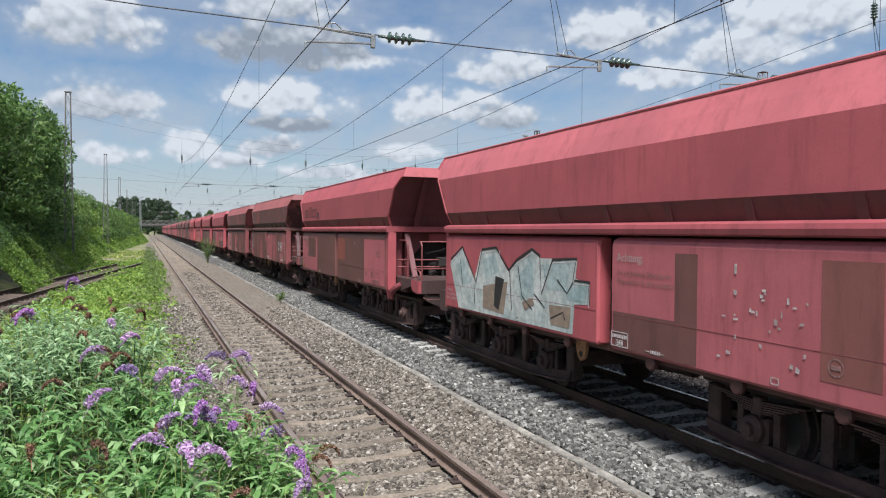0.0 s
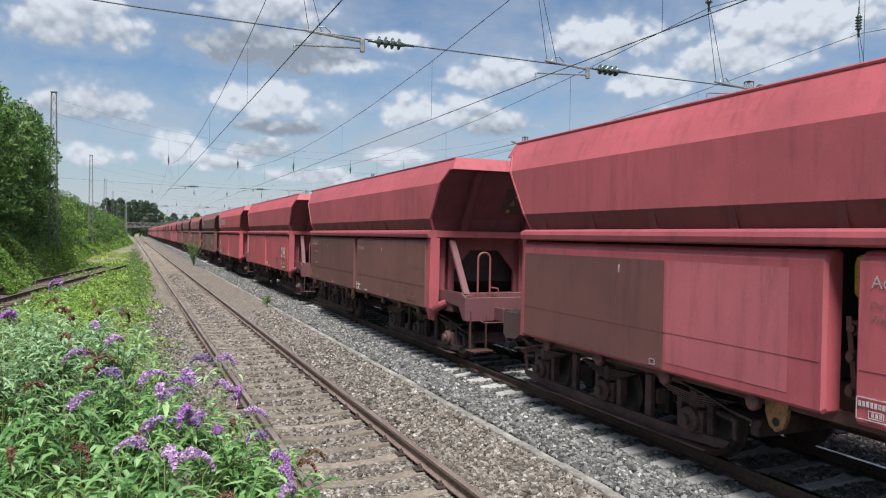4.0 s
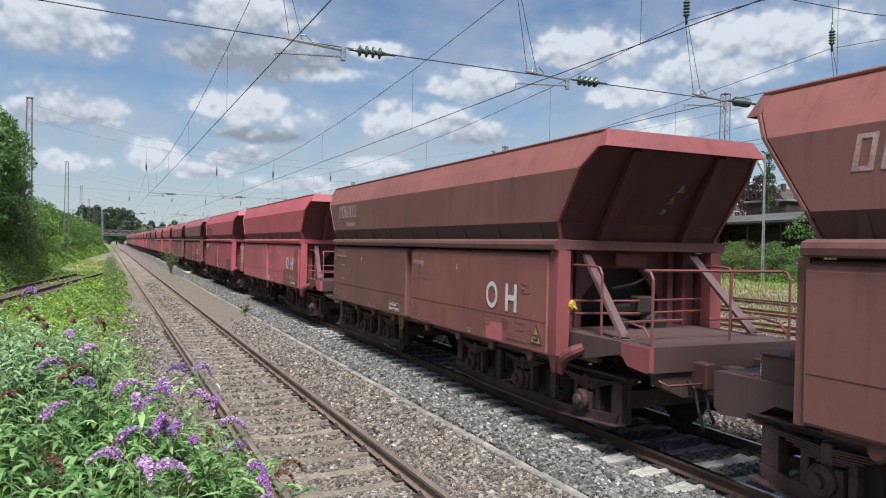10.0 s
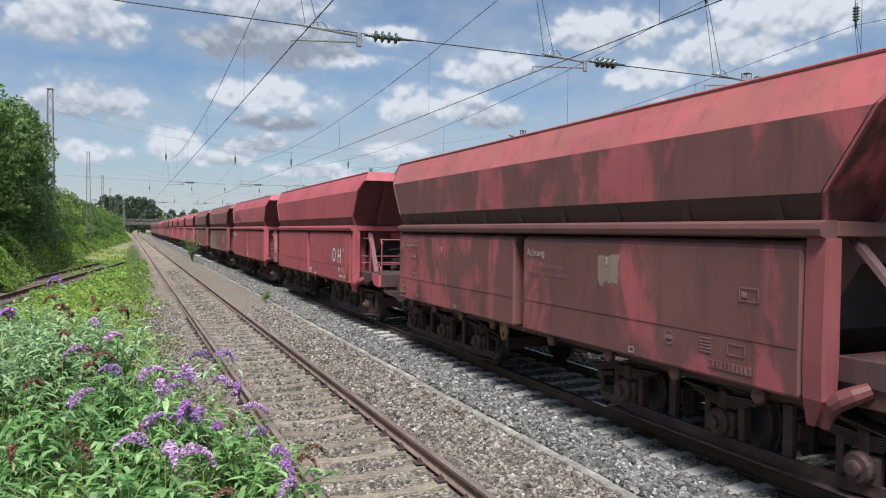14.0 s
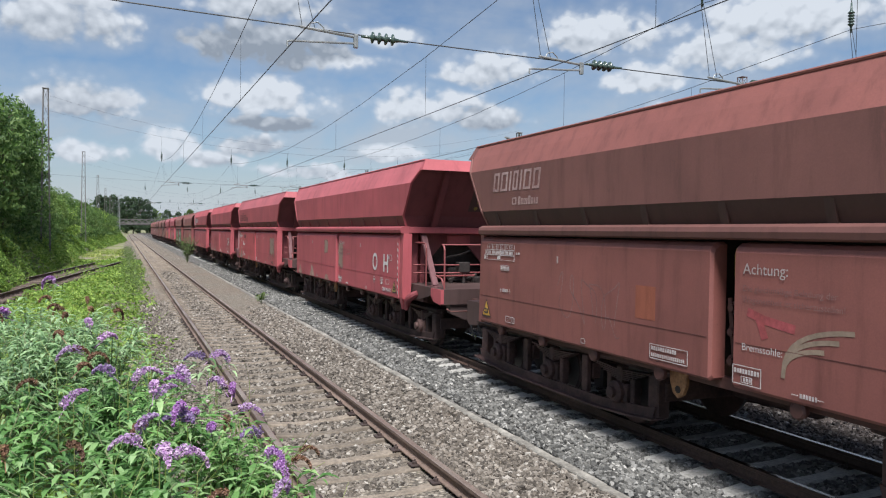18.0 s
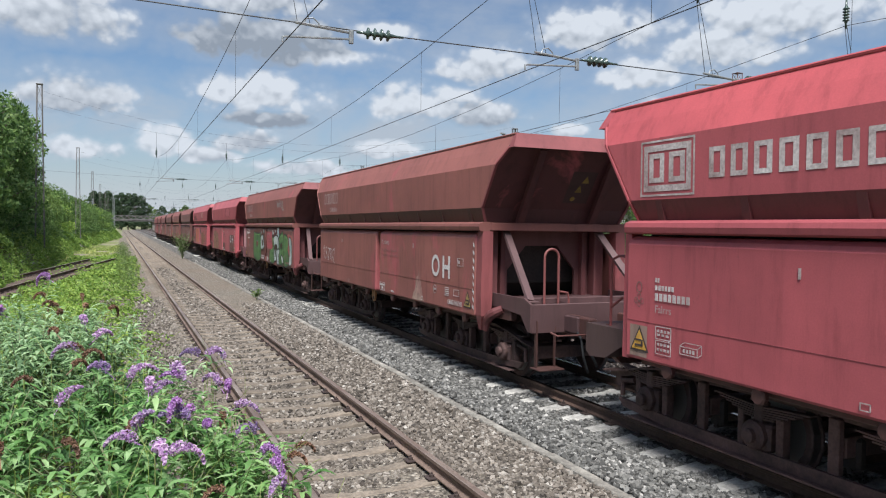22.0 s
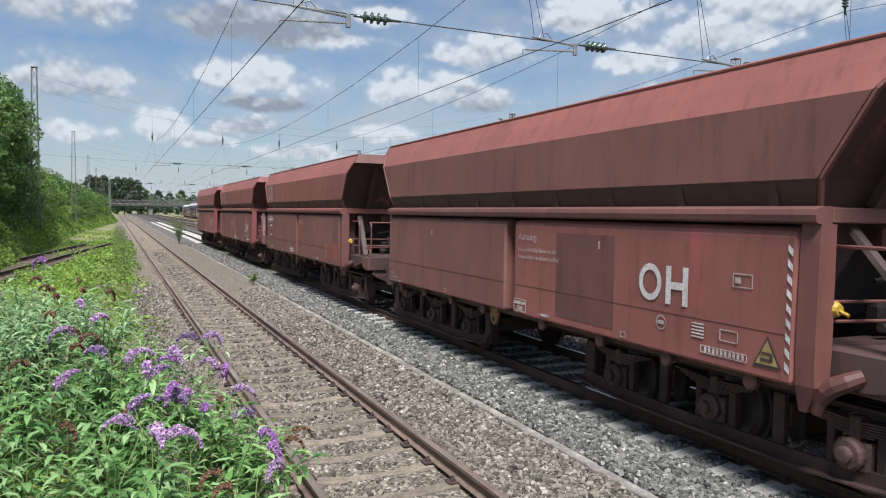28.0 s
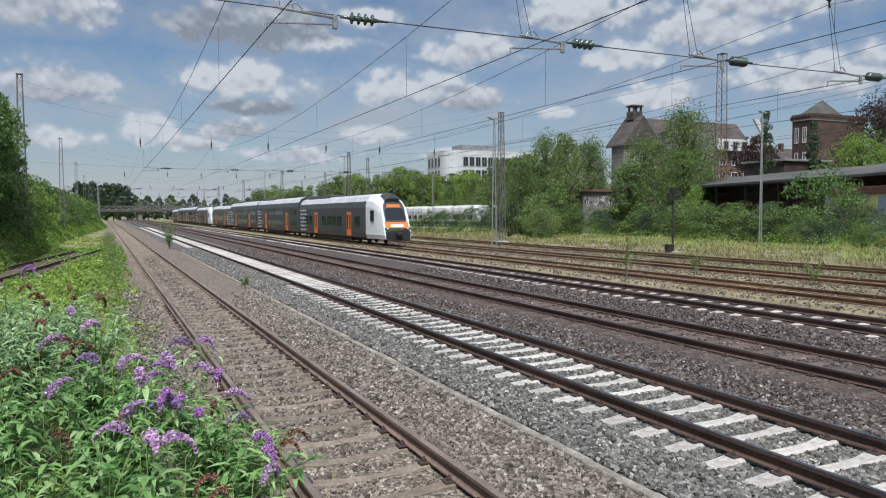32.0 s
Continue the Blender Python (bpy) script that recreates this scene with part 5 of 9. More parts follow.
def text_mesh(body, size, mat):
    c = bpy.data.curves.new("writing", "FONT")
    c.body, c.size = body, size
    ob = bpy.data.objects.new("writing", c)
    scene.collection.objects.link(ob)
    bpy.context.view_layer.update()
    me = bpy.data.meshes.new_from_object(ob.evaluated_get(bpy.context.evaluated_depsgraph_get()))
    bpy.data.objects.remove(ob)
    me.materials.clear()
    me.materials.append(mat)
    return me


def split(shape, key):
    """The separate pieces of a shape, gathered by key(centre), each as a shape of its own."""
    up = list(range(len(shape.v)))
    def root(i):
        while up[i] != i:
            up[i] = up[up[i]]
            i = up[i]
        return i
    for f in shape.f:
        a = root(f[0])
        for i in f[1:]:
            up[root(i)] = a
    seen = {}
    for f, m in zip(shape.f, shape.m):
        seen.setdefault(root(f[0]), []).append((f, m))
    out = {}
    for fs in seen.values():
        ids = {i for f, _ in fs for i in f}
        c = [sum(shape.v[i][a] for i in ids) / len(ids) for a in range(3)]
        s = out.setdefault(key(*c), Shape())
        for f, m in fs:
            s.mat = m
            s.face([shape.v[i] for i in f])
    return [out[k] for k in sorted(out, key=str)]


side = lambda x, y, z: (x > .01) - (x < -.01)
each = lambda x, y, z: (round(x, 2), round(y, 2), round(z, 2))
by_x = lambda x, y, z: round(x * 4)
axle = lambda x, y, z: (x > 0, round(y / 1.7))
ends = lambda x, y, z: y > 5
row = lambda x, y, z: y > 0


def make_wagon_meshes():
    P, S, G = M["paint"], M["soot"], M["gear"]
    def put(key, shape, *mats, smooth=False, by=None):
        W[key] = [q.mesh(key, *mats, smooth=smooth) for q in (split(shape, by) if by else (shape,))]
    put("skirt", skirt_mesh(), P)
    put("endwall_f", end_wall_mesh(True), P)
    put("endwall_r", end_wall_mesh(False), P)
    put("hopper", hopper_mesh(), P)
    put("hopper_top", hopper_top_mesh(), P)
    put("rim", rim_mesh(), P, by=side)
    put("lip_f", lip_mesh(True), P)
    put("lip_r", lip_mesh(False), P)
    put("edge_f", end_edge_mesh(True), P, by=side)
    put("edge_r", end_edge_mesh(False), P, by=side)
    put("end_field", end_field_mesh(), P)
    put("end_sign", end_sign_mesh(), M["sign_ochre"], by=each)
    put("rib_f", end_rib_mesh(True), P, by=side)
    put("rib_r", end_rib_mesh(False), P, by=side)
    put("shelf", shelf_mesh(), P, by=each)
    put("bracket", bracket_mesh(), P, by=each)
    put("door_fn", door_mesh(.22, GAP[0], -1), P)
    put("door_rn", door_mesh(GAP[1], 11.08, -1), P)
    put("door_ff", door_mesh(.22, GAP[0], 1), P)
    put("door_rf", door_mesh(GAP[1], 11.08, 1), P)
    put("seam", seam_mesh(.22, GAP[0]), P, by=side)
    put("seam_r", seam_mesh(GAP[1], 11.08), P, by=side)
    put("bulk_f", bulkhead_mesh(.52), P)
    put("bulk_r", bulkhead_mesh(SHELF - .55), P)
    put("post_f", post_mesh(True), P, by=side)
    put("post_r", post_mesh(False), P, by=side)
    put("inner_post", inner_post_mesh(), P, by=by_x)
    put("brace_f", brace_mesh(True), P, by=side)
    put("brace_r", brace_mesh(False), P, by=side)
    put("core", core_mesh(), S, by=each)
    put("frame", frame_mesh(), P, by=by_x)
    put("head_f", headstock_mesh(True), P)
    put("head_r", headstock_mesh(False), P)
    put("deck_f", deck_mesh(True), P)
    put("short_deck", short_deck_mesh(), P)
    put("equipment_box", equipment_box_mesh(), P)
    q = Shape()
    q.box(-1.0, -.84, 11.972, 11.976, 1.27, 1.47)
    put("box_label", q, M["white"])
    put("corner", corner_mesh(), P, by=side)
    put("deck_r", deck_mesh(False), P)
    put("coupler", coupler_mesh(), G, by=ends)
    put("hose", hose_mesh(-1.6), M["black"], by=each)
    put("crossbar", crossbar_mesh(), P)
    put("bogie", bogie_frame_mesh(), G)
    put("bent_bogie", bent_bogie_mesh(), G)
    put("step", step_mesh(), P, by=side)
    put("spring", spring_mesh(), G, by=axle)
    put("axlebox", axlebox_mesh(), G, by=side)
    put("wheelset", wheelset_mesh(), G, M["tread"])
    put("brake", brake_mesh(), S, by=row)
    put("reservoir", reservoir_mesh(), M["yellow"], by=each)
    put("main_tank", main_tank_mesh(), G)
    put("hinge", hinge_mesh(), P)
    put("lever", lever_mesh(), P, by=side)
    put("hook", hook_mesh(), M["rust_plate"], M["soot"], by=side)
    put("ladder", ladder_mesh(), P, by=side)
    put("foot", foot_mesh(), P, by=side)
    put("rail_f", railing_front_mesh(), P)
    put("rail_r", railing_rear_mesh(), P)
    put("handrail", handrail_mesh(), P)
    put("brakegear", brakegear_mesh(), S)
    put("panel", box_mesh(), P)
    q = Shape()
    q.disc((-1.24, .06, 1.74), (0, -1, 0), ((0, .07), (.05, .075), (.09, .05)), 10)
    q.tube([(-1.24, .0, 1.74), (-1.24, -.12, 1.70)], .018, 6)
    put("handle", q, M["yellow"])
    for k in ("long", "boxed", "low", "plain_box"):
        put("emblem_" + k, emblem(k), {"low": M["logo_dark"], "long": M["logo_pale"], "boxed": M["stencil"], "plain_box": M["logo_pale"]}[k])
    put("letter_o", letter_o_mesh(), M["white"])
    put("letter_h", letter_h_mesh(), M["white"])
    for k in ("trail", "number", "ornament", "lead", "mid", "wide", "small"):
        put("write_" + k, writing_mesh(k), M["stencil"])
        put("worn_" + k, writing_mesh(k), M["stencil_worn"])
    put("warning", warning_mesh(), M["outline_sign"], M["sign_pale"])
    put("warning_amber", warning_mesh(), M["outline_sign"], M["sign_amber"])
    put("hazard", hazard_mesh(0), M["white"])
    put("hazard_y", hazard_mesh(0), M["yellow"])
    W["achtung"] = text_mesh("Achtung:", .15, M["stencil"])
    W["kind"] = text_mesh("Falrrs", .12, M["stencil"])
    W["head"] = text_mesh("A   B1   B2    C    D2  D3", .078, M["stencil"])
    W["curve"] = text_mesh("1°30'", .085, M["stencil"])
    W["warn1"] = text_mesh("Achtung", .075, M["stencil"])
    W["warn2"] = text_mesh("Kurzkupplung im", .075, M["stencil"])
    W["warn3"] = text_mesh("Betrieb nicht trennen", .075, M["stencil"])
    W["bold1"] = text_mesh("Die gleichmäßige Beladung der", .085, M["stencil"])
    W["bold2"] = text_mesh("Wageneinheit ist sicherzustellen!", .085, M["stencil"])
    W["shoe"] = text_mesh("Bremssohle:", .1, M["white"])
    W["notice1"] = text_mesh("Die gleichmäßige Beladung der", .085, M["stencil_worn"])
    W["notice2"] = text_mesh("Wageneinheit ist sicherzustellen!", .085, M["stencil_worn"])


# per wagon: hopper, top tint, leading flap, trailing flap, end colour, end type, mark, letters, extras
# number: (top, hopper, leading flap, trailing flap, ends, end type, mark, letters)
R_, P_, B_, N_, K_, U_ = RED, PINK, BRIGHT, BROWN, DARK, DUN
LOOKS = {
    -1: (P_, R_, P_, R_, R_, "rail", "", 0), 0: (R_, R_, K_, K_, R_, "rail", "low", 0), 1: (R_, K_, K_, K_, R_, "rail", "", 1),
    2: (R_, K_, K_, K_, R_, "rail", "", 0), 3: (R_, R_, R_, R_, R_, "open", "", 1), 4: (R_, R_, U_, K_, R_, "open", "", 0),
    5: (B_, R_, B_, B_, R_, "open", "", 1), 6: (B_, B_, B_, B_, B_, "open", "boxed", 0), 7: (N_, K_, U_, K_, N_, "rail", "long", 1),
    8: (R_, N_, N_, U_, R_, "rail", "long", 0), 9: (N_, U_, U_, U_, R_, "rail", "long", 1), 10: (N_, U_, N_, U_, R_, "rail", "long", 1),
    11: (R_, R_, P_, P_, R_, "rail", "", 1), 12: (R_, R_, R_, R_, R_, "rail", "low", 0), 13: (R_, K_, R_, K_, R_, "open", "", 1),
    14: (R_, K_, K_, K_, R_, "open", "", 0), 15: (R_, R_, R_, R_, R_, "rail", "", 1), 16: (R_, P_, R_, R_, R_, "rail", "low", 0),
    17: (N_, N_, N_, U_, R_, "rail", "long", 1), 18: (N_, U_, N_, N_, R_, "rail", "long", 0), 19: (P_, R_, R_, R_, R_, "rail", "", 1),
    20: (P_, R_, R_, B_, R_, "rail", "low", 0), 21: (B_, R_, R_, R_, R_, "open", "", 1), 22: (B_, R_, R_, R_, R_, "open", "boxed", 0),
    23: (N_, N_, N_, N_, R_, "open", "long", 1), 24: (N_, N_, U_, U_, R_, "open", "long", 0), 25: (P_, R_, P_, P_, R_, "open", "", 1),
    26: (P_, R_, P_, P_, R_, "open", "low", 0), 27: (N_, U_, U_, K_, U_, "rail", "", 1), 28: (N_, N_, N_, U_, N_, "rail", "long", 0),
    29: (N_, U_, N_, U_, N_, "rail", "", 1), 30: (N_, N_, U_, U_, U_, "rail", "plain_box", 0), 31: (N_, N_, U_, U_, R_, "rail", "long", 1),
    32: (N_, N_, N_, U_, R_, "rail", "long", 1),
}
WAGONS = {}
NUMBERS = {2: -1.12, 6: 0, 20: -1.1, 22: -.07}      # shift of the number block along the flap
COUPLING = {-1: (10.98, 1.36), 1: (10.88, 1.37), 13: (10.86, 1.345), 29: (10.96, 1.21)}      # where the coupling notice stands
FACING = Matrix(((0, 0, -1, 0), (-1, 0, 0, 0), (0, 1, 0, 0), (0, 0, 0, 1)))
OH = {1: (1.84, 1.24, 1.79), 3: (1.41, 0.89, 1.78), 5: (1.45, 0.93, 1.78), 7: (2.05, 1.45, 1.83), 9: (1.71, 1.08, 1.75), 10: (1.85, 1.23, 1.77), 11: (1.86, 1.18, 1.83), 13: (1.87, 1.21, 1.78), 19: (1.92, 1.10, 1.80), 21: (1.32, 0.70, 1.78), 23: (1.95, 1.44, 1.82), 25: (1.79, 1.05, 1.78), 27: (2.07, 1.30, 1.73), 29: (2.18, 1.74, 1.80), 31: (1.73, 1.18, 1.73), 32: (1.76, 1.14, 1.75)}


def tint(ob, c, f=1.0, a=1.0):
    ob.color = (c[0] * f, c[1] * f, c[2] * f, a)
    return ob


def wagon(k):
    top, hop, fl, tl, end, kind, mark, let = LOOKS[k]
    words = {R_: "red", P_: "faded pink", B_: "bright red", N_: "red-brown", K_: "dark brown", U_: "dull brown"}
    lab = "%s ore hopper wagon, %s flaps, %s" % (words[hop], words[fl], "railed platform" if kind == "rail" else "open bulkhead")
    base = thing("hopper_wagon", pose(T2, 18.0 + LENGTH * k, 0), lab, "freight wagon", "ore train")
    cloud = .50 if k in (1, 2, 13, 14) else .58 if k in (3, 31, 32, 24, 23) else .67
    def put(name, key, col=None, label="", parent=None, loc=None, stuff=False):
        for me in W[key]:
            o = part(name, me, None, parent or base, label)
            if col:
                tint(o, col, 1.16 if k >= 23 and col in (N_, U_, K_) else 1.0, cloud if key in ("hopper", "door_fn", "door_rn", "hopper_top", "post_f", "endwall_f") and col not in (R_, P_, B_) else 1.0)
            if loc:
                o.location = loc
            if stuff:
                o["kind"] = "stuff"
        return o
    # dark tint that holds both soot and the shade below the hopper sides
    soot_shade = tuple(c * .36 + .006 for c in hop)
    if hop in (N_, U_, K_) and top == R_:
        top = (.305, .094, .088)
    if hop in (N_, U_, K_):
        end = tuple(a * .4 + b * .5 for a, b in zip(end, K_))
    tube = tuple(a * .4 + b * .35 for a, b in zip(end, N_))
    # front bulkhead: a darker, greyer version of the end colour
    dull_end = tuple(c * .52 + .022 for c in end)
    hp = put("hopper", "hopper", hop, words[hop] + " hopper")
    put("skirt", "skirt", soot_shade, "sooty lower strip, shade painted in", hp)
    # front end wall darkened in its colour: soot plus the shade of the overhang
    put("end_wall", "endwall_f", tuple(c * .34 + .004 for c in end), "sooty leaning end wall, overhang shade painted in", hp), put("end_wall", "endwall_r", hop, "", hp)
    put("hopper_top", "hopper_top", top, words.get(top, "red-brown") + " sloping upper plates", hp)
    put("rim", "rim", top, "", hp)
    put("apron", "lip_f", end, "red end apron", hp)
    put("apron", "lip_r", hop, "", hp)
    put("end_edge", "edge_f", end, "", hp), put("end_edge", "edge_r", hop, "", hp)
    put("painted_field", "end_field", tuple(c * .35 + .006 for c in K_), "", hp), put("end_sign", "end_sign", None, "small ochre warning sign", hp)
    # front ribs carry the same painted soot and overhang shade
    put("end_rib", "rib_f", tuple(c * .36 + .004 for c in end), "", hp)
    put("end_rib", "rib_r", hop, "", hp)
    # brackets darker still: the recess's shade is put into their colour
    put("bracket", "bracket", tuple(c * .75 for c in soot_shade), "", hp)
    put("shelf", "shelf", tuple(c * .82 for c in hop), "walkway ledge under the hopper")
    for n, key, c in (("flap", "door_fn", fl), ("flap", "door_rn", tl), ("flap", "door_ff", fl), ("flap", "door_rf", tl)):
        put(n, key, c, words[c] + " discharge flap")
    put("seam", "seam", tuple(c * .55 for c in fl)), put("seam", "seam_r", tuple(c * .55 for c in tl))
    put("bulkhead", "bulk_f", dull_end)
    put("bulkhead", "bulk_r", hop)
    put("corner_post", "post_f", end), put("corner_post", "post_r", tl)
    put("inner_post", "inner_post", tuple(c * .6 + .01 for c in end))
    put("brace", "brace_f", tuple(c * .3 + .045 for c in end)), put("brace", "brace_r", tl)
    put("funnel", "core")
    put("underframe", "frame", tuple(c * .55 for c in U_))
    [put("headstock", "head_f", (.062, .04, .038)) for _ in range(kind == "rail")], [put("corner_piece", "corner", end) for _ in range(kind == "rail")], put("headstock", "head_r", U_)
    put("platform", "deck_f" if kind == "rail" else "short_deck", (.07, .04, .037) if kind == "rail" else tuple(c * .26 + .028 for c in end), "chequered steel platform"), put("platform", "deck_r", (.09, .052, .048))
    put("coupler", "coupler", None, "centre coupler"), put("air_hose", "hose"), put("release_bar", "crossbar", tuple(c * .5 for c in N_))
    for y in (1.62, 9.46):
        b = put("bogie", "bogie" if kind == "rail" else "bent_bogie", None, "three-axle bogie", None, (0, y, 0))
        put("leaf_spring", "spring", None, "", b), put("brake_rigging", "brake", None, "", b)
        for a in (-1.7, 0, 1.7):
            put("wheelset", "wheelset", None, "", b, (0, a, 0)), put("axle_box", "axlebox", None, "", b, (0, a, 0))
    put("air_cylinder", "reservoir", None, "yellow cylinder between the flaps"), put("air_tank", "main_tank"), put("flap_hinge", "hinge", tuple(c * .5 for c in U_), stuff=True), put("lever_gear", "lever", tuple(c * .3 for c in N_)), put("lashing_plate", "hook")
    put("grab_rail", "ladder", end), put("foot_bracket", "foot", tuple(c * .55 for c in end))
    if kind == "rail":
        bx = put("equipment_box", "equipment_box", (.075, .035, .03))
        put("label_plate", "box_label", None, "white label plate", bx)
        put("guard_rail", "rail_f", tube, "tubular guard rail"), put("brake_gear", "brakegear"), put("sign_plate", "panel", end)
        if k in (8, 9, 10, 29, 30):
            put("brake_handle", "handle", None, "yellow brake handle")
    else:
        put("handrail", "handrail", tube), put("foot_step", "step", tuple(c * .38 for c in U_))
    if k + 1 in LOOKS and LOOKS[k + 1][5] == "open" and k + 1 not in (3, 4, 5, 14):
        put("rear_rail", "rail_r", tube, "tubular guard rail")
    if mark:
        put("emblem", "emblem_" + mark, stuff=True)
    if let:
        yo, yh, z = OH.get(k, (1.95, 1.35, 1.78))
        put("station_letter", "letter_o", None, "white stencilled letter O", None, (0, yo, z)), put("station_letter", "letter_h", None, "white stencilled letter H", None, (0, yh, z - .01))
    table = k % 2 == 0 and k not in (6, 22)
    ink = "worn_" if k in (0, 4, 10, 14, 26) else "write_"
    if table:
        put("data_panel", ink + "trail", None, "stencilled load table", stuff=True)
    if k in NUMBERS:
        put("data_panel", "write_number", None, "stencilled number block", None, (0, NUMBERS[k], 0), True)
    if k in (5, 6, 22, 24):
        put("emblem", "worn_ornament", stuff=True)
    put("notice", ("worn_" if k in (7, 10, 25) or not let else "write_") + "lead", stuff=True)
    if k not in (0, 14):
        put("brake_data", "worn_mid" if k in (7, 9, 10, 28, 30) else "write_mid", stuff=True)
    if k in (8, 10, 18, 24, 28, 30):
        put("brake_data", "write_wide", stuff=True)
    put("stencil", "write_small", stuff=True)
    if let:
        put("warning_sign", "warning", None, "yellow warning triangle")
    if k % 2 == 0:
        put("warning_sign", "warning" if k in (10, 6) else "warning_amber", None, "small worn warning triangle" if k in (10, 6) else "amber warning triangle", None, (0, 10.31, -.015))
    if k in (1, 5, 7, 19, 23, 25, 29, 16):
        put("hazard_marking", "hazard_y" if k == 5 else "hazard", stuff=True)
    for key, z in (("achtung", 2.17), ("bold1" if k in (2, 12, 17, 26, 29, 32) else "notice1", 2.0), ("bold2" if k in (2, 12, 17, 26, 29, 32) else "notice2", 1.89)) + ((("shoe", 1.42),) if k in (17, 18, 8, 31) else ()):
        if k == 0:
            continue
        o = part("lettering", W[key], None, base)
        o["kind"] = "stuff"
        o.matrix_basis = Matrix.Translation((FACE - .004, 5.22, z)) @ FACING
    yc, zc = COUPLING.get(k, (0, 0))
    for key, y, z in ((("head", 10.745, 2.285), ("curve", 10.03, 1.13)) if table else ()) + ((("kind", 10.62 + NUMBERS[k], 1.61),) if k in NUMBERS else ()) + ((("warn1", yc, zc), ("warn2", yc, zc - .085), ("warn3", yc, zc - .165)) if yc else ()):
        o = part("lettering", W[key], None, base)
        o["kind"] = "stuff"
        o.matrix_basis = Matrix.Translation((FACE - .004, y, z)) @ FACING
    WAGONS[k] = base
    return base


make_wagon_meshes()
for _k in LOOKS:
    wagon(_k)


# ---- repainted places and graffiti ----
M["fill_white"] = material("sprayed_pale_paint", (.5, .52, .5), .6, 0, two_tone((.30, .36, .35), (.62, .62, .58), 1.6, 9, .05))
M["fill_green"] = material("sprayed_green_paint", (.12, .3, .08), .55, 0, two_tone((.035, .10, .038), (.13, .24, .085), 1.6, 9, .05))
M["fill_lime"] = material("sprayed_lime_paint", (.25, .45, .12), .55, 0, two_tone((.18, .34, .09), (.30, .50, .16), 1.6, 9, .05))
M["fill_red"] = material("sprayed_red_ground", (.27, .06, .055), .6, 0, two_tone((.12, .045, .04), (.21, .07, .06), 1.4, 9, .05))
M["fill_scarlet"] = material("sprayed_scarlet_paint", (.36, .07, .08), .6, 0, two_tone((.26, .055, .055), (.40, .085, .095), 2.4, 12, .05))
M["fill_rust"] = material("sprayed_rust_brown_paint", (.26, .11, .06), .6, 0, two_tone((.20, .075, .045), (.31, .13, .07), 1.6, 9, .05))
M["fill_tan"] = material("sprayed_tan_paint", (.3, .17, .07), .6, 0, two_tone((.20, .105, .065), (.34, .165, .11), 1.6, 9, .05))
M["fill_dust"] = material("faded_beige_paint", (.27, .2, .15), .7, 0, two_tone((.21, .15, .115), (.30, .225, .165), 1.2, 5, .05))
M["fill_splash"] = material("dried_pale_splash", (.3, .2, .16), .8, 0, two_tone((.26, .12, .105), (.40, .28, .22), 2.2, 9, .05))
M["fill_ice"] = material("sprayed_ice_blue_paint", (.4, .5, .5), .6, 0, two_tone((.25, .33, .33), (.44, .50, .49), 1.6, 9, .05))
M["outline_brown"] = material("dark_brown_spray_line", (.07, .04, .025), .6, 0, two_tone((.05, .03, .02), (.10, .06, .04), 3, 14, .05))
M["outline"] = material("black_spray_line", (.025, .022, .025), .5)
LAYER = {}
R, P, N, K, E, O = RED, PINK, BROWN, DARK, (.26, .175, .14), (.43, .12, .08)


def depth(k, step=.00045):
    LAYER[k] = LAYER.get(k, 0) + 1
    return FACE + .003 - step * LAYER[k]


def patch(k, y0, y1, z0, z1, col, rough=0.0, name="repainted_patch", mat=None):
    """A field of other paint on a flap; its edge may be ragged."""
    r = random.Random(int(k * 1000 + y0 * 100 + z0 * 10))
    x, s = depth(k), Shape()
    y0, y1 = (y0, min(y1, GAP[0] - .03)) if y0 < 5 else (max(y0, GAP[1] + .03), y1)
    n = 14
    ring = []
    for i in range(n):
        ring.append((y0 + (y1 - y0) * i / n, z0))
    for i in range(n):
        ring.append((y1, z0 + (z1 - z0) * i / n))
    for i in range(n):
        ring.append((y1 - (y1 - y0) * i / n, z1))
    for i in range(n):
        ring.append((y0, z1 - (z1 - z0) * i / n))
    cy, cz = (y0 + y1) / 2, (z0 + z1) / 2
    pts = []
    for y, z in ring:
        q = 1 - rough * (.5 + .9 * noise.noise((y * 3.1, z * 4.3, k))) - (.15 * rough * r.random())
        if rough:
            a = math.atan2((z - cz) / (z1 - z0), (y - cy) / (y1 - y0))
            q *= 1 - .16 * rough * abs(math.sin(2 * a)) * 2
        pts.append((x, cy + (y - cy) * q, cz + (z - cz) * q))
    s.face(list(reversed(pts)))
    o = part(name, s, mat or M["paint"], WAGONS[k])
    if mat is None:
        tint(o, col)
    return o


def soft_field(k, x, y0, y1, z0, z1, col, name, parent=None):
    """A worn or sprayed field; how well it covers fades from its middle to its rim."""
    n, m = 12, 8
    vs, cover, fs = [], [], []
    for j in range(m + 1):
        for i in range(n + 1):
            u, v = i / n, j / m
            vs.append((x, y0 + (y1 - y0) * u, z0 + (z1 - z0) * v))
            cover.append(min(1.0, 3.2 * min(u, 1 - u), 3.2 * min(v, 1 - v)))
    for j in range(m):
        for i in range(n):
            a = j * (n + 1) + i
            fs.append((a, a + n + 1, a + n + 2, a + 1))
    me = bpy.data.meshes.new(name)
    me.from_pydata(vs, [], fs)
    me.attributes.new("cover", "FLOAT", "POINT").data.foreach_set("value", cover)
    me.materials.append(M["soft_paint"])
    return tint(part(name, me, None, parent or WAGONS[k]), col)


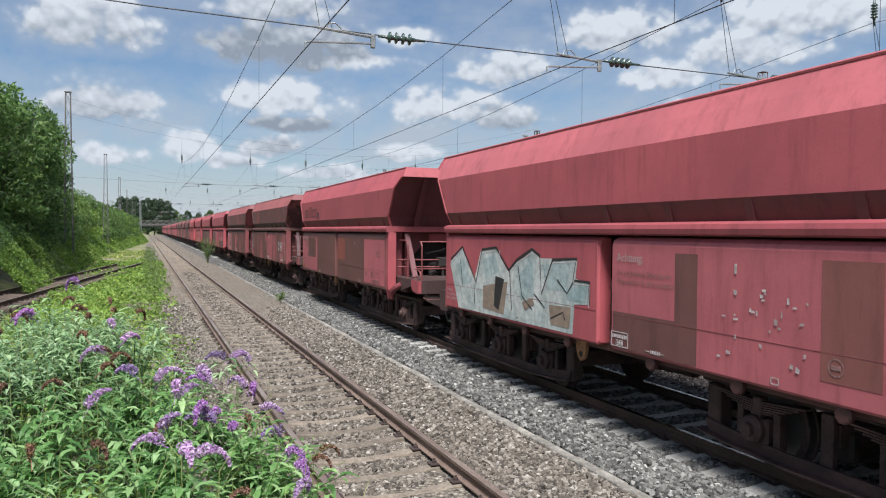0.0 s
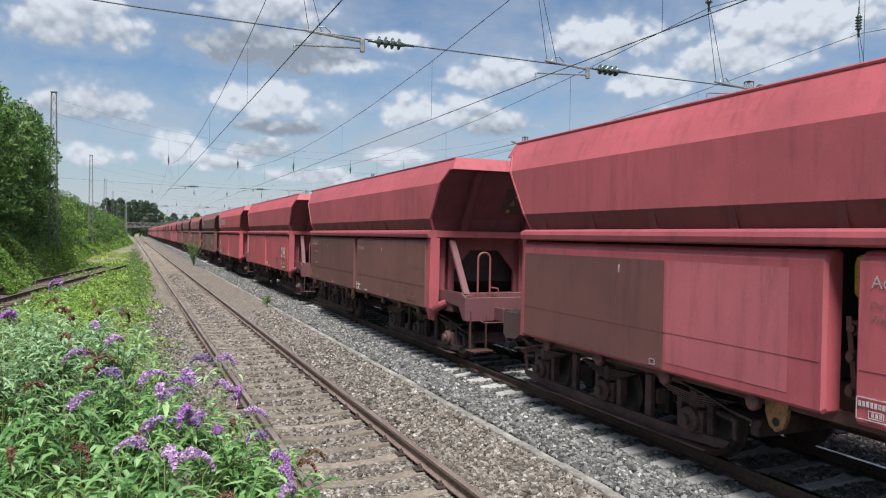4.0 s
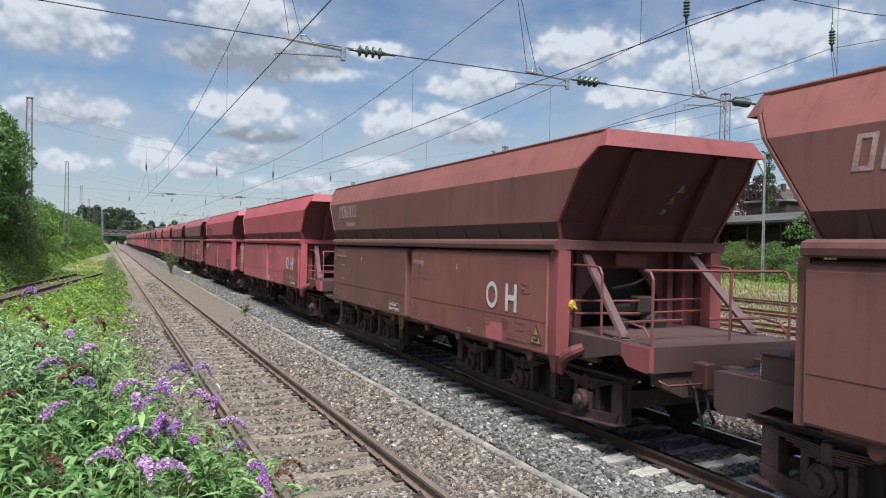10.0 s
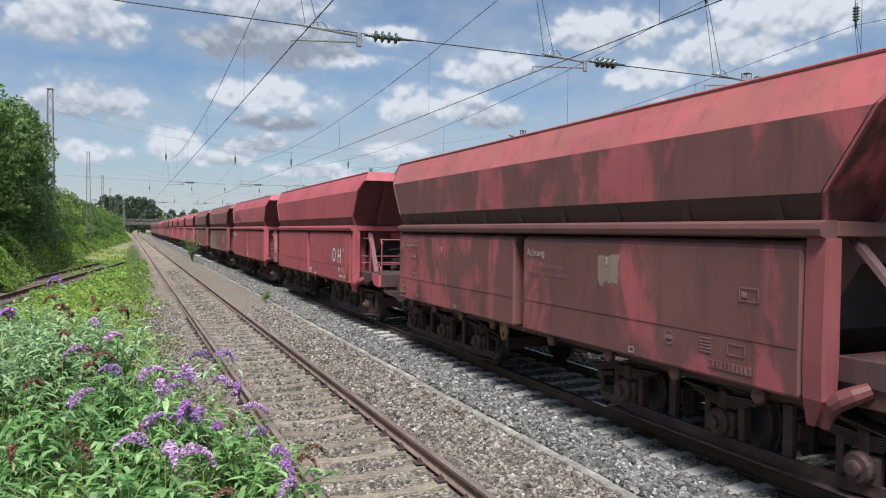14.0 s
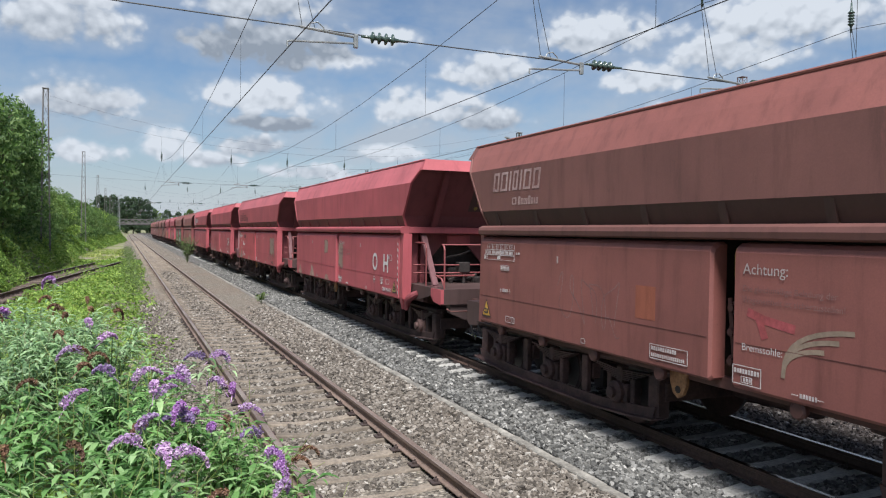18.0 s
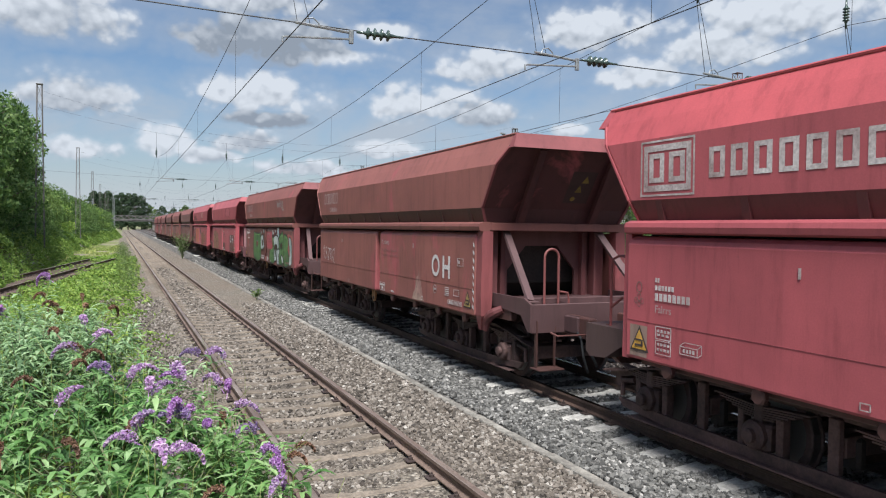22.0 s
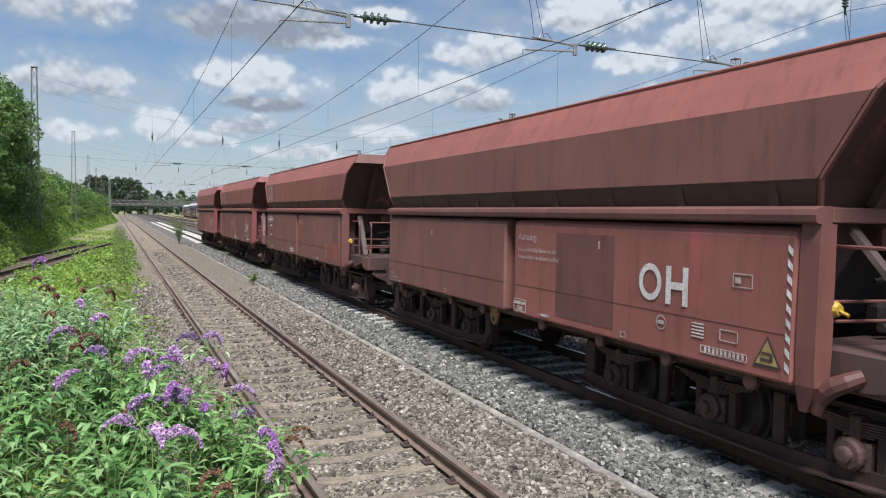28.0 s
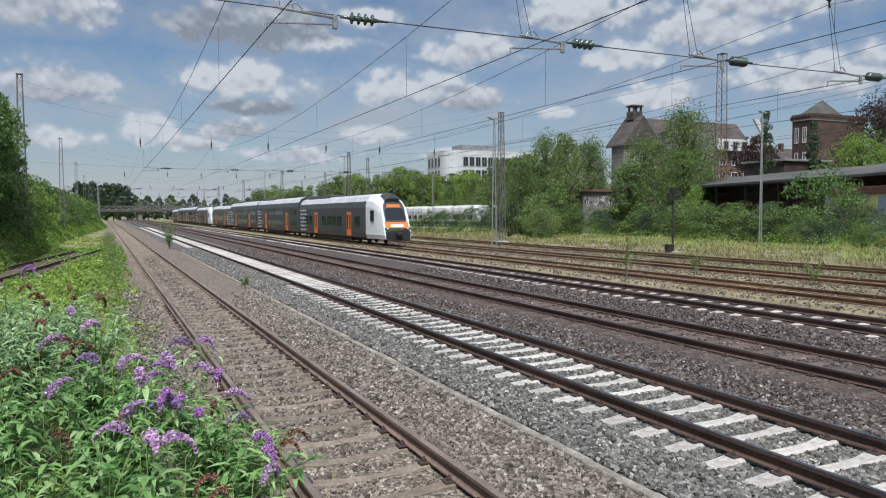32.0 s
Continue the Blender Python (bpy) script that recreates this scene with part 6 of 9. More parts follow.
def w(k, y0, y1, z0, z1, col):
    d = .12 * (y1 - y0) + .08
    base = LOOKS[k][2 if y0 < 5.6 else 3]
    if col == E and z0 < 1.35:      # splashed from below: a mound with an uneven crest
        n, top = 9, z1 + .05
        crest = [(y0 + (y1 - y0) * i / n, 1.06 + (top - 1.06) * max(.05, math.sin(math.pi * i / n) ** 1.3 * (1 + .5 * noise.noise((y0 * 3 + i * .7, k, 0))))) for i in range(n + 1)]
        s = Shape()
        x = depth(k)
        s.face([(x, y, z) for y, z in [(y0, 1.055)] + curved(crest, n=3) + [(y1, 1.055)]])
        return part("weathered_patch", s, M["fill_splash"], WAGONS[k])
    if col != E:
        col = tuple(a * .6 + b * .4 for a, b in zip(col, base))
    return soft_field(k, depth(k), max(.25, y0 - d), min(11.05, y1 + d), max(1.055, z0 - .16), min(2.30, z1 + .16), col, "weathered_patch")


def strokes(k, lines, width, mat, name):
    """Painted lines as mitred ribbons, each a hair before the last."""
    s = Shape()
    x = depth(k)
    for n, line in enumerate(lines):
        p = [Vector(q) for q in line]
        p = [q for i, q in enumerate(p) if i == 0 or (q - p[i - 1]).length > 1e-4]
        if len(p) < 2:
            continue
        rib = []
        for i, q in enumerate(p):
            d0 = (q - p[i - 1]).normalized() if i else (p[1] - q).normalized()
            d1 = (p[i + 1] - q).normalized() if i + 1 < len(p) else d0
            d = d0 + d1
            d = d.normalized() if d.length > .3 else d0
            nn = Vector((-d.y, d.x)) * width / 2
            rib.append((q + nn, q - nn))
        xx = x - .00004 * n
        for (a, b_), (c, d) in zip(rib, rib[1:]):
            s.face([(xx, a.x, a.y), (xx, c.x, c.y), (xx, d.x, d.y), (xx, b_.x, b_.y)])
    o = part(name, s, M[mat], WAGONS[k])
    o["kind"] = "stuff"
    return o


def field(k, ring, mat):
    s = Shape()
    x = depth(k)
    s.face([(x, y, z) for y, z in ring])
    return part("graffiti_shape", s, M[mat], WAGONS[k], "sprayed graffiti field")


def curved(pts, closed=False, n=5):
    """A soft curve through a few corner points."""
    p = [Vector(q) for q in pts]
    m = len(p)
    out = []
    for i in range(m if closed else m - 1):
        a, b, c, d = (p[(i + j - 1) % m] if closed else p[min(max(i + j - 1, 0), m - 1)] for j in range(4))
        for t in [j / n for j in range(n)]:
            out.append(tuple(.5 * (2 * b + (c - a) * t + (2 * a - 5 * b + 4 * c - d) * t * t + (3 * b - a - 3 * c + d) * t ** 3)))
    return out if closed else out + [tuple(p[-1])]


def rounded(k, corners, mat, edge=None):
    """A sprayed field with soft corners, outlined if edge is given."""
    ring = curved(corners, True)
    field(k, ring, mat)
    if edge:
        strokes(k, [ring + [ring[0]]], .05, edge, "graffiti_outline")
        if mat != "outline_brown":
            cy, cz = sum(y for y, z in ring) / len(ring), sum(z for y, z in ring) / len(ring)
            strokes(k, [[(cy + (y - cy) * .82, cz + (z - cz) * .82) for y, z in ring[:len(ring) // 2]]], .022, "fill_lime" if mat == "fill_green" else "fill_ice", "graffiti_highlight")


def bubble(k, c, r):
    ring = [(c[0] + r * math.cos(a), c[1] + r * .9 * math.sin(a)) for a in [2 * math.pi * j / 14 for j in range(14)]]
    field(k, ring, "fill_ice")
    strokes(k, [ring[2:7]], .016, "white", "graffiti_highlight")


def flakes(k, a, b, n):
    """Small places where the paint has flaked down to a pale primer."""
    r = random.Random(k + 90)
    s, x = Shape(), depth(k)
    for _ in range(n):
        y, z = r.uniform(b[0], a[0]), min(a[1], b[1]) + abs(a[1] - b[1]) * r.random()
        w_, h_ = r.uniform(.015, .06), r.uniform(.015, .07)
        s.face([(x, y + w_ * r.uniform(-.2, .2), z), (x, y + w_, z + h_ * r.uniform(-.3, .3)), (x, y + w_ * r.uniform(.6, 1.2), z + h_), (x, y, z + h_ * r.uniform(.6, 1))])
    part("flaked_paint", s, M["stencil"], WAGONS[k])["kind"] = "stuff"


def scrawl(k, y0, y1, z0, z1, mat="white"):
    """A looping hand-drawn tag."""
    L, h, mid = y1 - y0, z1 - z0, (z0 + z1) / 2
    loop = lambda t, q: (y1 - L * (t + .07 * math.sin(2 * math.pi * 5.5 * t + q)), mid + h * (.40 * math.sin(2 * math.pi * 4.2 * t + q * 1.7) + .10 * math.sin(2 * math.pi * 9 * t)))
    one = [loop(.62 * i / 70, .3) for i in range(71)]
    two = [loop(.55 + .42 * i / 50, 2.1) for i in range(51)]
    tail = [(y1 - L * (.78 + .2 * t), mid - h * (.3 + .25 * t) + h * .1 * math.sin(6 * t)) for t in [i / 12 for i in range(13)]]
    strokes(k, [one, two, tail], .016, mat, "scrawl")


def arcs(k, y0, y1, z0, z1):
    for q in (1, .8, .6):
        strokes(k, [[(y0 + (y1 - y0) * q * (1 - math.cos(a)), z0 + (z1 - z0) * q * math.sin(a) ** .7) for a in [1.5 * j / 9 for j in range(10)]]], .045, "fill_dust", "sprayed_arc")


def arch(k, y0, y1, z0, z1):
    strokes(k, [[(y0, z0), (y0, z1 - .12), (y0 + .1, z1), (y1 - .1, z1), (y1, z1 - .12), (y1, z0)]], .09, "fill_dust", "sprayed_arch")
    patch(k, y0 + .2, y1 - .12, z0 + .05, z1 - .12, (.29, .065, .06))


def repaint():
    patch(-1, 3.74, 4.11, 1.06, 2.30, K)
    patch(-1, 4.04, 5.30, 1.06, 1.52, K)
    patch(-1, 1.54, 2.14, 1.22, 2.30, N)
    patch(0, 8.38, 11.05, 1.09, 2.30, P)
    patch(0, 8.66, 9.97, 1.56, 2.28, K)
    patch(0, 4.36, 5.33, 1.63, 2.30, (.25, .066, .05))
    patch(0, 0.24, 2.19, 1.10, 2.30, P)
    patch(1, 3.95, 5.33, 1.38, 2.30, P)
    patch(1, 3.05, 3.50, 1.09, 2.30, P)
    patch(1, 10.0, 11.03, 1.09, 1.47, (.17, .04, .04))
    patch(1, 3.78, 5.32, 1.75, 2.30, P)
    patch(1, 4.08, 4.82, 1.07, 1.60, P)
    w(2, 4.18, 5.33, 1.63, 2.30, P)
    patch(2, 8.20, 11.05, 1.06, 2.30, P)
    patch(2, 8.72, 9.24, 1.35, 1.99, K)
    w(2, 4.25, 5.29, 1.67, 2.30, P)
    patch(3, 6.04, 7.73, 1.14, 2.30, P)
    patch(3, 7.77, 11.00, 1.06, 2.30, K)
    patch(3, 0.32, 3.96, 1.08, 1.62, K)
    patch(3, 0.24, 0.66, 1.11, 2.30, K)
    patch(5, 1.67, 1.92, 1.66, 2.02, K)
    patch(5, 2.47, 2.74, 1.07, 1.54, K)
    patch(5, 1.07, 1.33, 1.08, 1.51, K)
    w(6, 9.27, 9.75, 1.06, 1.36, E)
    patch(6, 7.80, 8.45, 1.18, 1.56, K)
    patch(6, 0.62, 3.08, 1.15, 2.30, R)
    patch(9, 4.17, 5.24, 1.87, 2.25, R)
    patch(10, 1.48, 2.04, 1.06, 1.34, P)
    patch(11, 0.45, 2.51, 1.06, 1.60, N)
    patch(11, 0.38, 0.94, 1.34, 2.30, N)
    patch(12, 0.36, 1.78, 1.06, 1.61, K)
    patch(12, 4.76, 5.33, 1.06, 1.48, K)
    patch(12, 5.87, 6.69, 1.06, 1.75, K)
    patch(12, 8.79, 11.01, 1.63, 2.30, N)
    patch(13, 1.72, 3.07, 1.50, 2.30, K)
    patch(13, 0.25, 4.60, 1.06, 1.50, K)
    patch(13, 3.4, 3.62, 1.3, 2.22, P, .5)
    patch(13, 4.58, 5.33, 1.23, 2.30, P)
    w(14, 3.02, 3.35, 1.97, 2.30, E)
    scrawl(18, 7.15, 8.64, 1.32, 2.02, "stencil_worn")
    patch(18, 6.52, 6.88, 1.55, 1.94, (.28, .085, .05))
    strokes(18, [((5.16, 1.80), (4.95, 1.74), (4.60, 1.69)), ((5.02, 1.76), (4.98, 1.66), (4.94, 1.56))], .085, "fill_scarlet", "sprayed_blotch")
    arcs(18, 4.72, 3.95, 1.23, 1.73)
    w(19, 6.66, 6.95, 1.94, 2.25, E)
    w(19, 10.21, 10.72, 1.08, 1.30, E)
    w(19, 8.36, 8.97, 1.06, 1.37, E)
    w(19, 6.44, 7.00, 1.06, 1.18, E)
    w(19, 4.96, 5.33, 1.58, 2.30, E)
    w(20, 0.72, 1.56, 1.52, 2.13, E)
    w(20, 9.67, 10.62, 1.07, 1.50, E)
    w(20, 7.25, 7.79, 1.07, 1.23, E)
    patch(20, 8.68, 9.16, 2.11, 2.29, K)
    patch(20, 5.92, 6.07, 1.87, 2.19, K)
    w(21, 9.96, 10.82, 1.06, 1.29, E)
    w(21, 8.04, 8.91, 1.06, 1.40, E)
    patch(22, 10.68, 10.99, 1.06, 1.43, E)
    w(23, 2.56, 3.19, 1.10, 1.54, E)
    patch(24, 4.08, 5.33, 1.61, 2.30, R)
    scrawl(23, 9.38, 10.72, 1.56, 1.99)
    patch(25, 0.61, 2.32, 1.08, 2.03, K)
    patch(25, 4.27, 5.33, 1.06, 1.52, K)
    patch(26, 4.41, 5.33, 1.88, 2.30, K)
    patch(26, 9.08, 10.34, 1.16, 2.30, K)
    patch(26, 6.01, 8.73, 1.18, 2.30, O)
    patch(26, 0.24, 0.71, 1.29, 2.30, N)
    patch(29, 2.86, 4.17, 1.14, 2.30, K)
    patch(30, 4.46, 5.33, 1.62, 2.30, (.25, .085, .07))
    patch(30, 0.31, 1.76, 1.14, 1.62, (.27, .085, .068))
    arch(32, 3.10, 3.77, 1.06, 1.51)
    w(32, 6.78, 7.17, 1.22, 1.56, E)
    w(31, 6.21, 6.71, 1.55, 1.96, E)
    # green and white piece with bubbles on a red ground
    rounded(24, ((4.03, 2.33), (1.84, 2.33), (1.80, 1.07), (4.60, 1.07), (4.62, 1.51), (4.04, 1.59)), "fill_red")
    rounded(24, ((8.55, 2.33), (5.85, 2.33), (5.81, 1.17), (8.58, 1.15)), "fill_red")
    patch(24, 0.26, 1.30, 1.08, 2.28, (.34, .10, .09), .12, "graffiti_ground")
    rounded(24, ((4.62, 1.50), (3.93, 1.67), (4.06, 2.12), (3.86, 2.12), (3.65, 1.83), (3.69, 1.40), (3.62, 1.08), (4.60, 1.07)), "fill_green", "outline")
    rounded(24, ((2.63, 1.81), (2.58, 2.17), (2.22, 2.27), (1.84, 2.24), (1.80, 1.08), (2.17, 1.06), (2.58, 1.06), (2.62, 1.44)), "fill_green", "outline")
    rounded(24, ((1.75, 2.14), (1.2, 2.2), (.85, 1.95), (1.0, 1.7), (.75, 1.4), (.8, 1.1), (1.7, 1.1)), "fill_green", "outline")
    rounded(24, ((.8, 2.1), (.34, 2.0), (.3, 1.2), (.75, 1.15), (.62, 1.6)), "fill_white", "outline")
    rounded(24, ((3.78, 2.01), (3.48, 2.16), (2.99, 2.15), (2.72, 2.00), (2.69, 1.74), (2.82, 1.56), (3.13, 1.60), (3.15, 1.26), (3.55, 1.14), (3.69, 1.50), (3.60, 1.71)), "fill_white", "outline")
    rounded(24, ((3.53, 1.75), (3.32, 1.82), (3.01, 1.76), (3.03, 1.62), (3.26, 1.62), (3.33, 1.33), (3.47, 1.43)), "outline_brown", "outline")
    rounded(24, ((3.11, 1.60), (2.55, 1.63), (2.70, 1.42), (2.67, 1.06), (3.02, 1.07), (3.04, 1.35)), "fill_white", "outline")
    rounded(24, ((2.34, 1.84), (2.05, 1.89), (2.00, 1.76), (2.20, 1.69), (2.34, 1.74)), "outline_brown", "outline")
    rounded(24, ((2.19, 1.43), (1.96, 1.38), (1.81, 1.28), (1.80, 1.12), (1.95, 1.13), (2.11, 1.25)), "fill_white", "outline")
    rounded(24, ((8.61, 2.23), (8.19, 2.23), (7.38, 2.22), (6.84, 2.14), (6.81, 1.10), (8.58, 1.15)), "fill_green", "outline")
    rounded(24, ((7.91, 1.84), (7.53, 1.90), (7.40, 1.77), (7.77, 1.59)), "fill_red", "outline")
    rounded(24, ((6.72, 2.07), (6.15, 2.15), (6.07, 1.92), (5.89, 1.67), (6.20, 1.55), (6.64, 1.55)), "fill_white", "outline")
    rounded(24, ((6.52, 1.95), (6.26, 1.94), (6.16, 1.70), (6.46, 1.73)), "outline_brown")
    bubble(24, (6.68, 2.24), 0.08)
    bubble(24, (6.50, 2.28), 0.05)
    bubble(24, (5.97, 2.33), 0.10)
    bubble(24, (3.84, 2.28), 0.10)
    bubble(24, (3.70, 2.25), 0.05)
    bubble(24, (2.77, 2.33), 0.17)
    bubble(24, (2.64, 2.20), 0.12)
    bubble(24, (3.30, 2.32), 0.06)
    bubble(24, (3.36, 2.33), 0.03)
    # tan round-topped lettering with brown arcs
    rounded(25, ((10.23, 1.80), (10.09, 2.17), (9.83, 2.16), (9.50, 2.19), (9.19, 2.15), (8.87, 2.18), (8.74, 2.20), (8.61, 1.99), (8.35, 2.12), (8.30, 2.02), (7.92, 2.06), (7.78, 1.92), (7.85, 1.73), (7.64, 1.62), (7.69, 1.06), (8.39, 1.09), (10.09, 1.08)), "fill_tan")
    strokes(25, [curved(((10.23, 1.76), (10.19, 2.08), (10.09, 2.19), (9.98, 2.14), (9.89, 1.85))), curved(((9.89, 1.85), (9.86, 2.15), (9.79, 2.18), (9.69, 2.10), (9.78, 1.89))), curved(((9.63, 1.83), (9.64, 2.10), (9.50, 2.18), (9.29, 2.13), (9.21, 1.83))), curved(((9.22, 1.93), (9.19, 2.11), (9.03, 2.18), (8.86, 2.13), (8.82, 1.90), (9.02, 1.87), (9.20, 1.91))), curved(((8.87, 2.17), (8.75, 2.22), (8.66, 2.16), (8.68, 1.93))), curved(((8.67, 1.89), (8.55, 2.06), (8.40, 2.12), (8.31, 2.04))), curved(((8.42, 1.83), (8.31, 1.99), (8.11, 2.06), (7.89, 2.06), (7.84, 1.97)))], .028, "outline_brown", "graffiti_outline")
    strokes(25, [curved(((9.06, 1.45), (9.06, 1.79), (8.95, 1.86), (8.82, 1.81), (8.73, 1.17))), curved(((8.26, 1.50), (8.01, 1.66), (7.80, 1.72), (7.65, 1.64), (7.67, 1.24))), curved(((10.08, 1.74), (10.03, 1.22))), curved(((9.60, 1.80), (9.54, 1.34))), curved(((9.24, 1.76), (9.16, 1.28))), curved(((8.57, 1.69), (8.59, 1.47), (8.46, 1.17)))], .026, "outline_brown", "graffiti_outline")
    strokes(25, [curved(((7.15, 1.76), (6.96, 1.78), (6.83, 1.88), (6.84, 1.98))), curved(((7.75, 1.86), (7.40, 1.99))), curved(((7.11, 2.08), (6.93, 2.16))), curved(((6.65, 1.78), (6.40, 1.76))), curved(((7.50, 1.32), (7.38, 1.40), (7.25, 1.32), (7.32, 1.19), (7.47, 1.21), (7.50, 1.32))), curved(((7.24, 1.13), (7.17, 1.21), (6.99, 1.25))), curved(((10.91, 2.02), (10.68, 1.81))), curved(((10.58, 1.42), (10.38, 1.40), (10.41, 1.24), (10.58, 1.24)))], .014, "outline_brown", "graffiti_outline")
    rounded(25, ((9.71, 2.01), (9.59, 1.92), (9.70, 1.82), (9.80, 1.91)), "outline_brown")
    rounded(25, ((7.90, 1.94), (7.82, 1.86), (7.90, 1.77), (7.97, 1.85)), "outline_brown")
    rounded(25, ((9.26, 1.88), (9.15, 1.79), (9.26, 1.70), (9.35, 1.78)), "outline_brown")
    rounded(25, ((8.46, 1.66), (8.36, 1.58), (8.46, 1.49), (8.54, 1.56)), "outline_brown")
    # brown block lettering, outlined
    field(26, ((4.08, 1.89), (3.71, 2.06), (3.59, 1.99), (3.29, 2.02), (3.27, 1.88), (2.95, 1.95), (2.95, 2.04), (2.46, 2.12), (2.13, 2.05), (2.12, 1.79), (1.36, 1.87), (1.35, 1.34), (1.59, 1.32), (2.33, 1.12), (3.79, 1.06)), "fill_rust")
    strokes(26, [((4.08, 1.89), (3.71, 2.06), (3.46, 1.46)), ((3.59, 1.99), (3.29, 2.02), (3.19, 1.29), (3.40, 1.29)), ((3.24, 1.89), (2.69, 1.96), (2.70, 1.22), (3.03, 1.19)), ((2.95, 1.95), (2.93, 2.04), (2.46, 2.12), (2.35, 1.73), (1.36, 1.87), (1.35, 1.34)), ((4.08, 1.89), (3.79, 1.06)), ((2.36, 2.04), (2.13, 2.05), (2.15, 1.81))], .04, "outline_brown", "graffiti_outline")
    strokes(26, [((2.38, 1.71), (2.33, 1.15)), ((2.63, 1.37), (2.39, 1.43)), ((3.04, 1.66), (2.79, 1.79)), ((3.00, 1.47), (2.78, 1.63)), ((1.84, 1.23), (1.55, 1.34))], .022, "outline_brown", "graffiti_outline")
    # silvery spiked lettering
    field(-1, ((10.83, 1.90), (10.22, 2.23), (9.64, 1.69), (9.38, 2.20), (8.78, 2.25), (8.31, 1.86), (7.97, 2.02), (7.47, 2.25), (7.18, 2.13), (6.16, 2.15), (6.21, 1.88), (5.85, 1.83), (5.86, 1.54), (6.23, 1.51), (6.27, 1.08), (10.40, 1.06)), "fill_white")
    field(-1, ((10.51, 1.87), (10.17, 2.01), (9.73, 1.60), (10.20, 1.50)), "fill_ice")
    field(-1, ((9.32, 2.04), (8.81, 2.13), (8.62, 1.85), (9.19, 1.68)), "fill_ice")
    field(-1, ((7.14, 2.03), (6.32, 2.09), (6.48, 1.67), (7.01, 1.66)), "fill_ice")
    field(-1, ((7.94, 1.82), (7.46, 2.11), (7.39, 1.54), (7.86, 1.43)), "fill_ice")
    field(-1, ((6.48, 1.73), (5.90, 1.79), (5.94, 1.57), (6.42, 1.56)), "fill_ice")
    field(-1, ((9.28, 1.56), (8.30, 1.70), (8.45, 1.13), (9.27, 1.16)), "fill_dust")
    field(-1, ((6.94, 1.44), (6.31, 1.46), (6.36, 1.15), (6.88, 1.15)), "fill_dust")
    field(-1, ((8.77, 1.77), (8.43, 1.73), (8.64, 1.18), (8.83, 1.24)), "outline")
    field(-1, ((7.79, 1.40), (7.45, 1.50), (7.38, 1.40), (7.69, 1.28)), "fill_dust")
    strokes(-1, [((10.79, 1.98), (10.22, 2.24), (9.58, 1.61), (9.32, 2.21), (8.75, 2.26), (8.26, 1.89), (7.97, 2.08), (7.47, 2.26), (7.23, 2.17), (7.17, 1.58), (6.83, 2.12), (6.18, 2.16), (6.26, 1.85), (5.85, 1.85), (5.86, 1.54))], .05, "outline", "graffiti_outline")
    strokes(-1, [((10.79, 1.93), (10.22, 2.19), (9.58, 1.56), (9.32, 2.16), (8.75, 2.21), (8.26, 1.84), (7.97, 2.03), (7.46, 2.21), (7.23, 2.12), (7.17, 1.54), (6.83, 2.08), (6.18, 2.12), (6.26, 1.81), (5.85, 1.81), (5.86, 1.50))], .02, "white", "graffiti_highlight")
    strokes(-1, [((10.20, 1.50), (10.31, 2.00)), ((7.94, 1.99), (7.79, 1.50), (7.45, 1.31)), ((7.39, 1.57), (7.06, 1.38)), ((6.71, 1.84), (6.42, 1.65), (6.26, 1.83)), ((6.88, 1.24), (6.53, 1.37), (6.47, 1.26)), ((8.23, 1.88), (8.15, 1.23)), ((9.67, 1.57), (9.63, 1.20))], .022, "outline", "graffiti_outline")
    # flaked paint
    flakes(-1, (3.38, 1.98), (2.22, 1.23), 26)
    # faded beige silhouette
    field(17, ((10.55, 1.68), (10.06, 1.85), (9.77, 2.33), (9.26, 2.03), (9.15, 2.29), (8.75, 2.33), (8.50, 2.25), (8.53, 2.02), (8.25, 2.28), (8.15, 1.88), (7.86, 1.82), (7.78, 1.69), (7.36, 1.72), (6.90, 1.67), (6.64, 1.55), (6.63, 1.06), (10.58, 1.07)), "fill_dust")
    field(17, ((7.80, 2.33), (7.37, 2.21), (6.97, 1.95), (6.72, 1.69), (6.60, 1.57), (6.96, 1.70), (7.36, 1.75), (7.80, 1.75)), "fill_dust")
    rounded(17, ((8.82, 1.73), (8.52, 1.72), (8.30, 1.69), (8.33, 1.56), (8.43, 1.41), (8.64, 1.60)), "outline_brown")
    strokes(17, [curved(((8.65, 1.81), (8.16, 1.87), (7.84, 1.79), (7.78, 1.69), (7.36, 1.72), (6.90, 1.67), (6.65, 1.55))), ((9.94, 1.77), (9.72, 2.23)), ((9.80, 1.77), (9.47, 2.06))], .02, "outline_brown", "graffiti_outline")
    for body, y, z in (("Mia", 8.78, 1.73), ("San", 7.86, 1.78), ("Sch", 6.92, 1.83)):
        o = part("scrawled_word", text_mesh(body, .40, M["outline"]), None, WAGONS[21])
        o.matrix_basis = Matrix.Translation((FACE - .01, y, z)) @ Matrix(((0, 0, -1, 0), (-1.12, -.18, 0, 0), (.06, 1, 0, 0), (0, 0, 0, 1)))
    # faded fields on the hoppers themselves
    for k, y0, y1, z0, z1, c in HOPPER_FIELDS:
        soft_field(k, -1.511, y0 - .3, y1 + .3, max(2.95, z0 - .2), min(3.64, z1 + .2), c, "faded_field")


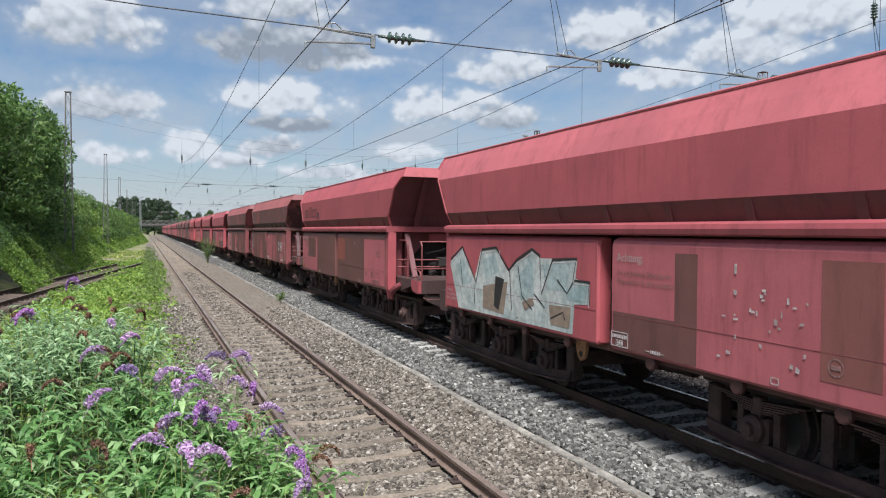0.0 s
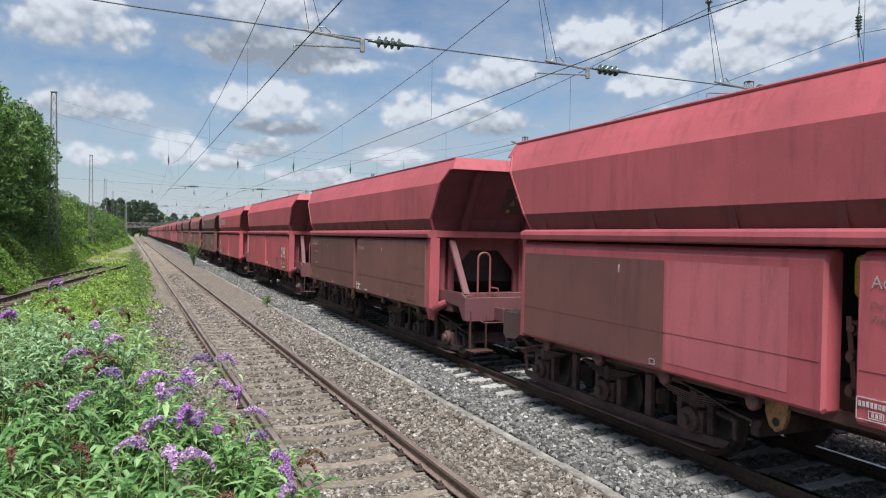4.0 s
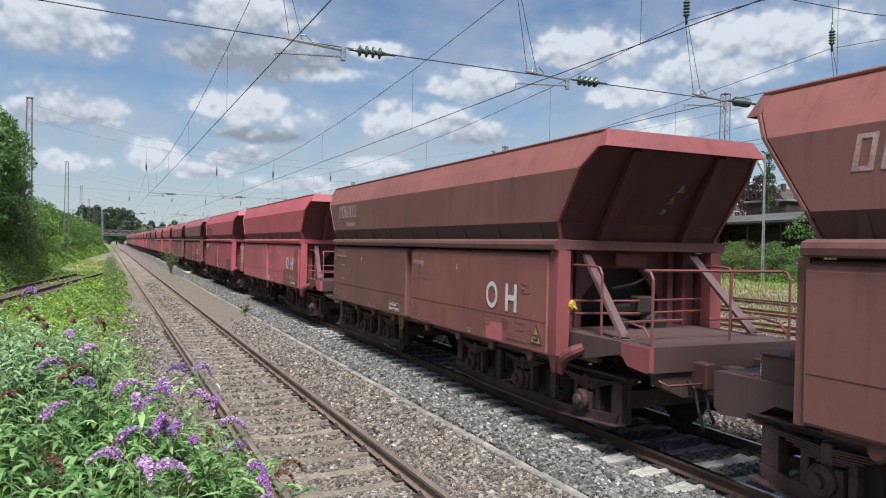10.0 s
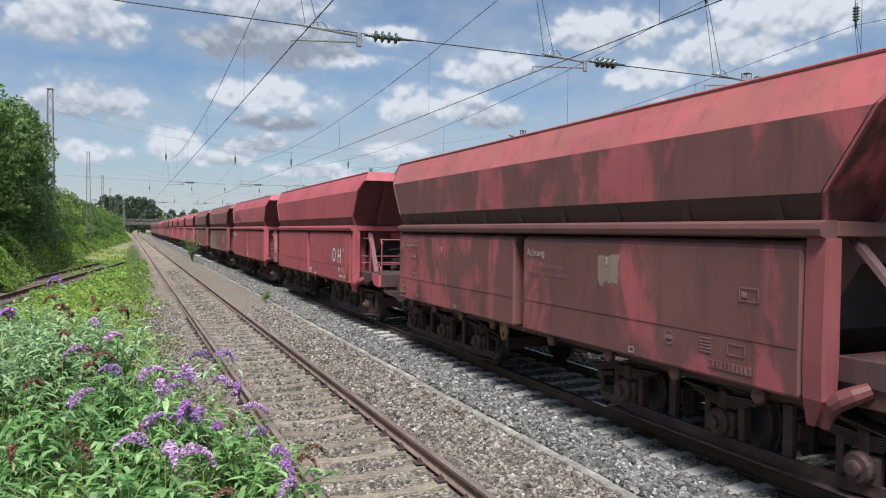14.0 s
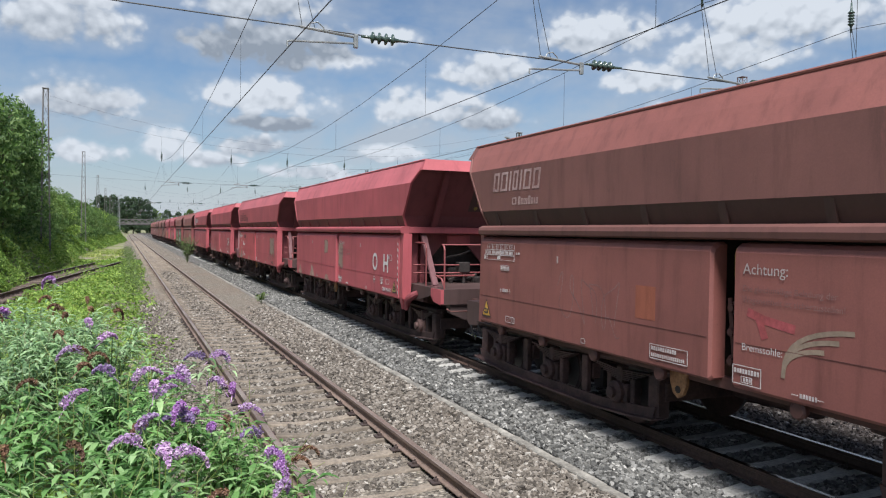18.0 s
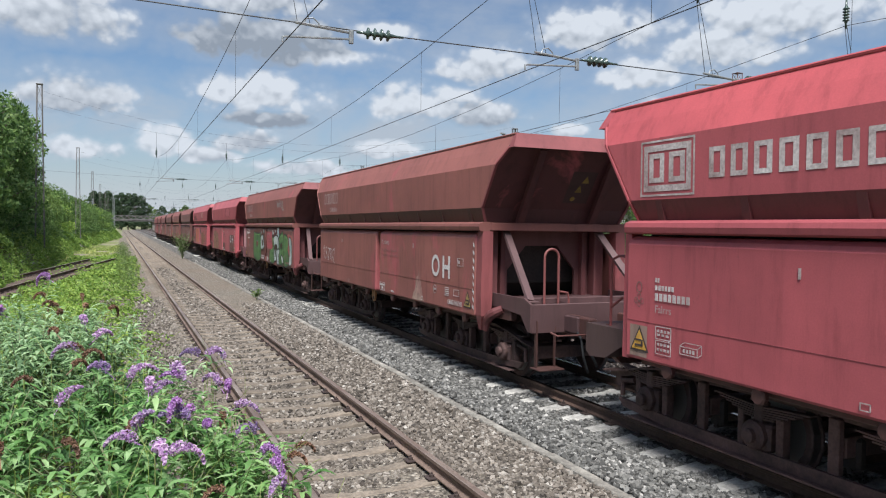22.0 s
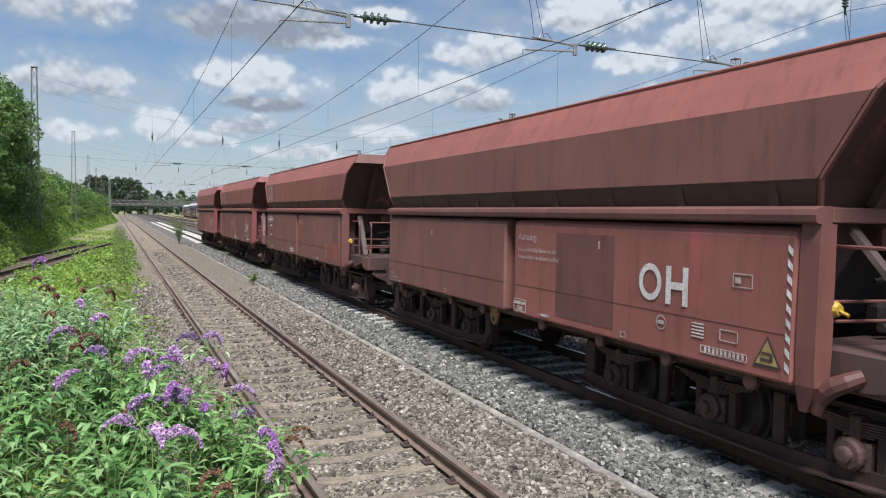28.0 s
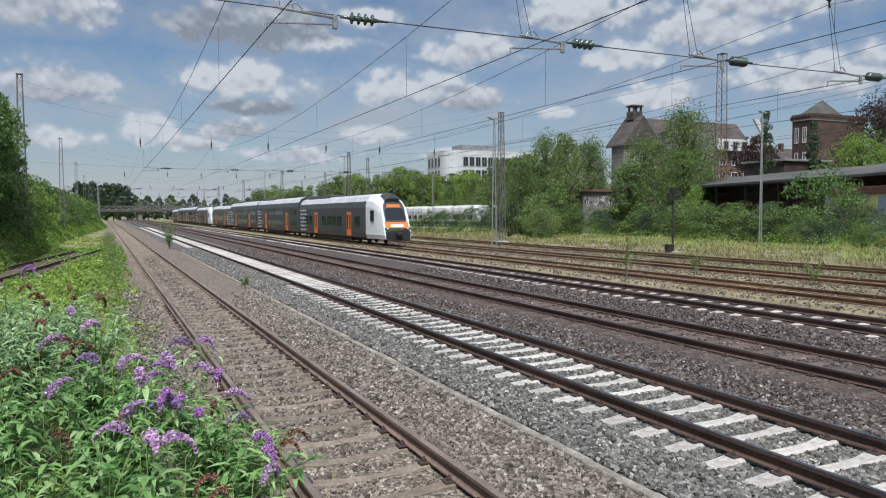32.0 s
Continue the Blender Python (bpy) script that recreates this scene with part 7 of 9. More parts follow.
def hopper_tag():
    """A turquoise hand-drawn tag high on the hopper."""
    s = Shape()
    lines = (((3.1, 3.3), (3.02, 3.5), (2.98, 3.28), (2.9, 3.52), (2.84, 3.3)), ((2.78, 3.3), (2.72, 3.45), (2.68, 3.3)), ((2.6, 3.26), (2.6, 3.54), (2.42, 3.5), (2.56, 3.4)), ((2.38, 3.28), (2.3, 3.48), (2.2, 3.42), (2.32, 3.34), (2.2, 3.24)), ((2.1, 3.5), (1.95, 3.48), (2.05, 3.38), (1.92, 3.3), (2.1, 3.24)), ((3.2, 3.5), (3.14, 3.56)), ((2.05, 3.2), (1.85, 3.16), (1.7, 3.22)))
    for line in lines:
        p = [Vector(q) for q in curved(line, n=4)]
        for a, b in zip(p, p[1:]):
            d = (b - a).normalized() * .013
            e = Vector((-d.y, d.x))
            s.face([(-1.512, *(a + e)), (-1.512, *(b + e)), (-1.512, *(b - e)), (-1.512, *(a - e))])
    part("scrawl", s, M["fill_ice"], WAGONS[24], "turquoise sprayed tag")["kind"] = "stuff"


HOPPER_FIELDS = ((25, 2.4, 4.2, 3.2, 3.6, PINK), (26, 3.0, 4.4, 3.25, 3.6, (.45, .18, .17)))
repaint()
hopper_tag()

# ---- overhead line ----
SPANS = (12.5, 58.0, 104.0, 150.0, 197.0, 245.0)
LINES = ((T1, T1_TURN), (T2, 0), (T3, 0), (T4, 0), (T5, 0), (T6, 0))


def track_x(i, y):
    x, turn = LINES[i]
    return x - math.tan(radians(turn)) * y


def lattice_mast(x, y, top, w0, w1, mat, base_z=-.4, label="rusty brown lattice mast of the overhead line"):
    m = thing("lattice_mast", pose(x, y, base_z), label, "catenary mast", "overhead masts")
    h = top - base_z
    legs = []
    for sx in (-1, 1):
        for sy in (-1, 1):
            s = Shape()
            s.bar((sx * w0, sy * w0, 0), (sx * w1, sy * w1, h), .05 + .05 * w1, .05 + .05 * w1, (0, 1, 0))
            part("leg", s, mat, m)
    n = max(6, int(h / .95))
    for side in range(4):
        s = Shape()
        for i in range(n):
            t0, t1 = i / n, (i + 1) / n
            a, b = w0 + (w1 - w0) * t0, w0 + (w1 - w0) * t1
            f = -1 if i % 2 else 1
            p = [(-a * f, -a, h * t0), (b * f, -b, h * t1)]
            q = radians(90 * side)
            p = [(u * math.cos(q) - v * math.sin(q), u * math.sin(q) + v * math.cos(q), z) for u, v, z in p]
            s.bar(p[0], p[1], .012 + .05 * w1, .012 + .05 * w1, (0, 1, 0))
        part("lattice", s, mat, m)
    s = Shape()
    s.box(-w1 - .06, w1 + .06, -w1 - .06, w1 + .06, h - .02, h + .04)
    part("cap", s, mat, m)
    s = Shape()
    s.box(-w0 - .25, w0 + .25, -w0 - .25, w0 + .25, -.3, .25, .04)
    part("foundation", s, M["concrete"], m)
    return m


def insulator_mesh(axis, n=4, r=.105, pitch=.125):
    s = Shape()
    prof = [(-.18, .022), (-.05, .025)]
    for i in range(n):
        a = i * pitch
        prof += [(a, .04), (a + .02, r), (a + .035, r * .95), (a + .06, .045)]
    prof += [(n * pitch + .04, .025), (n * pitch + .2, .02)]
    s.disc((0, 0, 0), axis, prof, 12)
    return s.mesh("insulator", M["porcelain"], smooth=True)


def wire_between(name, pts, r, parent, n=5):
    s = Shape()
    s.tube(pts, r, n)
    return part(name, s, M["wire"], parent)


def overhead():
    ins_x, ins_z, ins_c = insulator_mesh((1, 0, 0)), insulator_mesh((0, 0, 1), 5, .08, .07), insulator_mesh((1, 0, 0), 6, .11, .075)
    for k, y in enumerate(SPANS):
        base = thing("head_span", pose(0, y, 0), "cross-span wires carrying the overhead lines over the tracks", "overhead line", "head spans")
        x0, x1 = -5.4, 32.3
        wire_between("lower_cross_wire", [(x0, 0, 6.25), (0, 0, 6.06), (4.6, 0, 5.985), (9, 0, 5.97), (14, 0, 5.96), (20, 0, 6.0), (x1, 0, 6.3)], .011 if k == 0 else .006, base)
        sag = lambda x: 8.55 + .0062 * (x - 13.4) ** 2
        for dz in (0, .9):
            wire_between("upper_cross_wire", [(x, 0, sag(x) + dz * (.6 + .0016 * (x - 13.4) ** 2)) for x in [x0 + (x1 - x0) * i / 10 for i in range(11)]], .012 if k == 0 else .005, base)
        for i in range(6):
            x = track_x(i, y)
            p = part("insulator", ins_x if i < 2 else ins_c, None, base, "green glazed insulator string")
            p.location = (x + 1.58, 0, 5.98)
            s = Shape()
            s.tube([(x + .31, 0, 6.02), (x + 1.3, 0, 5.95)], .024, 6)
            part("steady_tube", s, M["galv"], base)
            s = Shape()
            s.tube([(x + .10, 0, 5.66), (x + .10, 0, 5.75), (x + .18, 0, 5.765), (x + 1.3, 0, 5.84)], .019, 6)
            s.box(x + 1.26, x + 1.34, -.03, .03, 5.76, 6.0, .01)
            s.tube([(x + .45, 0, 6.0), (x + .5, 0, 6.1), (x + .62, 0, 6.13), (x + .72, 0, 6.05), (x + .74, 0, 5.98)], .012, 5)
            part("registration_arm", s, M["galv"], base)
            p = part("hanging_insulator", ins_z, None, base, "brown glazed hanging insulator")
            p.location = (x + .1, 0, 7.70)
            for dx in (-.1, .12):
                wire_between("stay", [(x + .1 + dx * .3, 0, 7.6), (x + .45 + dx, 0, 6.02)], .006 if k == 0 else .003, base, 4)
            wire_between("hanger", [(x + .1, 0, 8.2), (x + .1, 0, sag(x))], .008, base, 4)
        lattice_mast(-5.4, y, 12.2, .3, .15, M["mast_grey"])
        lattice_mast(32.3, y, 11.6, .3, .16, M["mast_grey"], -.2)
    # running wires of each track between the head spans
    stops = (-34.0,) + SPANS + (295.0,)
    for i in range(6):
        base = thing("catenary", pose(0, 0, 0), "contact wire hung below its messenger wire by droppers", "overhead line", "catenary")
        for k in range(len(stops) - 1):
            a, b = stops[k], stops[k + 1]
            st = lambda j: .0
            xa, xb = track_x(i, a) + .1 + st(k), track_x(i, b) + .1 + st(k + 1)
            def mess(t):
                return Vector((xa + (xb - xa) * t, a + (b - a) * t, 7.6 - 4 * 1.05 * t * (1 - t)))
            def cont(t):
                return Vector((xa + (xb - xa) * t, a + (b - a) * t, 5.63 - 4 * .03 * t * (1 - t)))
            wire_between("messenger_wire", [mess(j / 8) for j in range(9)], .0075 if k < 2 else .005, base, 4)
            wire_between("contact_wire", [cont(j / 4) for j in range(5)], .0085, base, 4)
            if k > 3:
                continue
            for j in range(5):
                t = (j + .5) / 5 + .02
                wire_between("dropper", [mess(t), cont(t)], .004 if k < 2 else .002, base, 4)
    # feeder wires past the yard
    base = thing("feeder_line", pose(0, 0, 0), "loose feeder wires crossing the yard", "overhead line", "catenary")
    for x, z, d in ((31.0, 8.6, .4), (32.2, 9.0, .3), (33.4, 8.6, .5), (30.2, 10.4, .3), (36.0, 7.4, .4), (38.0, 7.0, .4)):
        wire_between("feeder_wire", [(x, a, z - d * (1 - abs(((a + 34) % 46.5) / 23.25 - 1) ** 2)) for a in range(-34, 200, 6)], .008, base, 4)
    # masts beyond the shed and far along the line
    lattice_mast(75.9, 75, 24, .6, .42, M["mast"], 0, "tall rust-red lattice mast behind the shed")
    for x, y, t in ((-5.4, 292, 12), (33, 292, 12), (44, 130, 13), (49, 178, 13), (57, 235, 13)):
        lattice_mast(x, y, t, .4, .17, M["mast_grey"])


overhead()


# ---- lamps, signals, bridge ----
def yard_lamp(x, y, top, heads=2, label="slim galvanised yard lamp on a ladder mast"):
    z0 = ground_height(x, y)
    b = thing("yard_lamp", pose(x, y, z0, 0, 0, 25), label, "lamp post", "yard lamps")
    h = top - z0
    for sx in (-.3, .3):
        s = Shape()
        s.tube([(sx, 0, 0), (sx * .3, 0, h)], (.06, .04), 6)
        part("mast_tube", s, M["galv"], b)
    n = int(h / .55)
    for i in range(n):
        w = .3 - .21 * i / n
        s = Shape()
        s.bar((-w, 0, .4 + i * .55), (w, 0, .4 + i * .55 + (.28 if i % 2 else -.02)), .02, .02)
        part("rung", s, M["galv"], b)
    s = Shape()
    s.bar((-.75, 0, h), (.75, 0, h), .06, .05)
    part("crossarm", s, M["galv"], b)
    for sx in (-1, 1):
        s = Shape()
        s.loft([[(sx * .42, -.13, h + .03), (sx * .98, -.1, h + .08), (sx * .98, .1, h + .08), (sx * .42, .13, h + .03)], [(sx * .45, -.1, h + .15), (sx * .95, -.07, h + .17), (sx * .95, .07, h + .17), (sx * .45, .1, h + .15)]])
        part("lamp_head", s, M["galv"], b, "flat lamp head")
    return b


def signal_post(x, y, h):
    z0 = ground_height(x, y)
    b = thing("shunting_signal", pose(x, y, z0), "dark signal post with a lamp head and a cabinet", "signal", "signals")
    s = Shape()
    s.tube([(0, 0, 0), (0, 0, h)], .07, 8)
    part("post", s, M["soot"], b)
    s = Shape()
    s.box(-.42, .0, -.12, .12, h - .55, h - .05, .03)
    part("lamp_head", s, M["black"], b)
    s = Shape()
    s.box(-.2, .25, -.2, .15, h - .1, h + .35, .03)
    part("lamp_head", s, M["black"], b)
    s = Shape()
    s.box(-.55, -.05, -.25, .2, 0, .62, .03)
    part("cabinet", s, M["soot"], b, "grey relay cabinet")
    s = Shape()
    s.box(-.3, .3, -.3, .3, -.1, .12, .03)
    part("base", s, M["concrete"], b)


yard_lamp(29.3, 53.8, 10.35)
yard_lamp(51.9, 46.6, 11.2)
yard_lamp(38.6, 127.0, 12.8)
yard_lamp(33.0, 172.0, 12.5)
yard_lamp(52.0, 118.0, 9.5)
yard_lamp(-2.6, 210.0, 11.0)
yard_lamp(-3.0, 262.0, 11.0)
signal_post(35.0, 38.8, 4.1)
signal_post(41.5, 72.0, 3.4)


def far_bridge():
    b = thing("road_bridge", pose(0, 400, -.6), "distant dark girder bridge over all the tracks", "bridge")
    for x in (-38, -12, 14, 46, 78):
        s = Shape()
        s.box(x - 1, x + 1, -3, 3, -.5, 4.8, .1)
        part("pier", s, M["trough"], b)
    s = Shape()
    s.box(-60, 100, -4, 4, 4.8, 5.4)
    part("deck", s, M["mast_grey"], b)
    for y in (-4, 4):
        s = Shape()
        s.box(-60, 100, y - .2, y + .2, 5.4, 6.0)
        s.box(-60, 100, y - .2, y + .2, 7.4, 7.7)
        for i in range(54):
            s.bar((-60 + i * 3, y, 6), (-58.5 + i * 3, y, 7.4), .3, .3), s.bar((-58.5 + i * 3, y, 7.4), (-57 + i * 3, y, 6), .3, .3)
        part("girder", s, M["mast_grey"], b)


far_bridge()


# ---- plants ----
def leaves(s, pts, size, r, up=0.4, ratio=1.6):
    """One small leaf, bent along its middle, at each point."""
    for p in pts:
        a = Vector((r.gauss(0, 1), r.gauss(0, 1), r.gauss(up, .8))).normalized()
        t = a.cross(Vector((r.gauss(0, 1), r.gauss(0, 1), r.gauss(0, 1)))).normalized()
        b = a.cross(t)
        l = size * r.uniform(.6, 1.3)
        w = l / ratio
        p = Vector(p)
        s.add([p - t * l, p - b * w * .6 + a * l * .1, p + t * l, p + b * w * .6 + a * l * .1], [(0, 1, 2), (0, 2, 3)])


def blob_points(r, c, rad, n, shell=.55):
    out = []
    for _ in range(n):
        d = Vector((r.gauss(0, 1), r.gauss(0, 1), r.gauss(0, 1))).normalized()
        k = shell + (1 - shell) * r.random() ** .6
        out.append((c[0] + d.x * rad[0] * k, c[1] + d.y * rad[1] * k, c[2] + d.z * rad[2] * k))
    return out


TREES = {}


def tree_meshes(key, h, rad, low, nclump, nleaf, size, seed, shape="round"):
    r = random.Random(seed)
    tr, cr = Shape(), Shape()
    tr.tube([(0, 0, -.3), (.05, .02, h * .3), (-.05, .1, h * .6), (0, .05, h * .9)], (h * .022, h * .017, h * .011, h * .004), 7)
    for i in range(nclump):
        t = (i + .5) / nclump
        z = low + (h - low) * t
        if shape == "round":
            w = rad * math.sin(math.pi * (.12 + .85 * t)) ** .7
        elif shape == "cone":
            w = rad * (1.05 - t)
        else:
            w = rad * (.55 + .45 * math.sin(math.pi * t))
        a = i * 2.4 + r.uniform(-.5, .5)
        d = w * r.uniform(.25, .85)
        c = (math.cos(a) * d, math.sin(a) * d, z + r.uniform(-.4, .4))
        k = rad * r.uniform(.17, .40) * (0.75 if shape == "cone" else 1)
        leaves(cr, blob_points(r, c, (k, k, k * r.uniform(.55, .85)), nleaf), size, r)
        if i % 2 == 0:
            tr.tube([(0, 0, max(low * .6, z - h * .22)), (c[0] * .5, c[1] * .5, z - h * .07), (c[0], c[1], c[2])], (h * .008, h * .005, h * .002), 5)
    TREES[key] = (tr.mesh("trunk", M["bark"], smooth=True), cr)


tree_meshes("broad", 10, 3.6, 1.6, 52, 110, .18, 1)
tree_meshes("birch", 14, 3.6, 1.6, 70, 130, .155, 2)
tree_meshes("mass", 14, 5.4, 1.4, 150, 95, .15, 12)
tree_meshes("dense", 10, 3.4, 1.6, 74, 120, .17, 7, "tall")
tree_meshes("bushy", 5, 2.6, .3, 40, 120, .11, 3)
tree_meshes("bushy_b", 4, 2.4, .2, 36, 120, .10, 4, "tall")
tree_meshes("fir", 12, 2.6, 1.0, 34, 110, .17, 5, "cone")
tree_meshes("far", 16, 6.0, 2.0, 26, 130, .5, 6)
_crowns = {}


def plant(key, x, y, h, mat="leaf", spread=1.0, name="tree", label="", turn=None, z=None, group="trees"):
    tr, cr = TREES[key]
    if (key, mat) not in _crowns:
        _crowns[(key, mat)] = cr.mesh("crown", M[mat])
    ref = {"broad": 10, "dense": 10, "birch": 14, "mass": 14, "bushy": 5, "bushy_b": 4, "fir": 12, "far": 16}[key]
    k = h / ref
    b = thing(name, pose(x, y, ground_height(x, y) if z is None else z, 0, 0, rng.uniform(0, 360) if turn is None else turn) @ Matrix.Diagonal((k * spread, k * spread, k, 1)),
              label or "leafy green tree with an uneven crown", "tree" if name == "tree" else "bush", group)
    part("trunk", tr, None, b)
    part("crown", _crowns[(key, mat)], None, b)
    return b


def bank_foot(y):
    """The bank runs slowly towards the line."""
    return -5.7 + .045 * max(0, y - 92)


def hedge_left():
    r = random.Random(21)
    # brambles and ivy over the bank
    s, low = Shape(), Shape()
    for _ in range(64000):
        y = 34 + 150 * r.random() ** 1.6
        t = r.random()
        n = noise.noise((y * .22, t * 2.5, 0))
        x = bank_foot(y) + 1.1 - 3.6 * t + .8 * n + r.gauss(0, .08)
        z = -.42 + (4.4 if y < 78 else 3.6) * t ** .8 * (1 + .25 * noise.noise((y * .3, 5, 0))) + .5 * noise.noise((x * .6, y * .4, 3)) + r.uniform(-.1, .1)
        leaves(low if t + .3 * n < .42 else s, [(x, y, z)], .05 + .0009 * y, r, .8)
    solid("bramble_bank", low, M["ivy"], "fresh green brambles at the foot of the bank", "undergrowth", kind="stuff")
    solid("bramble_bank", s, M["leaf_deep"], "dense bramble and ivy covering the railway bank", "undergrowth", kind="stuff")
    # the tall ivy-hung trees, then the lower hedge that runs away along the line
    for x, y, h, sp in ((-8.0, 47, 10.6, .9), (-7.5, 52, 10.4, .84), (-7.6, 56.5, 10.4, .84), (-7.9, 61, 10.6, .85), (-8.3, 66, 10.2, .85), (-8.6, 72, 9.0, .85), (-10.6, 44, 11.6, 1.0), (-10.6, 54, 11.6, 1.0), (-9.2, 40, 10.8, .95), (-9.4, 33, 10.4, .9), (-9.6, 26, 10, .9)):
        plant("dense", x, y, h, "leaf_deep", sp, label="tall ivy-hung tree on the bank", z=-.3)
    for i in range(30):
        y = 74 + i * 3.9
        k = ("bushy", "bushy_b", "dense")[i % 3]
        plant(k, bank_foot(y) - 2.0 + r.uniform(-.5, .5), y, (6.0, 5.5, 6.4)[i % 3] + r.uniform(-.6, .8) - .008 * (y - 74), ("leaf_deep", "leaf", "leaf", "leaf_deep", "ivy")[i % 5], (.8, .9, .9)[i % 3], "bush", "shrub in the hedge along the line", z=-.2)


def right_side():
    r = random.Random(31)
    # scrub in front of the shed
    for i in range(30):
        y = 20 + i * 2.1
        x = 54.0 + (y - 42) * .16 + r.uniform(-2.0, 1.2)
        plant(("bushy", "bushy_b")[i % 2], x, y, (1.75 if y < 47 else 3.0) + r.uniform(-.4, .6), ("leaf", "leaf", "leaf_fir", "leaf_light")[i % 4], 1.45, "bush", "tangled scrub before the freight shed", group="scrub")
    plant("bushy_b", 58.4, 45.6, 6.0, "leaf_deep", 1.05, "bush", "spreading elder bush beside the shed", group="scrub")
    plant("bushy", 61.2, 45.0, 5.2, "leaf_light", .8, "bush", "spreading elder bush beside the shed", group="scrub")
    plant("bushy", 58.9, 62.0, 5.4, "ivy", .62, "bush", "bright green young bush before the shed", group="scrub")
    plant("dense", 58.0, 72.0, 8.6, "leaf", 1.0, label="dark dense tree at the end of the shed")
    plant("bushy", 52.4, 75.5, 3.6, "leaf", 1.1, "bush", "tangled scrub before the small hut", group="scrub")
    plant("bushy_b", 49.5, 76.5, 5.6, "leaf", 1.0, "bush", "tangled scrub before the small hut", group="scrub")
    # birches and mixed trees behind
    birch = "loose light green birch behind the shed"
    for x, y, h, k, mt, sp, words in ((74.2, 80, 16.8, "mass", "leaf_light", .95, birch), (79.0, 84, 13.0, "mass", "leaf", .9, birch), (68.6, 82, 12.8, "mass", "leaf_light", 1.0, birch), (70.5, 76.5, 11.0, "mass", "leaf", 1.0, birch),
                                      (63.0, 87, 12.8, "mass", "leaf", .8, birch), (57.5, 85, 13.2, "birch", "leaf_light", 1.05, birch), (53.0, 83, 12.6, "mass", "leaf_light", .75, birch), (47.5, 80, 9.5, "mass", "leaf", .8, birch), (53, 92, 10.0, "broad", "leaf_light", 1.1, birch),
                                      (94.4, 84, 18.0, "fir", "leaf_fir", .62, "slender dark fir between the houses"), (95.2, 76, 15.6, "fir", "leaf_fir", .75, "slender dark fir between the houses"),
                                      (115.5, 80, 20.5, "mass", "leaf_purple", .95, "dark copper beech beside the houses"), (123, 77, 24.5, "mass", "leaf_purple", 1.0, "dark copper beech beside the houses"), (101, 92, 15, "broad", "leaf_purple", 1.0, "dark copper beech beside the houses"),
                                      (99.8, 72, 13.6, "mass", "ivy", 1.15, "fresh green rounded tree behind the shed"), (108, 70, 14.0, "mass", "ivy", 1.1, "fresh green rounded tree behind the shed")):
        plant(k, x, y, h, mt, sp, label=words, z=0)
    # thicket behind the parked wagons, running away along the yard
    for i in range(20):
        y = 82 + i * 5.5
        x = 50 + .16 * (y - 82) + r.uniform(-3, 3) + (16 if 96 < y < 190 else 0)
        plant(("broad", "bushy", "birch", "broad")[i % 4], x + 2, y, (8.5, 5.5, 10.5, 7.5)[i % 4] + r.uniform(-1, 1.6), ("leaf_light", "leaf", "leaf_light")[i % 3], 1.2, label="light green tree in the thicket along the yard")
    for i in range(16):
        plant("bushy", 42 + i * 1.2 + r.uniform(-1, 1), 66 + i * 2.0, 3.6 + r.uniform(-.6, 1.2), "leaf_light", 1.2, "bush", "scrub beside the yard tracks", group="scrub")
    # the treeline before the office block and along the far yard
    for i in range(34):
        x = 30 + i * 2.75 + r.uniform(-.8, .8)
        h = 7.6 + min(1, (x - 30) / 40) * 6.2
        plant(("broad", "birch", "dense")[i % 3], x, 188 + r.uniform(-6, 8), h + r.uniform(-1.2, 1.2), ("leaf_light", "leaf", "leaf_light", "ivy")[i % 4], 1.15 if i % 3 != 1 else .9, label="light green tree in the thicket along the yard")
    # far woods beyond the bridge
    for i in range(8):
        plant("far", -15 + i * 3.4, 436 + r.uniform(-6, 6), 18.5 + r.uniform(-1.2, 1.2), "leaf_fir", .8, label="dark wooded trees beyond the bridge")
    for i in range(20):
        plant("far", 14 + i * 6.0, 440 + r.uniform(-8, 8), 12.5 + r.uniform(-1.8, 1.8), "leaf_fir" if i % 3 else "leaf", .9, label="dark wooded trees beyond the bridge")
    for i in range(16):
        plant("far", -26 + i * 6.0, 414 + r.uniform(-3, 3), 6.0 + r.uniform(-1, 1), "leaf_fir", 1.2, "bush", "dark undergrowth under the bridge")
    for i in range(10):
        plant("far", -34 - i * 12, 430 + r.uniform(-8, 8), 17 + r.uniform(-2, 2), "leaf", 1.1, label="dark wooded trees beyond the bridge")


def grass_patch(name, boxes, mat, label, seed, h=.3, w=.012):
    """Blades and stalks, denser in tufts."""
    r = random.Random(seed)
    s = Shape()
    for x0, x1, y0, y1, n, hh in boxes:
        for _ in range(n):
            y = y0 + (y1 - y0) * r.random() ** 1.4
            x = r.uniform(x0, x1)
            if noise.noise((x * .7, y * .35, seed)) < -.12 + .25 * r.random():
                continue
            z = max(ground_height(x, y), -.33 if 0 < x < 28 else -9)
            l = hh * r.uniform(.3, 1.2) * (.75 + .6 * noise.noise((x * .25, y * .25, 4)))
            a = r.uniform(0, 6.28)
            d = Vector((math.cos(a), math.sin(a), 0))
            b = Vector((-d.y, d.x, 0)) * (w + .00022 * y)
            p = Vector((x, y, z))
            q = p + Vector((0, 0, l * .6)) + d * l * .22
            e = p + Vector((0, 0, l)) + d * l * r.uniform(.3, 1.0)
            s.add([p - b, p + b, q + b * .7, q - b * .7, e], [(0, 1, 2, 3), (3, 2, 4)])
    return solid(name, s, mat, label, "grass", kind="stuff")


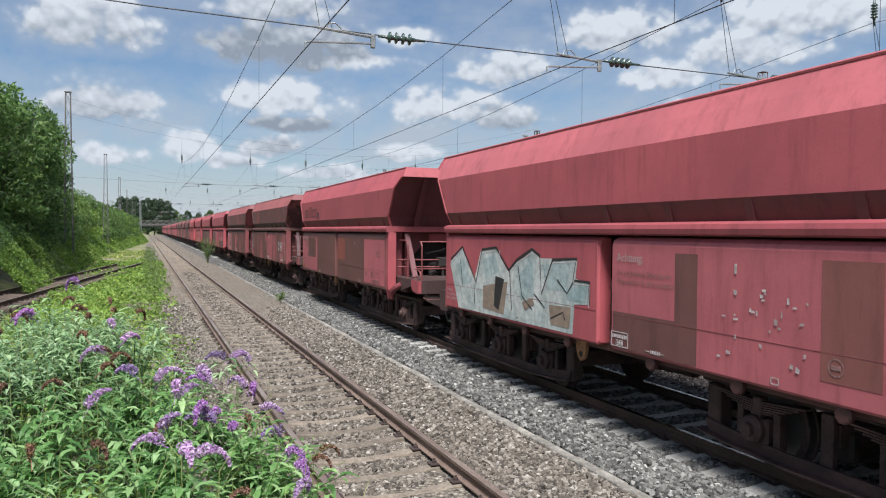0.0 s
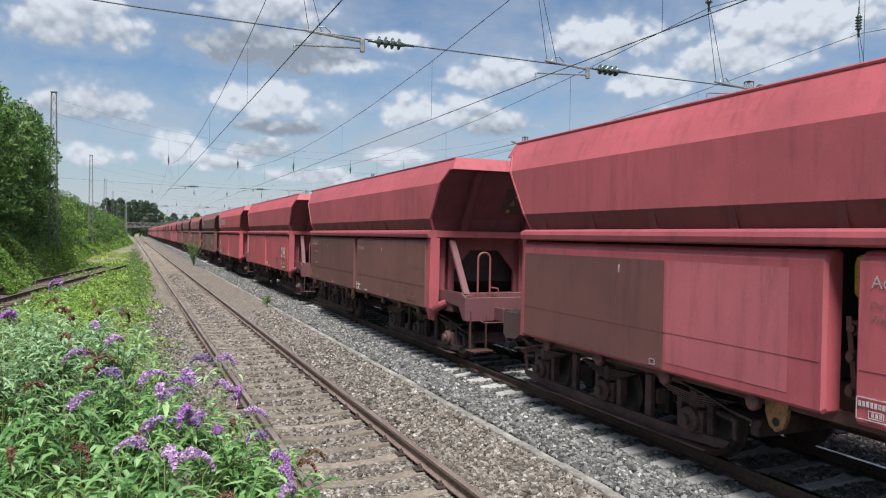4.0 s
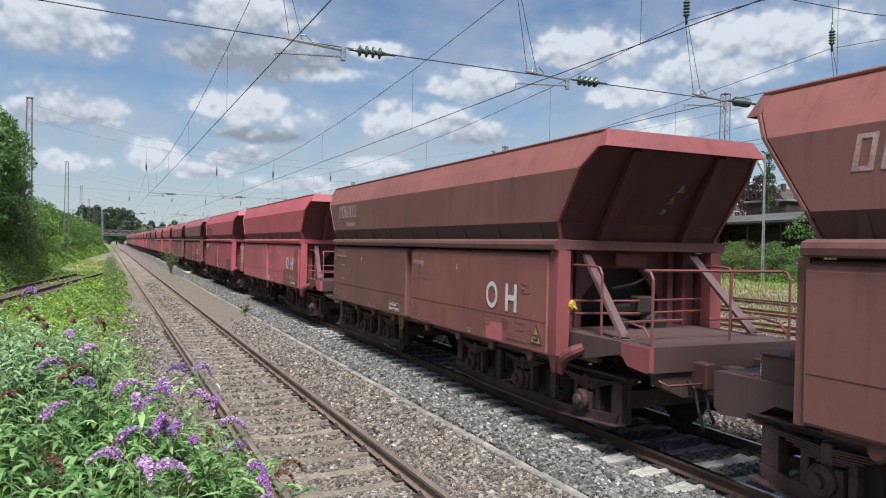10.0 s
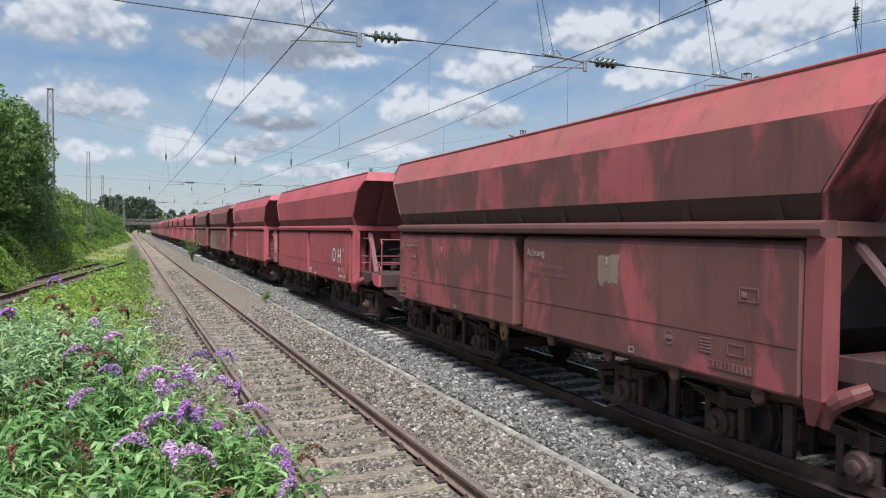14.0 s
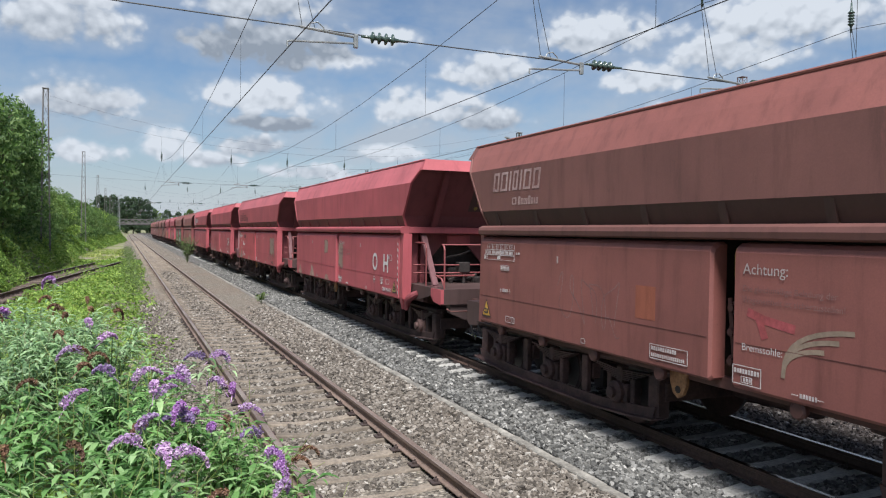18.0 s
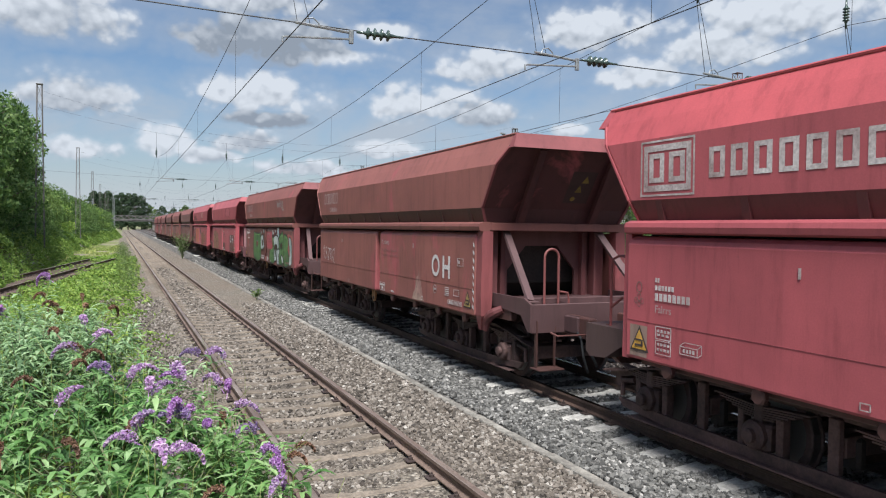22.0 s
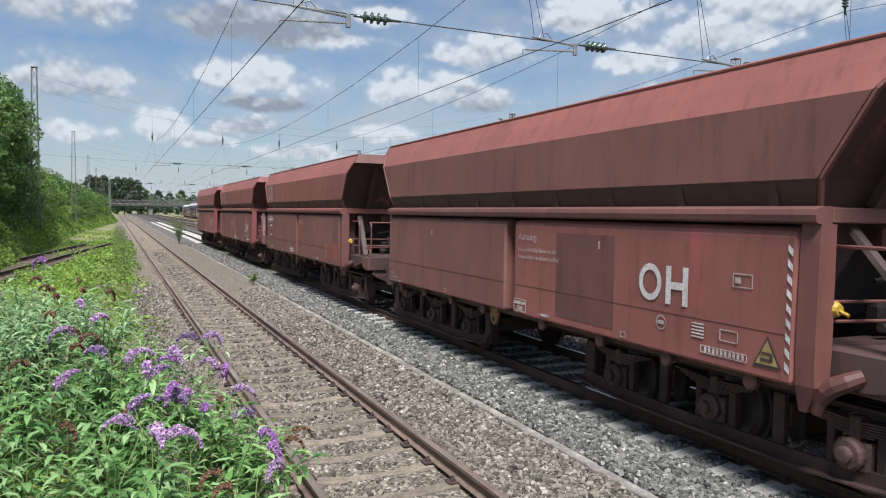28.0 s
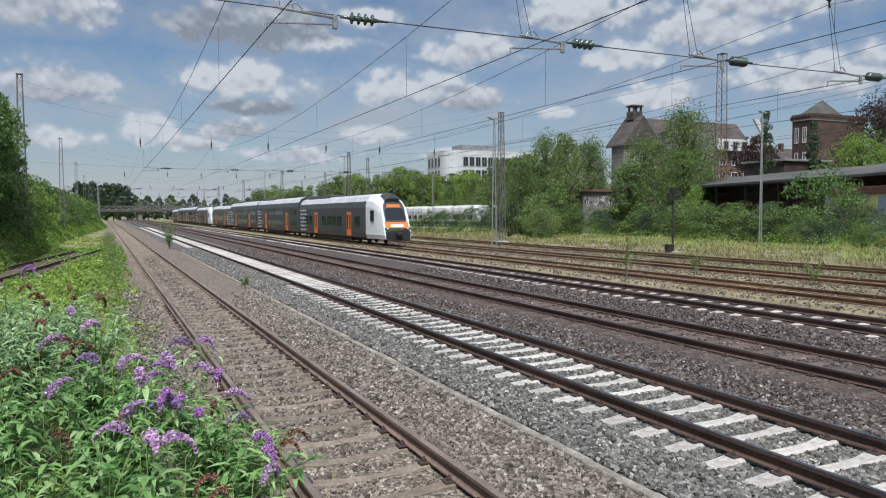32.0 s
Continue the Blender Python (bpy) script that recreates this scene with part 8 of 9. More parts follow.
def herbs():
    r = random.Random(41)
    s = Shape()
    n = 0
    while n < 30000:
        y = 7.0 + 60 * r.random() ** 1.6
        x = r.uniform(-3.9, 1.15 - .004 * y)
        edge = 1.1 - .25 * noise.noise((y * .4, 7, 0)) - x
        if edge < 0 or (edge < .7 and r.random() > edge / .7):
            continue
        if x < -1.3 - .03 * (y - 30) and abs((x + 4.85) - .133 * (y - 34.5)) < 1.0 and r.random() < .75:
            continue
        hgt = (.10 + .30 * max(0, noise.noise((x * .6, y * .4, 2)) + .3)) * (1.4 if y > 28 and x > -.9 else 1)
        leaves(s, [(x, y, -.40 + .12 * min(1, edge) + r.random() * hgt)], .045 + .0012 * y, r, 1.3, 1.5)
        n += 1
    solid("herb_layer", s, M["ivy"], "low yellow-green herbs between the tracks", "ground plants", kind="stuff")
    # grey-green weeds standing along the siding in the distance
    s = Shape()
    for _ in range(5000):
        y = 30 + 60 * r.random()
        x = .35 - .006 * y + r.gauss(0, .28)
        leaves(s, [(x, y, -.3 + 1.0 * r.random() ** 1.5)], .07, r, .2, 3)
    solid("tall_weeds", s, M["leaf_light"], "greyish tall weeds beside the siding", "weeds", kind="stuff")


def weed(x, y, h, n, name, label, mat="leaf"):
    r = random.Random(int(x * 100 + y))
    b = thing(name, pose(x, y, -.2), label, "weed", "weeds")
    st, lf = Shape(), Shape()
    for i in range(n):
        a = r.uniform(0, 6.28)
        e = Vector((math.cos(a) * h * r.uniform(.1, .5), math.sin(a) * h * r.uniform(.1, .5), h * r.uniform(.7, 1)))
        st.tube([(0, 0, 0), e * .5 + Vector((0, 0, h * .1)), e], (.012, .009, .004), 4)
        for j in range(16):
            t = .25 + .75 * j / 16
            leaves(lf, [e * t + Vector((r.gauss(0, .05), r.gauss(0, .05), h * .1 * (1 - t)))], .09, r, .3, 2.6)
    part("branchwork", st, M["stem"], b)
    part("leaves", lf, M[mat], b)


def lance_leaf(s, p, d, l, r):
    """A narrow pointed leaf, drooping at its tip, folded along its rib."""
    d = Vector(d).normalized()
    side = d.cross(Vector((0, 0, 1)))
    if side.length < .05:
        side = Vector((1, 0, 0))
    side.normalize()
    up = side.cross(d)
    w = l * r.uniform(.10, .135)
    p = Vector(p)
    dn = Vector((0, 0, -1))
    m1, m2, e = p + d * l * .35 + up * l * .03, p + d * l * .7 + dn * l * .08, p + d * l * .96 + dn * l * r.uniform(.2, .45)
    s.add([p, m1 + side * w + up * w * .35, m1, m1 - side * w + up * w * .35, m2 + side * w * .75 + up * w * .2, m2, m2 - side * w * .75 + up * w * .2, e],
          [(0, 2, 1), (0, 3, 2), (1, 2, 5, 4), (2, 3, 6, 5), (4, 5, 7), (5, 6, 7)])


def panicle_mesh(seed, l, mat, thick=.036, bend=1.2):
    """An arching, tapering spike of many tiny florets set in bunches."""
    r = random.Random(seed)
    s = Shape()
    def axis(t):
        a = bend * t
        return Vector((math.sin(a) * t * l * .75, 0, math.cos(a * .9) * t * l))
    bunches = int(150 * l)
    for i in range(bunches):
        t = (i + r.random()) / bunches
        rad = thick * min(1, .55 + 2.2 * t) * (1 - t) ** .55
        a = i * 2.4
        c0 = axis(t) + Vector((math.cos(a), math.sin(a), .25)) * rad * r.uniform(.45, .8)
        for _ in range(9):
            n = Vector((r.gauss(0, 1), r.gauss(0, 1), r.gauss(0, 1))).normalized()
            c = c0 + n * (.006 + rad * .34)
            u = n.orthogonal().normalized()
            v = n.cross(u)
            q = r.uniform(.007, .0125)
            s.add([c + u * q, c + v * q, c - u * q, c - v * q, c - n * .004], [(0, 1, 4), (1, 2, 4), (2, 3, 4), (3, 0, 4)])
    s.tube([(0, 0, -.1), tuple(axis(.5)), tuple(axis(.98))], (.004, .003, .002), 4)
    return s.mesh("flower_spike", M[mat])


def butterfly_bushes():
    r = random.Random(57)
    spikes = [panicle_mesh(i, .22 + .04 * (i % 4), ("flower", "flower_pale", "flower_pale", "flower", "flower_pale", "flower_blue")[i], .042 + .005 * (i % 3), .8 + .25 * (i % 4)) for i in range(6)]
    old = [panicle_mesh(10 + i, .20 + .04 * i, "flower_old", .026, 1.3 + .3 * i) for i in range(2)]
    roots = ((-.55, 3.9), (.15, 5.0), (-1.0, 5.9), (-.1, 7.0), (-2.0, 4.8), (.55, 3.6), (-1.9, 7.4), (.75, 6.2), (-2.9, 6.2), (-.9, 8.4), (-2.6, 3.4), (-1.4, 2.7), (-1.05, 10.4), (-2.2, 9.2), (-3.1, 8.0), (-.2, 9.3), (-1.5, 8.9), (-2.6, 10.4))
    blooms = {i: [] for i in range(len(roots))}
    for p in FLOWERS:
        i = min(range(len(roots)), key=lambda j: (roots[j][0] - p[0]) ** 2 + (roots[j][1] - p[1]) ** 2)
        blooms[i].append(p)
    for i, (rx, ry) in enumerate(roots):
        z0 = -.42
        b = thing("butterfly_bush", pose(rx, ry, z0), "sprawling butterfly bush with lilac flower spikes and narrow leaves", "bush", "butterfly bushes")
        st, lf = Shape(), Shape()
        tips = []
        for k in range(36):
            a = r.uniform(0, 6.28)
            reach = r.uniform(.15, 1.05)
            tx, ty = math.cos(a) * reach, math.sin(a) * reach
            wx, wy = rx + tx, ry + ty
            top = bush_top(wx, wy) - z0 - r.random() ** 1.7 * .5
            if wx > 1.5 or top < .12 or math.hypot(wx, wy) < 2.2:
                continue
            e = Vector((tx, ty, top))
            m = Vector((tx * .35, ty * .35, top * .72))
            tips.append((m, e))
        for p in blooms[i]:
            e = Vector((p[0] - rx, p[1] - ry, p[2] - z0 - .03))
            tips.append((Vector((e.x * .4, e.y * .4, e.z * .75)), e))
        for m, e in tips:
            st.tube([(0, 0, 0), m * .5 + Vector((0, 0, m.z * .1)), m, e], (.011, .009, .006, .003), 5)
            n = 30
            for j in range(n):
                t = .22 + .78 * j / n
                q = m.lerp(e, (t - .4) / .6) if t > .4 else m * (t / .4)
                a = r.uniform(0, 6.28)
                d = Vector((math.cos(a), math.sin(a), r.uniform(-.1, .6)))
                lance_leaf(lf, q + Vector((r.gauss(0, .02), r.gauss(0, .02), r.gauss(0, .02))), d, r.uniform(.11, .23), r)
            for j in range(7):
                q = m.lerp(e, r.random())
                a = r.uniform(0, 6.28)
                o = q + Vector((math.cos(a), math.sin(a), r.uniform(-.2, .4))) * r.uniform(.05, .2)
                lance_leaf(lf, o, Vector((math.cos(a), math.sin(a), r.uniform(-.2, .6))), r.uniform(.06, .13), r)
        part("branchwork", st, M["stem"], b)
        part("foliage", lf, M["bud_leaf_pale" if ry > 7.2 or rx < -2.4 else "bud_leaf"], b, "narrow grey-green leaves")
        for p in blooms[i]:
            a = r.uniform(0, 6.28)
            o = part("flower_spike", spikes[r.randrange(6)], None, b, "lilac flower spike")
            tilt = r.uniform(15, 60)
            o.matrix_basis = pose(p[0] - rx, p[1] - ry, p[2] - z0, 0, tilt, math.degrees(a))
            for _ in range(r.choice((0, 0, 1, 1))):
                o = part("flower_spike", spikes[r.randrange(6)], None, b, "lilac flower spike")
                o.matrix_basis = pose(p[0] - rx + r.gauss(0, .08), p[1] - ry + r.gauss(0, .08), p[2] - z0 - r.uniform(0, .08), 0, r.uniform(10, 60), r.uniform(0, 360))
        for k in range(3):
            wx, wy = rx + r.gauss(0, .45), ry + r.gauss(0, .45)
            o = part("withered_spike", old[k % 2], None, b, "withered brown flower spike")
            o.matrix_basis = pose(wx - rx, wy - ry, bush_top(wx, wy) - z0 + .02, 0, r.uniform(10, 60), r.uniform(0, 360))
    # grass stalks that grow through the bushes
    s = Shape()
    for _ in range(150):
        x, y = r.uniform(-2.6, 1.2), r.uniform(3.2, 8.5)
        z = bush_top(x, y)
        a = r.uniform(0, 6.28)
        s.tube([(x, y, -.4), (x + .05 * math.cos(a), y + .05 * math.sin(a), z), (x + .25 * math.cos(a), y + .25 * math.sin(a), z + r.uniform(.05, .3))], (.003, .003, .0015), 4)
    solid("grass_stalks", s, M["grass"], "tall pale grass stalks among the bushes", "grass", kind="stuff")


def bush_top(x, y):
    z = .95 + .095 * (y - 3.5) + .12 * noise.noise((x * 1.1, y * 1.1, 4))
    if x > .2:
        z -= .5 * (x - .2)
    if y > 10.6 + .8 * noise.noise((x, 3, 1)):
        z -= .6 * (y - 10.6)
    if x > .2 and y > 8:
        z -= .3 * (y - 8)
    return max(z, -.1)


FLOWERS = ((-1.27, 9.63, 1.53), (-.99, 12.0, 1.75), (-.39, 8.82, 1.45), (-.27, 8.16, 1.39), (-.12, 6.88, 1.27), (-.45, 6.09, 1.19), (.40, 6.08, 1.09), (.51, 6.17, 1.05),
           (.87, 7.39, .98), (1.06, 8.66, 1.01), (.76, 8.31, 1.13), (.41, 7.23, 1.20), (.06, 5.42, 1.13), (.08, 5.19, 1.11), (.92, 6.77, .90), (1.04, 6.29, .79),
           (.99, 5.73, .77), (1.03, 5.54, .73), (1.07, 5.30, .68), (.19, 4.98, 1.09), (.59, 5.86, .98), (.18, 6.26, 1.21), (-.39, 7.70, 1.35), (.49, 7.08, 1.14))


def loose_stones():
    """Ballast stones lying about near the camera, each a small irregular lump."""
    r = random.Random(77)
    grey, brown, dark = Shape(), Shape(), Shape()
    base = [Vector(v).normalized() for v in ((1, 1, 1), (1, -1, -1), (-1, 1, -1), (-1, -1, 1), (-1, 1, 1), (1, -1, 1), (1, 1, -1), (-1, -1, -1))]
    fc = [(0, 4, 3, 5), (0, 5, 1, 6), (0, 6, 2, 4), (7, 3, 4, 2), (7, 2, 6, 1), (7, 1, 5, 3)]
    def zone(x0, x1, y0, y1, n, z, first=0, pitch=0, half=.15):
        s = brown if x1 < 4.7 or x0 > 18 else dark if x0 > 8.3 else grey
        for _ in range(n):
            y = y0 + (y1 - y0) * r.random() ** 1.8
            x = r.uniform(x0, x1)
            if pitch and abs((y - first + pitch / 2) % pitch - pitch / 2) < half:
                continue
            k = r.uniform(.018, .042) * (1 + .012 * y)
            rot = Euler((r.uniform(0, 3), r.uniform(0, 3), r.uniform(0, 3))).to_matrix()
            sc = Vector((r.uniform(.8, 1.35), r.uniform(.8, 1.35), r.uniform(.6, 1.0)))
            s.add([Vector((x, y, z + k * .3)) + rot @ Vector((v.x * sc.x * k * r.uniform(.8, 1.2), v.y * sc.y * k * r.uniform(.8, 1.2), v.z * sc.z * k)) for v in base], fc)
    zone(3.75, 4.6, 3, 26, 13000, -.20)
    zone(3.2, 3.75, 3, 24, 6500, -.21)
    zone(4.83, 5.75, 3, 30, 15000, -.195)
    zone(5.75, 6.25, 3, 28, 9000, -.225, .5, .6, .14)
    zone(5.75, 6.3, 28, 62, 8000, -.178), zone(4.83, 5.75, 30, 60, 5000, -.2), zone(1.75, 3.1, 24, 50, 5000, -.232, 1.5, .63, .1)
    zone(6.4, 7.75, 4, 26, 14000, -.23, .5, .6, .125)
    zone(1.75, 3.1, 3.5, 24, 15000, -.238, 1.5, .63, .13)
    zone(.35, 1.55, 6, 30, 6000, -.245)
    zone(7.9, 8.45, 5, 28, 6000, -.22, .5, .6)
    zone(8.5, 10.4, 5, 30, 14000, -.215), zone(10.75, 11.95, 6, 34, 7000, -.19, 4, .62, .14), zone(8.5, 10.4, 30, 60, 6000, -.2)
    zone(12.6, 14.9, 9, 34, 7000, -.2)
    zone(18.4, 33.0, 10, 64, 15000, -.17)
    solid("loose_ballast", grey, M["stone"], "crushed ballast stones in many greys", "ballast", kind="stuff")
    solid("loose_ballast", dark, M["stone_dark"], "dark rusty brown ballast stones", "ballast", kind="stuff")
    solid("loose_ballast", brown, M["stone_brown"], "brownish weathered ballast stones", "ballast", kind="stuff")


hedge_left()
right_side()
grass_patch("yard_grass", [(17.9, 20.2, 10, 110, 3500, .16), (21.7, 24.6, 12, 110, 6000, .2), (26.2, 30, 12, 120, 12000, .24), (31.9, 52, 15, 130, 80000, .34)], M["grass_dry"], "dry yellow grass growing over the yard tracks", 5)
grass_patch("verge_grass", [(-6, -.5, 8, 110, 26000, .22), (38, 57, 18, 120, 30000, .42)], M["grass"], "fresh green grass on the verge", 9)
def scrub_mass():
    """The unbroken tangle of brambles and suckers along the edge of the yard."""
    r = random.Random(64)
    line = ((51, 16), (56.2, 46), (60.5, 66), (52.5, 74), (44, 86), (41, 104))
    dark, light = Shape(), Shape()
    for _ in range(62000):
        u = r.random() ** .9 * 4.999
        (xa, ya), (xb, yb) = line[int(u)], line[int(u) + 1]
        f, t = u - int(u), r.random()
        y = ya + (yb - ya) * f
        x = xa + (xb - xa) * f + 4.2 * t + .9 * noise.noise((y * .4, t * 2, 1))
        lump = 1 + .45 * noise.noise((x * .33, y * .33, 4)) + .25 * noise.noise((x * .9, y * .9, 6))
        z = -.1 + 3.0 * lump * t ** .62 * (1 - .35 * r.random() ** 4) + r.uniform(-.12, .12)
        leaves(light if noise.noise((x * .5, y * .5, 9)) + .4 * r.random() > .36 else dark, [(x, y, z)], .105, r, .5, 2.0)
    solid("scrub_thicket", dark, M["leaf_fir"], "dense dark bramble thicket along the yard", "undergrowth", kind="stuff")
    solid("scrub_thicket", light, M["leaf"], "fresh green shoots over the bramble thicket", "undergrowth", kind="stuff")


scrub_mass()


def scrub_foot():
    r = random.Random(63)
    s = Shape()
    for _ in range(26000):
        y = 16 + 105 * r.random() ** 1.2
        x = 57 + (y - 42) * .14 - 14 * r.random() ** 1.7
        if noise.noise((x * .35, y * .3, 8)) < -.05:
            continue
        leaves(s, [(x, y, r.random() ** 1.4 * (.5 + .5 * r.random()))], .10, r, .6, 2.2)
    solid("weedy_margin", s, M["ivy"], "fresh green weeds before the scrub", "weeds", kind="stuff")
    s = Shape()
    for _ in range(9000):
        y = 12 + 70 * r.random() ** 1.5
        x = r.choice((19.9, 22.9, 25.0, 28.6, 33.0)) + r.gauss(0, .5)
        if noise.noise((x * .9, y * .45, 2)) < .08:
            continue
        leaves(s, [(x, y, -.17 + .4 * r.random() ** 1.6)], .055, r, .5, 2.6)
    solid("yard_weeds", s, M["leaf_light"], "pale weeds in tufts along the yard rails", "weeds", kind="stuff")


scrub_foot()
herbs()
butterfly_bushes()
weed(4.33, 62.5, 2.2, 34, "young_tree", "dark green seedling tree growing in the ballast")
weed(18.6, 23.3, 2.4, 6, "tall_weed", "slender pale weed between the yard tracks", "leaf_light")
weed(4.5, 27.5, .5, 4, "small_weed", "small weed in the ballast", "leaf_light")
weed(23.5, 24.5, 1.0, 6, "tall_weed", "slender pale weed between the yard tracks", "leaf_light")
weed(24.0, 19.0, 1.0, 8, "tall_weed", "slender pale weed between the yard tracks", "leaf_light")
loose_stones()


# ---- standing trains ----
M["white_body"] = material("white_train_paint", (0.72, 0.74, 0.76), 0.35, 0, two_tone((0.66, 0.68, 0.70), (0.76, 0.78, 0.80), 0.4, 8, 0.02))
M["grey_body"] = material("dark_grey_train_paint", (0.07, 0.072, 0.075), 0.4, 0, two_tone((0.04, 0.042, 0.044), (0.062, 0.064, 0.067), 0.4, 8, 0.02))
M["orange"] = material("orange_train_paint", (0.75, 0.17, 0.02), 0.4, 0, two_tone((0.66, 0.14, 0.02), (0.8, 0.2, 0.03), 0.4, 8, 0.02))
M["roof_grey"] = material("light_grey_train_roof", (0.42, 0.44, 0.46), 0.55, 0.2, two_tone((0.46, 0.48, 0.50), (0.62, 0.64, 0.66), 0.5, 10, 0.05))
M["glass"] = material("dark_window_glass", (0.02, 0.025, 0.03), 0.08)
M["wagon_white"] = material("light_grey_wagon_paint", (0.5, 0.51, 0.52), 0.6, 0, two_tone((0.38, 0.39, 0.40), (0.58, 0.59, 0.60), 0.6, 6, 0.1))
M["headlight"] = material("headlight", (0.9, 0.9, 0.85), 0.2)
_b = M["headlight"].node_tree.nodes["Principled BSDF"]
_b.inputs["Emission Color"].default_value, _b.inputs["Emission Strength"].default_value = (1, 0.97, 0.9, 1), 0.5


NOSE = 3.9      # length of the white cab shell


def car_ring(y, hw, top, z0=.55):
    return [(-hw * .93, y, z0), (-hw, y, z0 + .35), (-hw, y, top - 1.15), (-hw * .95, y, top - .65), (-hw * .74, y, top - .22), (-hw * .38, y, top - .03), (0, y, top),
            (hw * .38, y, top - .03), (hw * .74, y, top - .22), (hw * .95, y, top - .65), (hw, y, top - 1.15), (hw, y, z0 + .35), (hw * .93, y, z0)]


def rail_car(m, length, top, double, nose, label):
    """One car of the multiple unit; the nose is at its leading end."""
    hw = 1.41
    b = thing("railcar", m, label, "train car", "multiple units")
    y0 = NOSE if nose else .25
    body, roof = Shape(), Shape()
    ring0, ring1 = car_ring(y0, hw, top), car_ring(length - .25, hw, top)
    n = len(ring0)
    for j in range(n - 1):
        tgt = roof if 2 < j < 9 else body
        tgt.face([ring0[j], ring1[j], ring1[j + 1], ring0[j + 1]])
    body.face([ring0[n - 1], ring1[n - 1], ring1[0], ring0[0]])
    body.face(list(reversed(ring1)))
    if not nose:
        body.face(ring0)
    part("body", body, M["grey_body"], b, "dark grey body side")
    part("roof", roof, M["roof_grey"], b, "light grey roof")
    s = Shape()
    s.box(-.8, .8, length * .62, length - 1.2, top - .03, top + .22, .08)
    part("roof_unit", s, M["grey_body"], b, "dark roof equipment")
    doors = (length * .29, length * .71) if nose else (length * .22, length * .72)
    for sx in (-1, 1):
        x0, x1 = min(sx * (hw - .02), sx * (hw + .012)), max(sx * (hw - .02), sx * (hw + .012))
        for d in doors:
            for k in (0, .68):
                s = Shape()
                s.box(x0, x1, d + k, d + k + .66, .62, 2.72, .01)
                o = part("door", s, M["orange"], b, "orange sliding door")
                s = Shape()
                s.box(min(sx * hw, sx * (hw + .018)), max(sx * hw, sx * (hw + .018)), d + k + .16, d + k + .5, 1.2, 2.5, .02)
                part("door_window", s, M["glass"], o)
        rows = ((1.0, 1.75), (2.5, 3.2)) if double else ((1.45, 2.35),)
        y = y0 + (1.6 if nose else 1.0)
        while y < length - 2.4:
            if all(abs(y + .8 - d - .6) > 1.7 for d in doors):
                for z0, z1 in rows:
                    s = Shape()
                    s.box(min(sx * (hw - .02), sx * (hw + .008)), max(sx * (hw - .02), sx * (hw + .008)), y, y + 1.55, z0, z1, .03)
                    part("window", s, M["glass"], b)
            y += 1.8
        s = Shape()
        for i in range(6):
            z = .8 + i * .42
            for q in range(4):
                s.box(x0, x1, length - 3.2 + q * .7 + .2 * (i % 2), length - 3.2 + q * .7 + .42 + .2 * (i % 2), z, z + .13)
        part("white_stripes", s, M["white_body"], b, "white striped pattern")["kind"] = "stuff"
    for y in ((4.9, 7.4) if nose else (2.5, 5.0)) + (length - 5, length - 2.5):
        s = Shape()
        for x in (-.75, .75):
            s.disc((x, y, .46), (1, 0, 0), ((-.06, .46), (.06, .46)), 14)
        s.tube([(-.75, y, .46), (.75, y, .46)], .08, 6)
        part("wheelset", s, M["soot"], b)
    for y in ((6.15,) if nose else (3.75,)) + (length - 3.75,):
        s = Shape()
        s.box(-1.15, 1.15, y - 1.9, y + 1.9, .4, .62, .05)
        part("bogie", s, M["soot"], b)
    s = Shape()
    s.box(-1.2, 1.2, 8.5, length - 6.5, .2, .6, .05)
    part("underfloor_box", s, M["soot"], b)
    s = Shape()
    s.box(-1.1, 1.1, length - .25, length + .1, .6, top - .5, .05)
    part("gangway", s, M["black"], b, "black bellows gangway")
    if nose:
        slope = .55
        def front(z, d=0.0):
            return max(0, z - 1.15) * slope - d
        s = Shape()
        rings = []
        for u in (0, .25, .5, .68, .82, .92, .98, 1):
            k = (1 - (u * .62) ** 4) * (1 - .06 * u) if u < 1 else .80
            ring = car_ring(0, hw * k, top - .62 * u ** 4, .5)
            rings.append([(x, NOSE * (1 - u) + front(z) * u + .5 * (1 - u) * u * (abs(x) / hw) ** 2, z) for x, _, z in ring])
        s.loft(rings, caps=True)
        part("nose", s, M["white_body"], b, "white rounded cab shell")
        def sheet(name, pts, mat, label, d=.02):
            q = Shape()
            q.add([(x, front(z, d), z) for x, z in pts] + [(x, front(z, -.05), z) for x, z in pts], [tuple(range(len(pts)))] + [(i, (i + 1) % len(pts), len(pts) + (i + 1) % len(pts), len(pts) + i) for i in range(len(pts))])
            return part(name, q, mat, b, label)
        sheet("crown", ((-.9, 1.95), (.9, 1.95), (.92, 2.9), (.84, 3.35), (.6, 3.62), (-.6, 3.62), (-.84, 3.35), (-.92, 2.9)), M["grey_body"], "dark surround of the windscreen")
        sheet("windscreen", ((-.82, 2.05), (.82, 2.05), (.80, 2.85), (.62, 3.02), (-.62, 3.02), (-.80, 2.85)), M["glass"], "large dark windscreen", .035)
        sheet("destination_display", ((-.6, 3.08), (.6, 3.08), (.55, 3.32), (-.55, 3.32)), M["orange"], "orange destination display", .035)
        sheet("front_band", ((-.98, 1.42), (.98, 1.42), (.98, 1.9), (-.98, 1.9)), M["orange"], "orange front panel", .03)
        sheet("number_strip", ((-.55, 1.5), (.55, 1.5), (.55, 1.7), (-.55, 1.7)), M["white_body"], "", .04)
        sheet("bumper", ((-1.0, .40), (1.0, .40), (1.06, 1.1), (.8, 1.3), (-.8, 1.3), (-1.06, 1.1)), M["black"], "black bumper panel", .06)
        s = Shape()
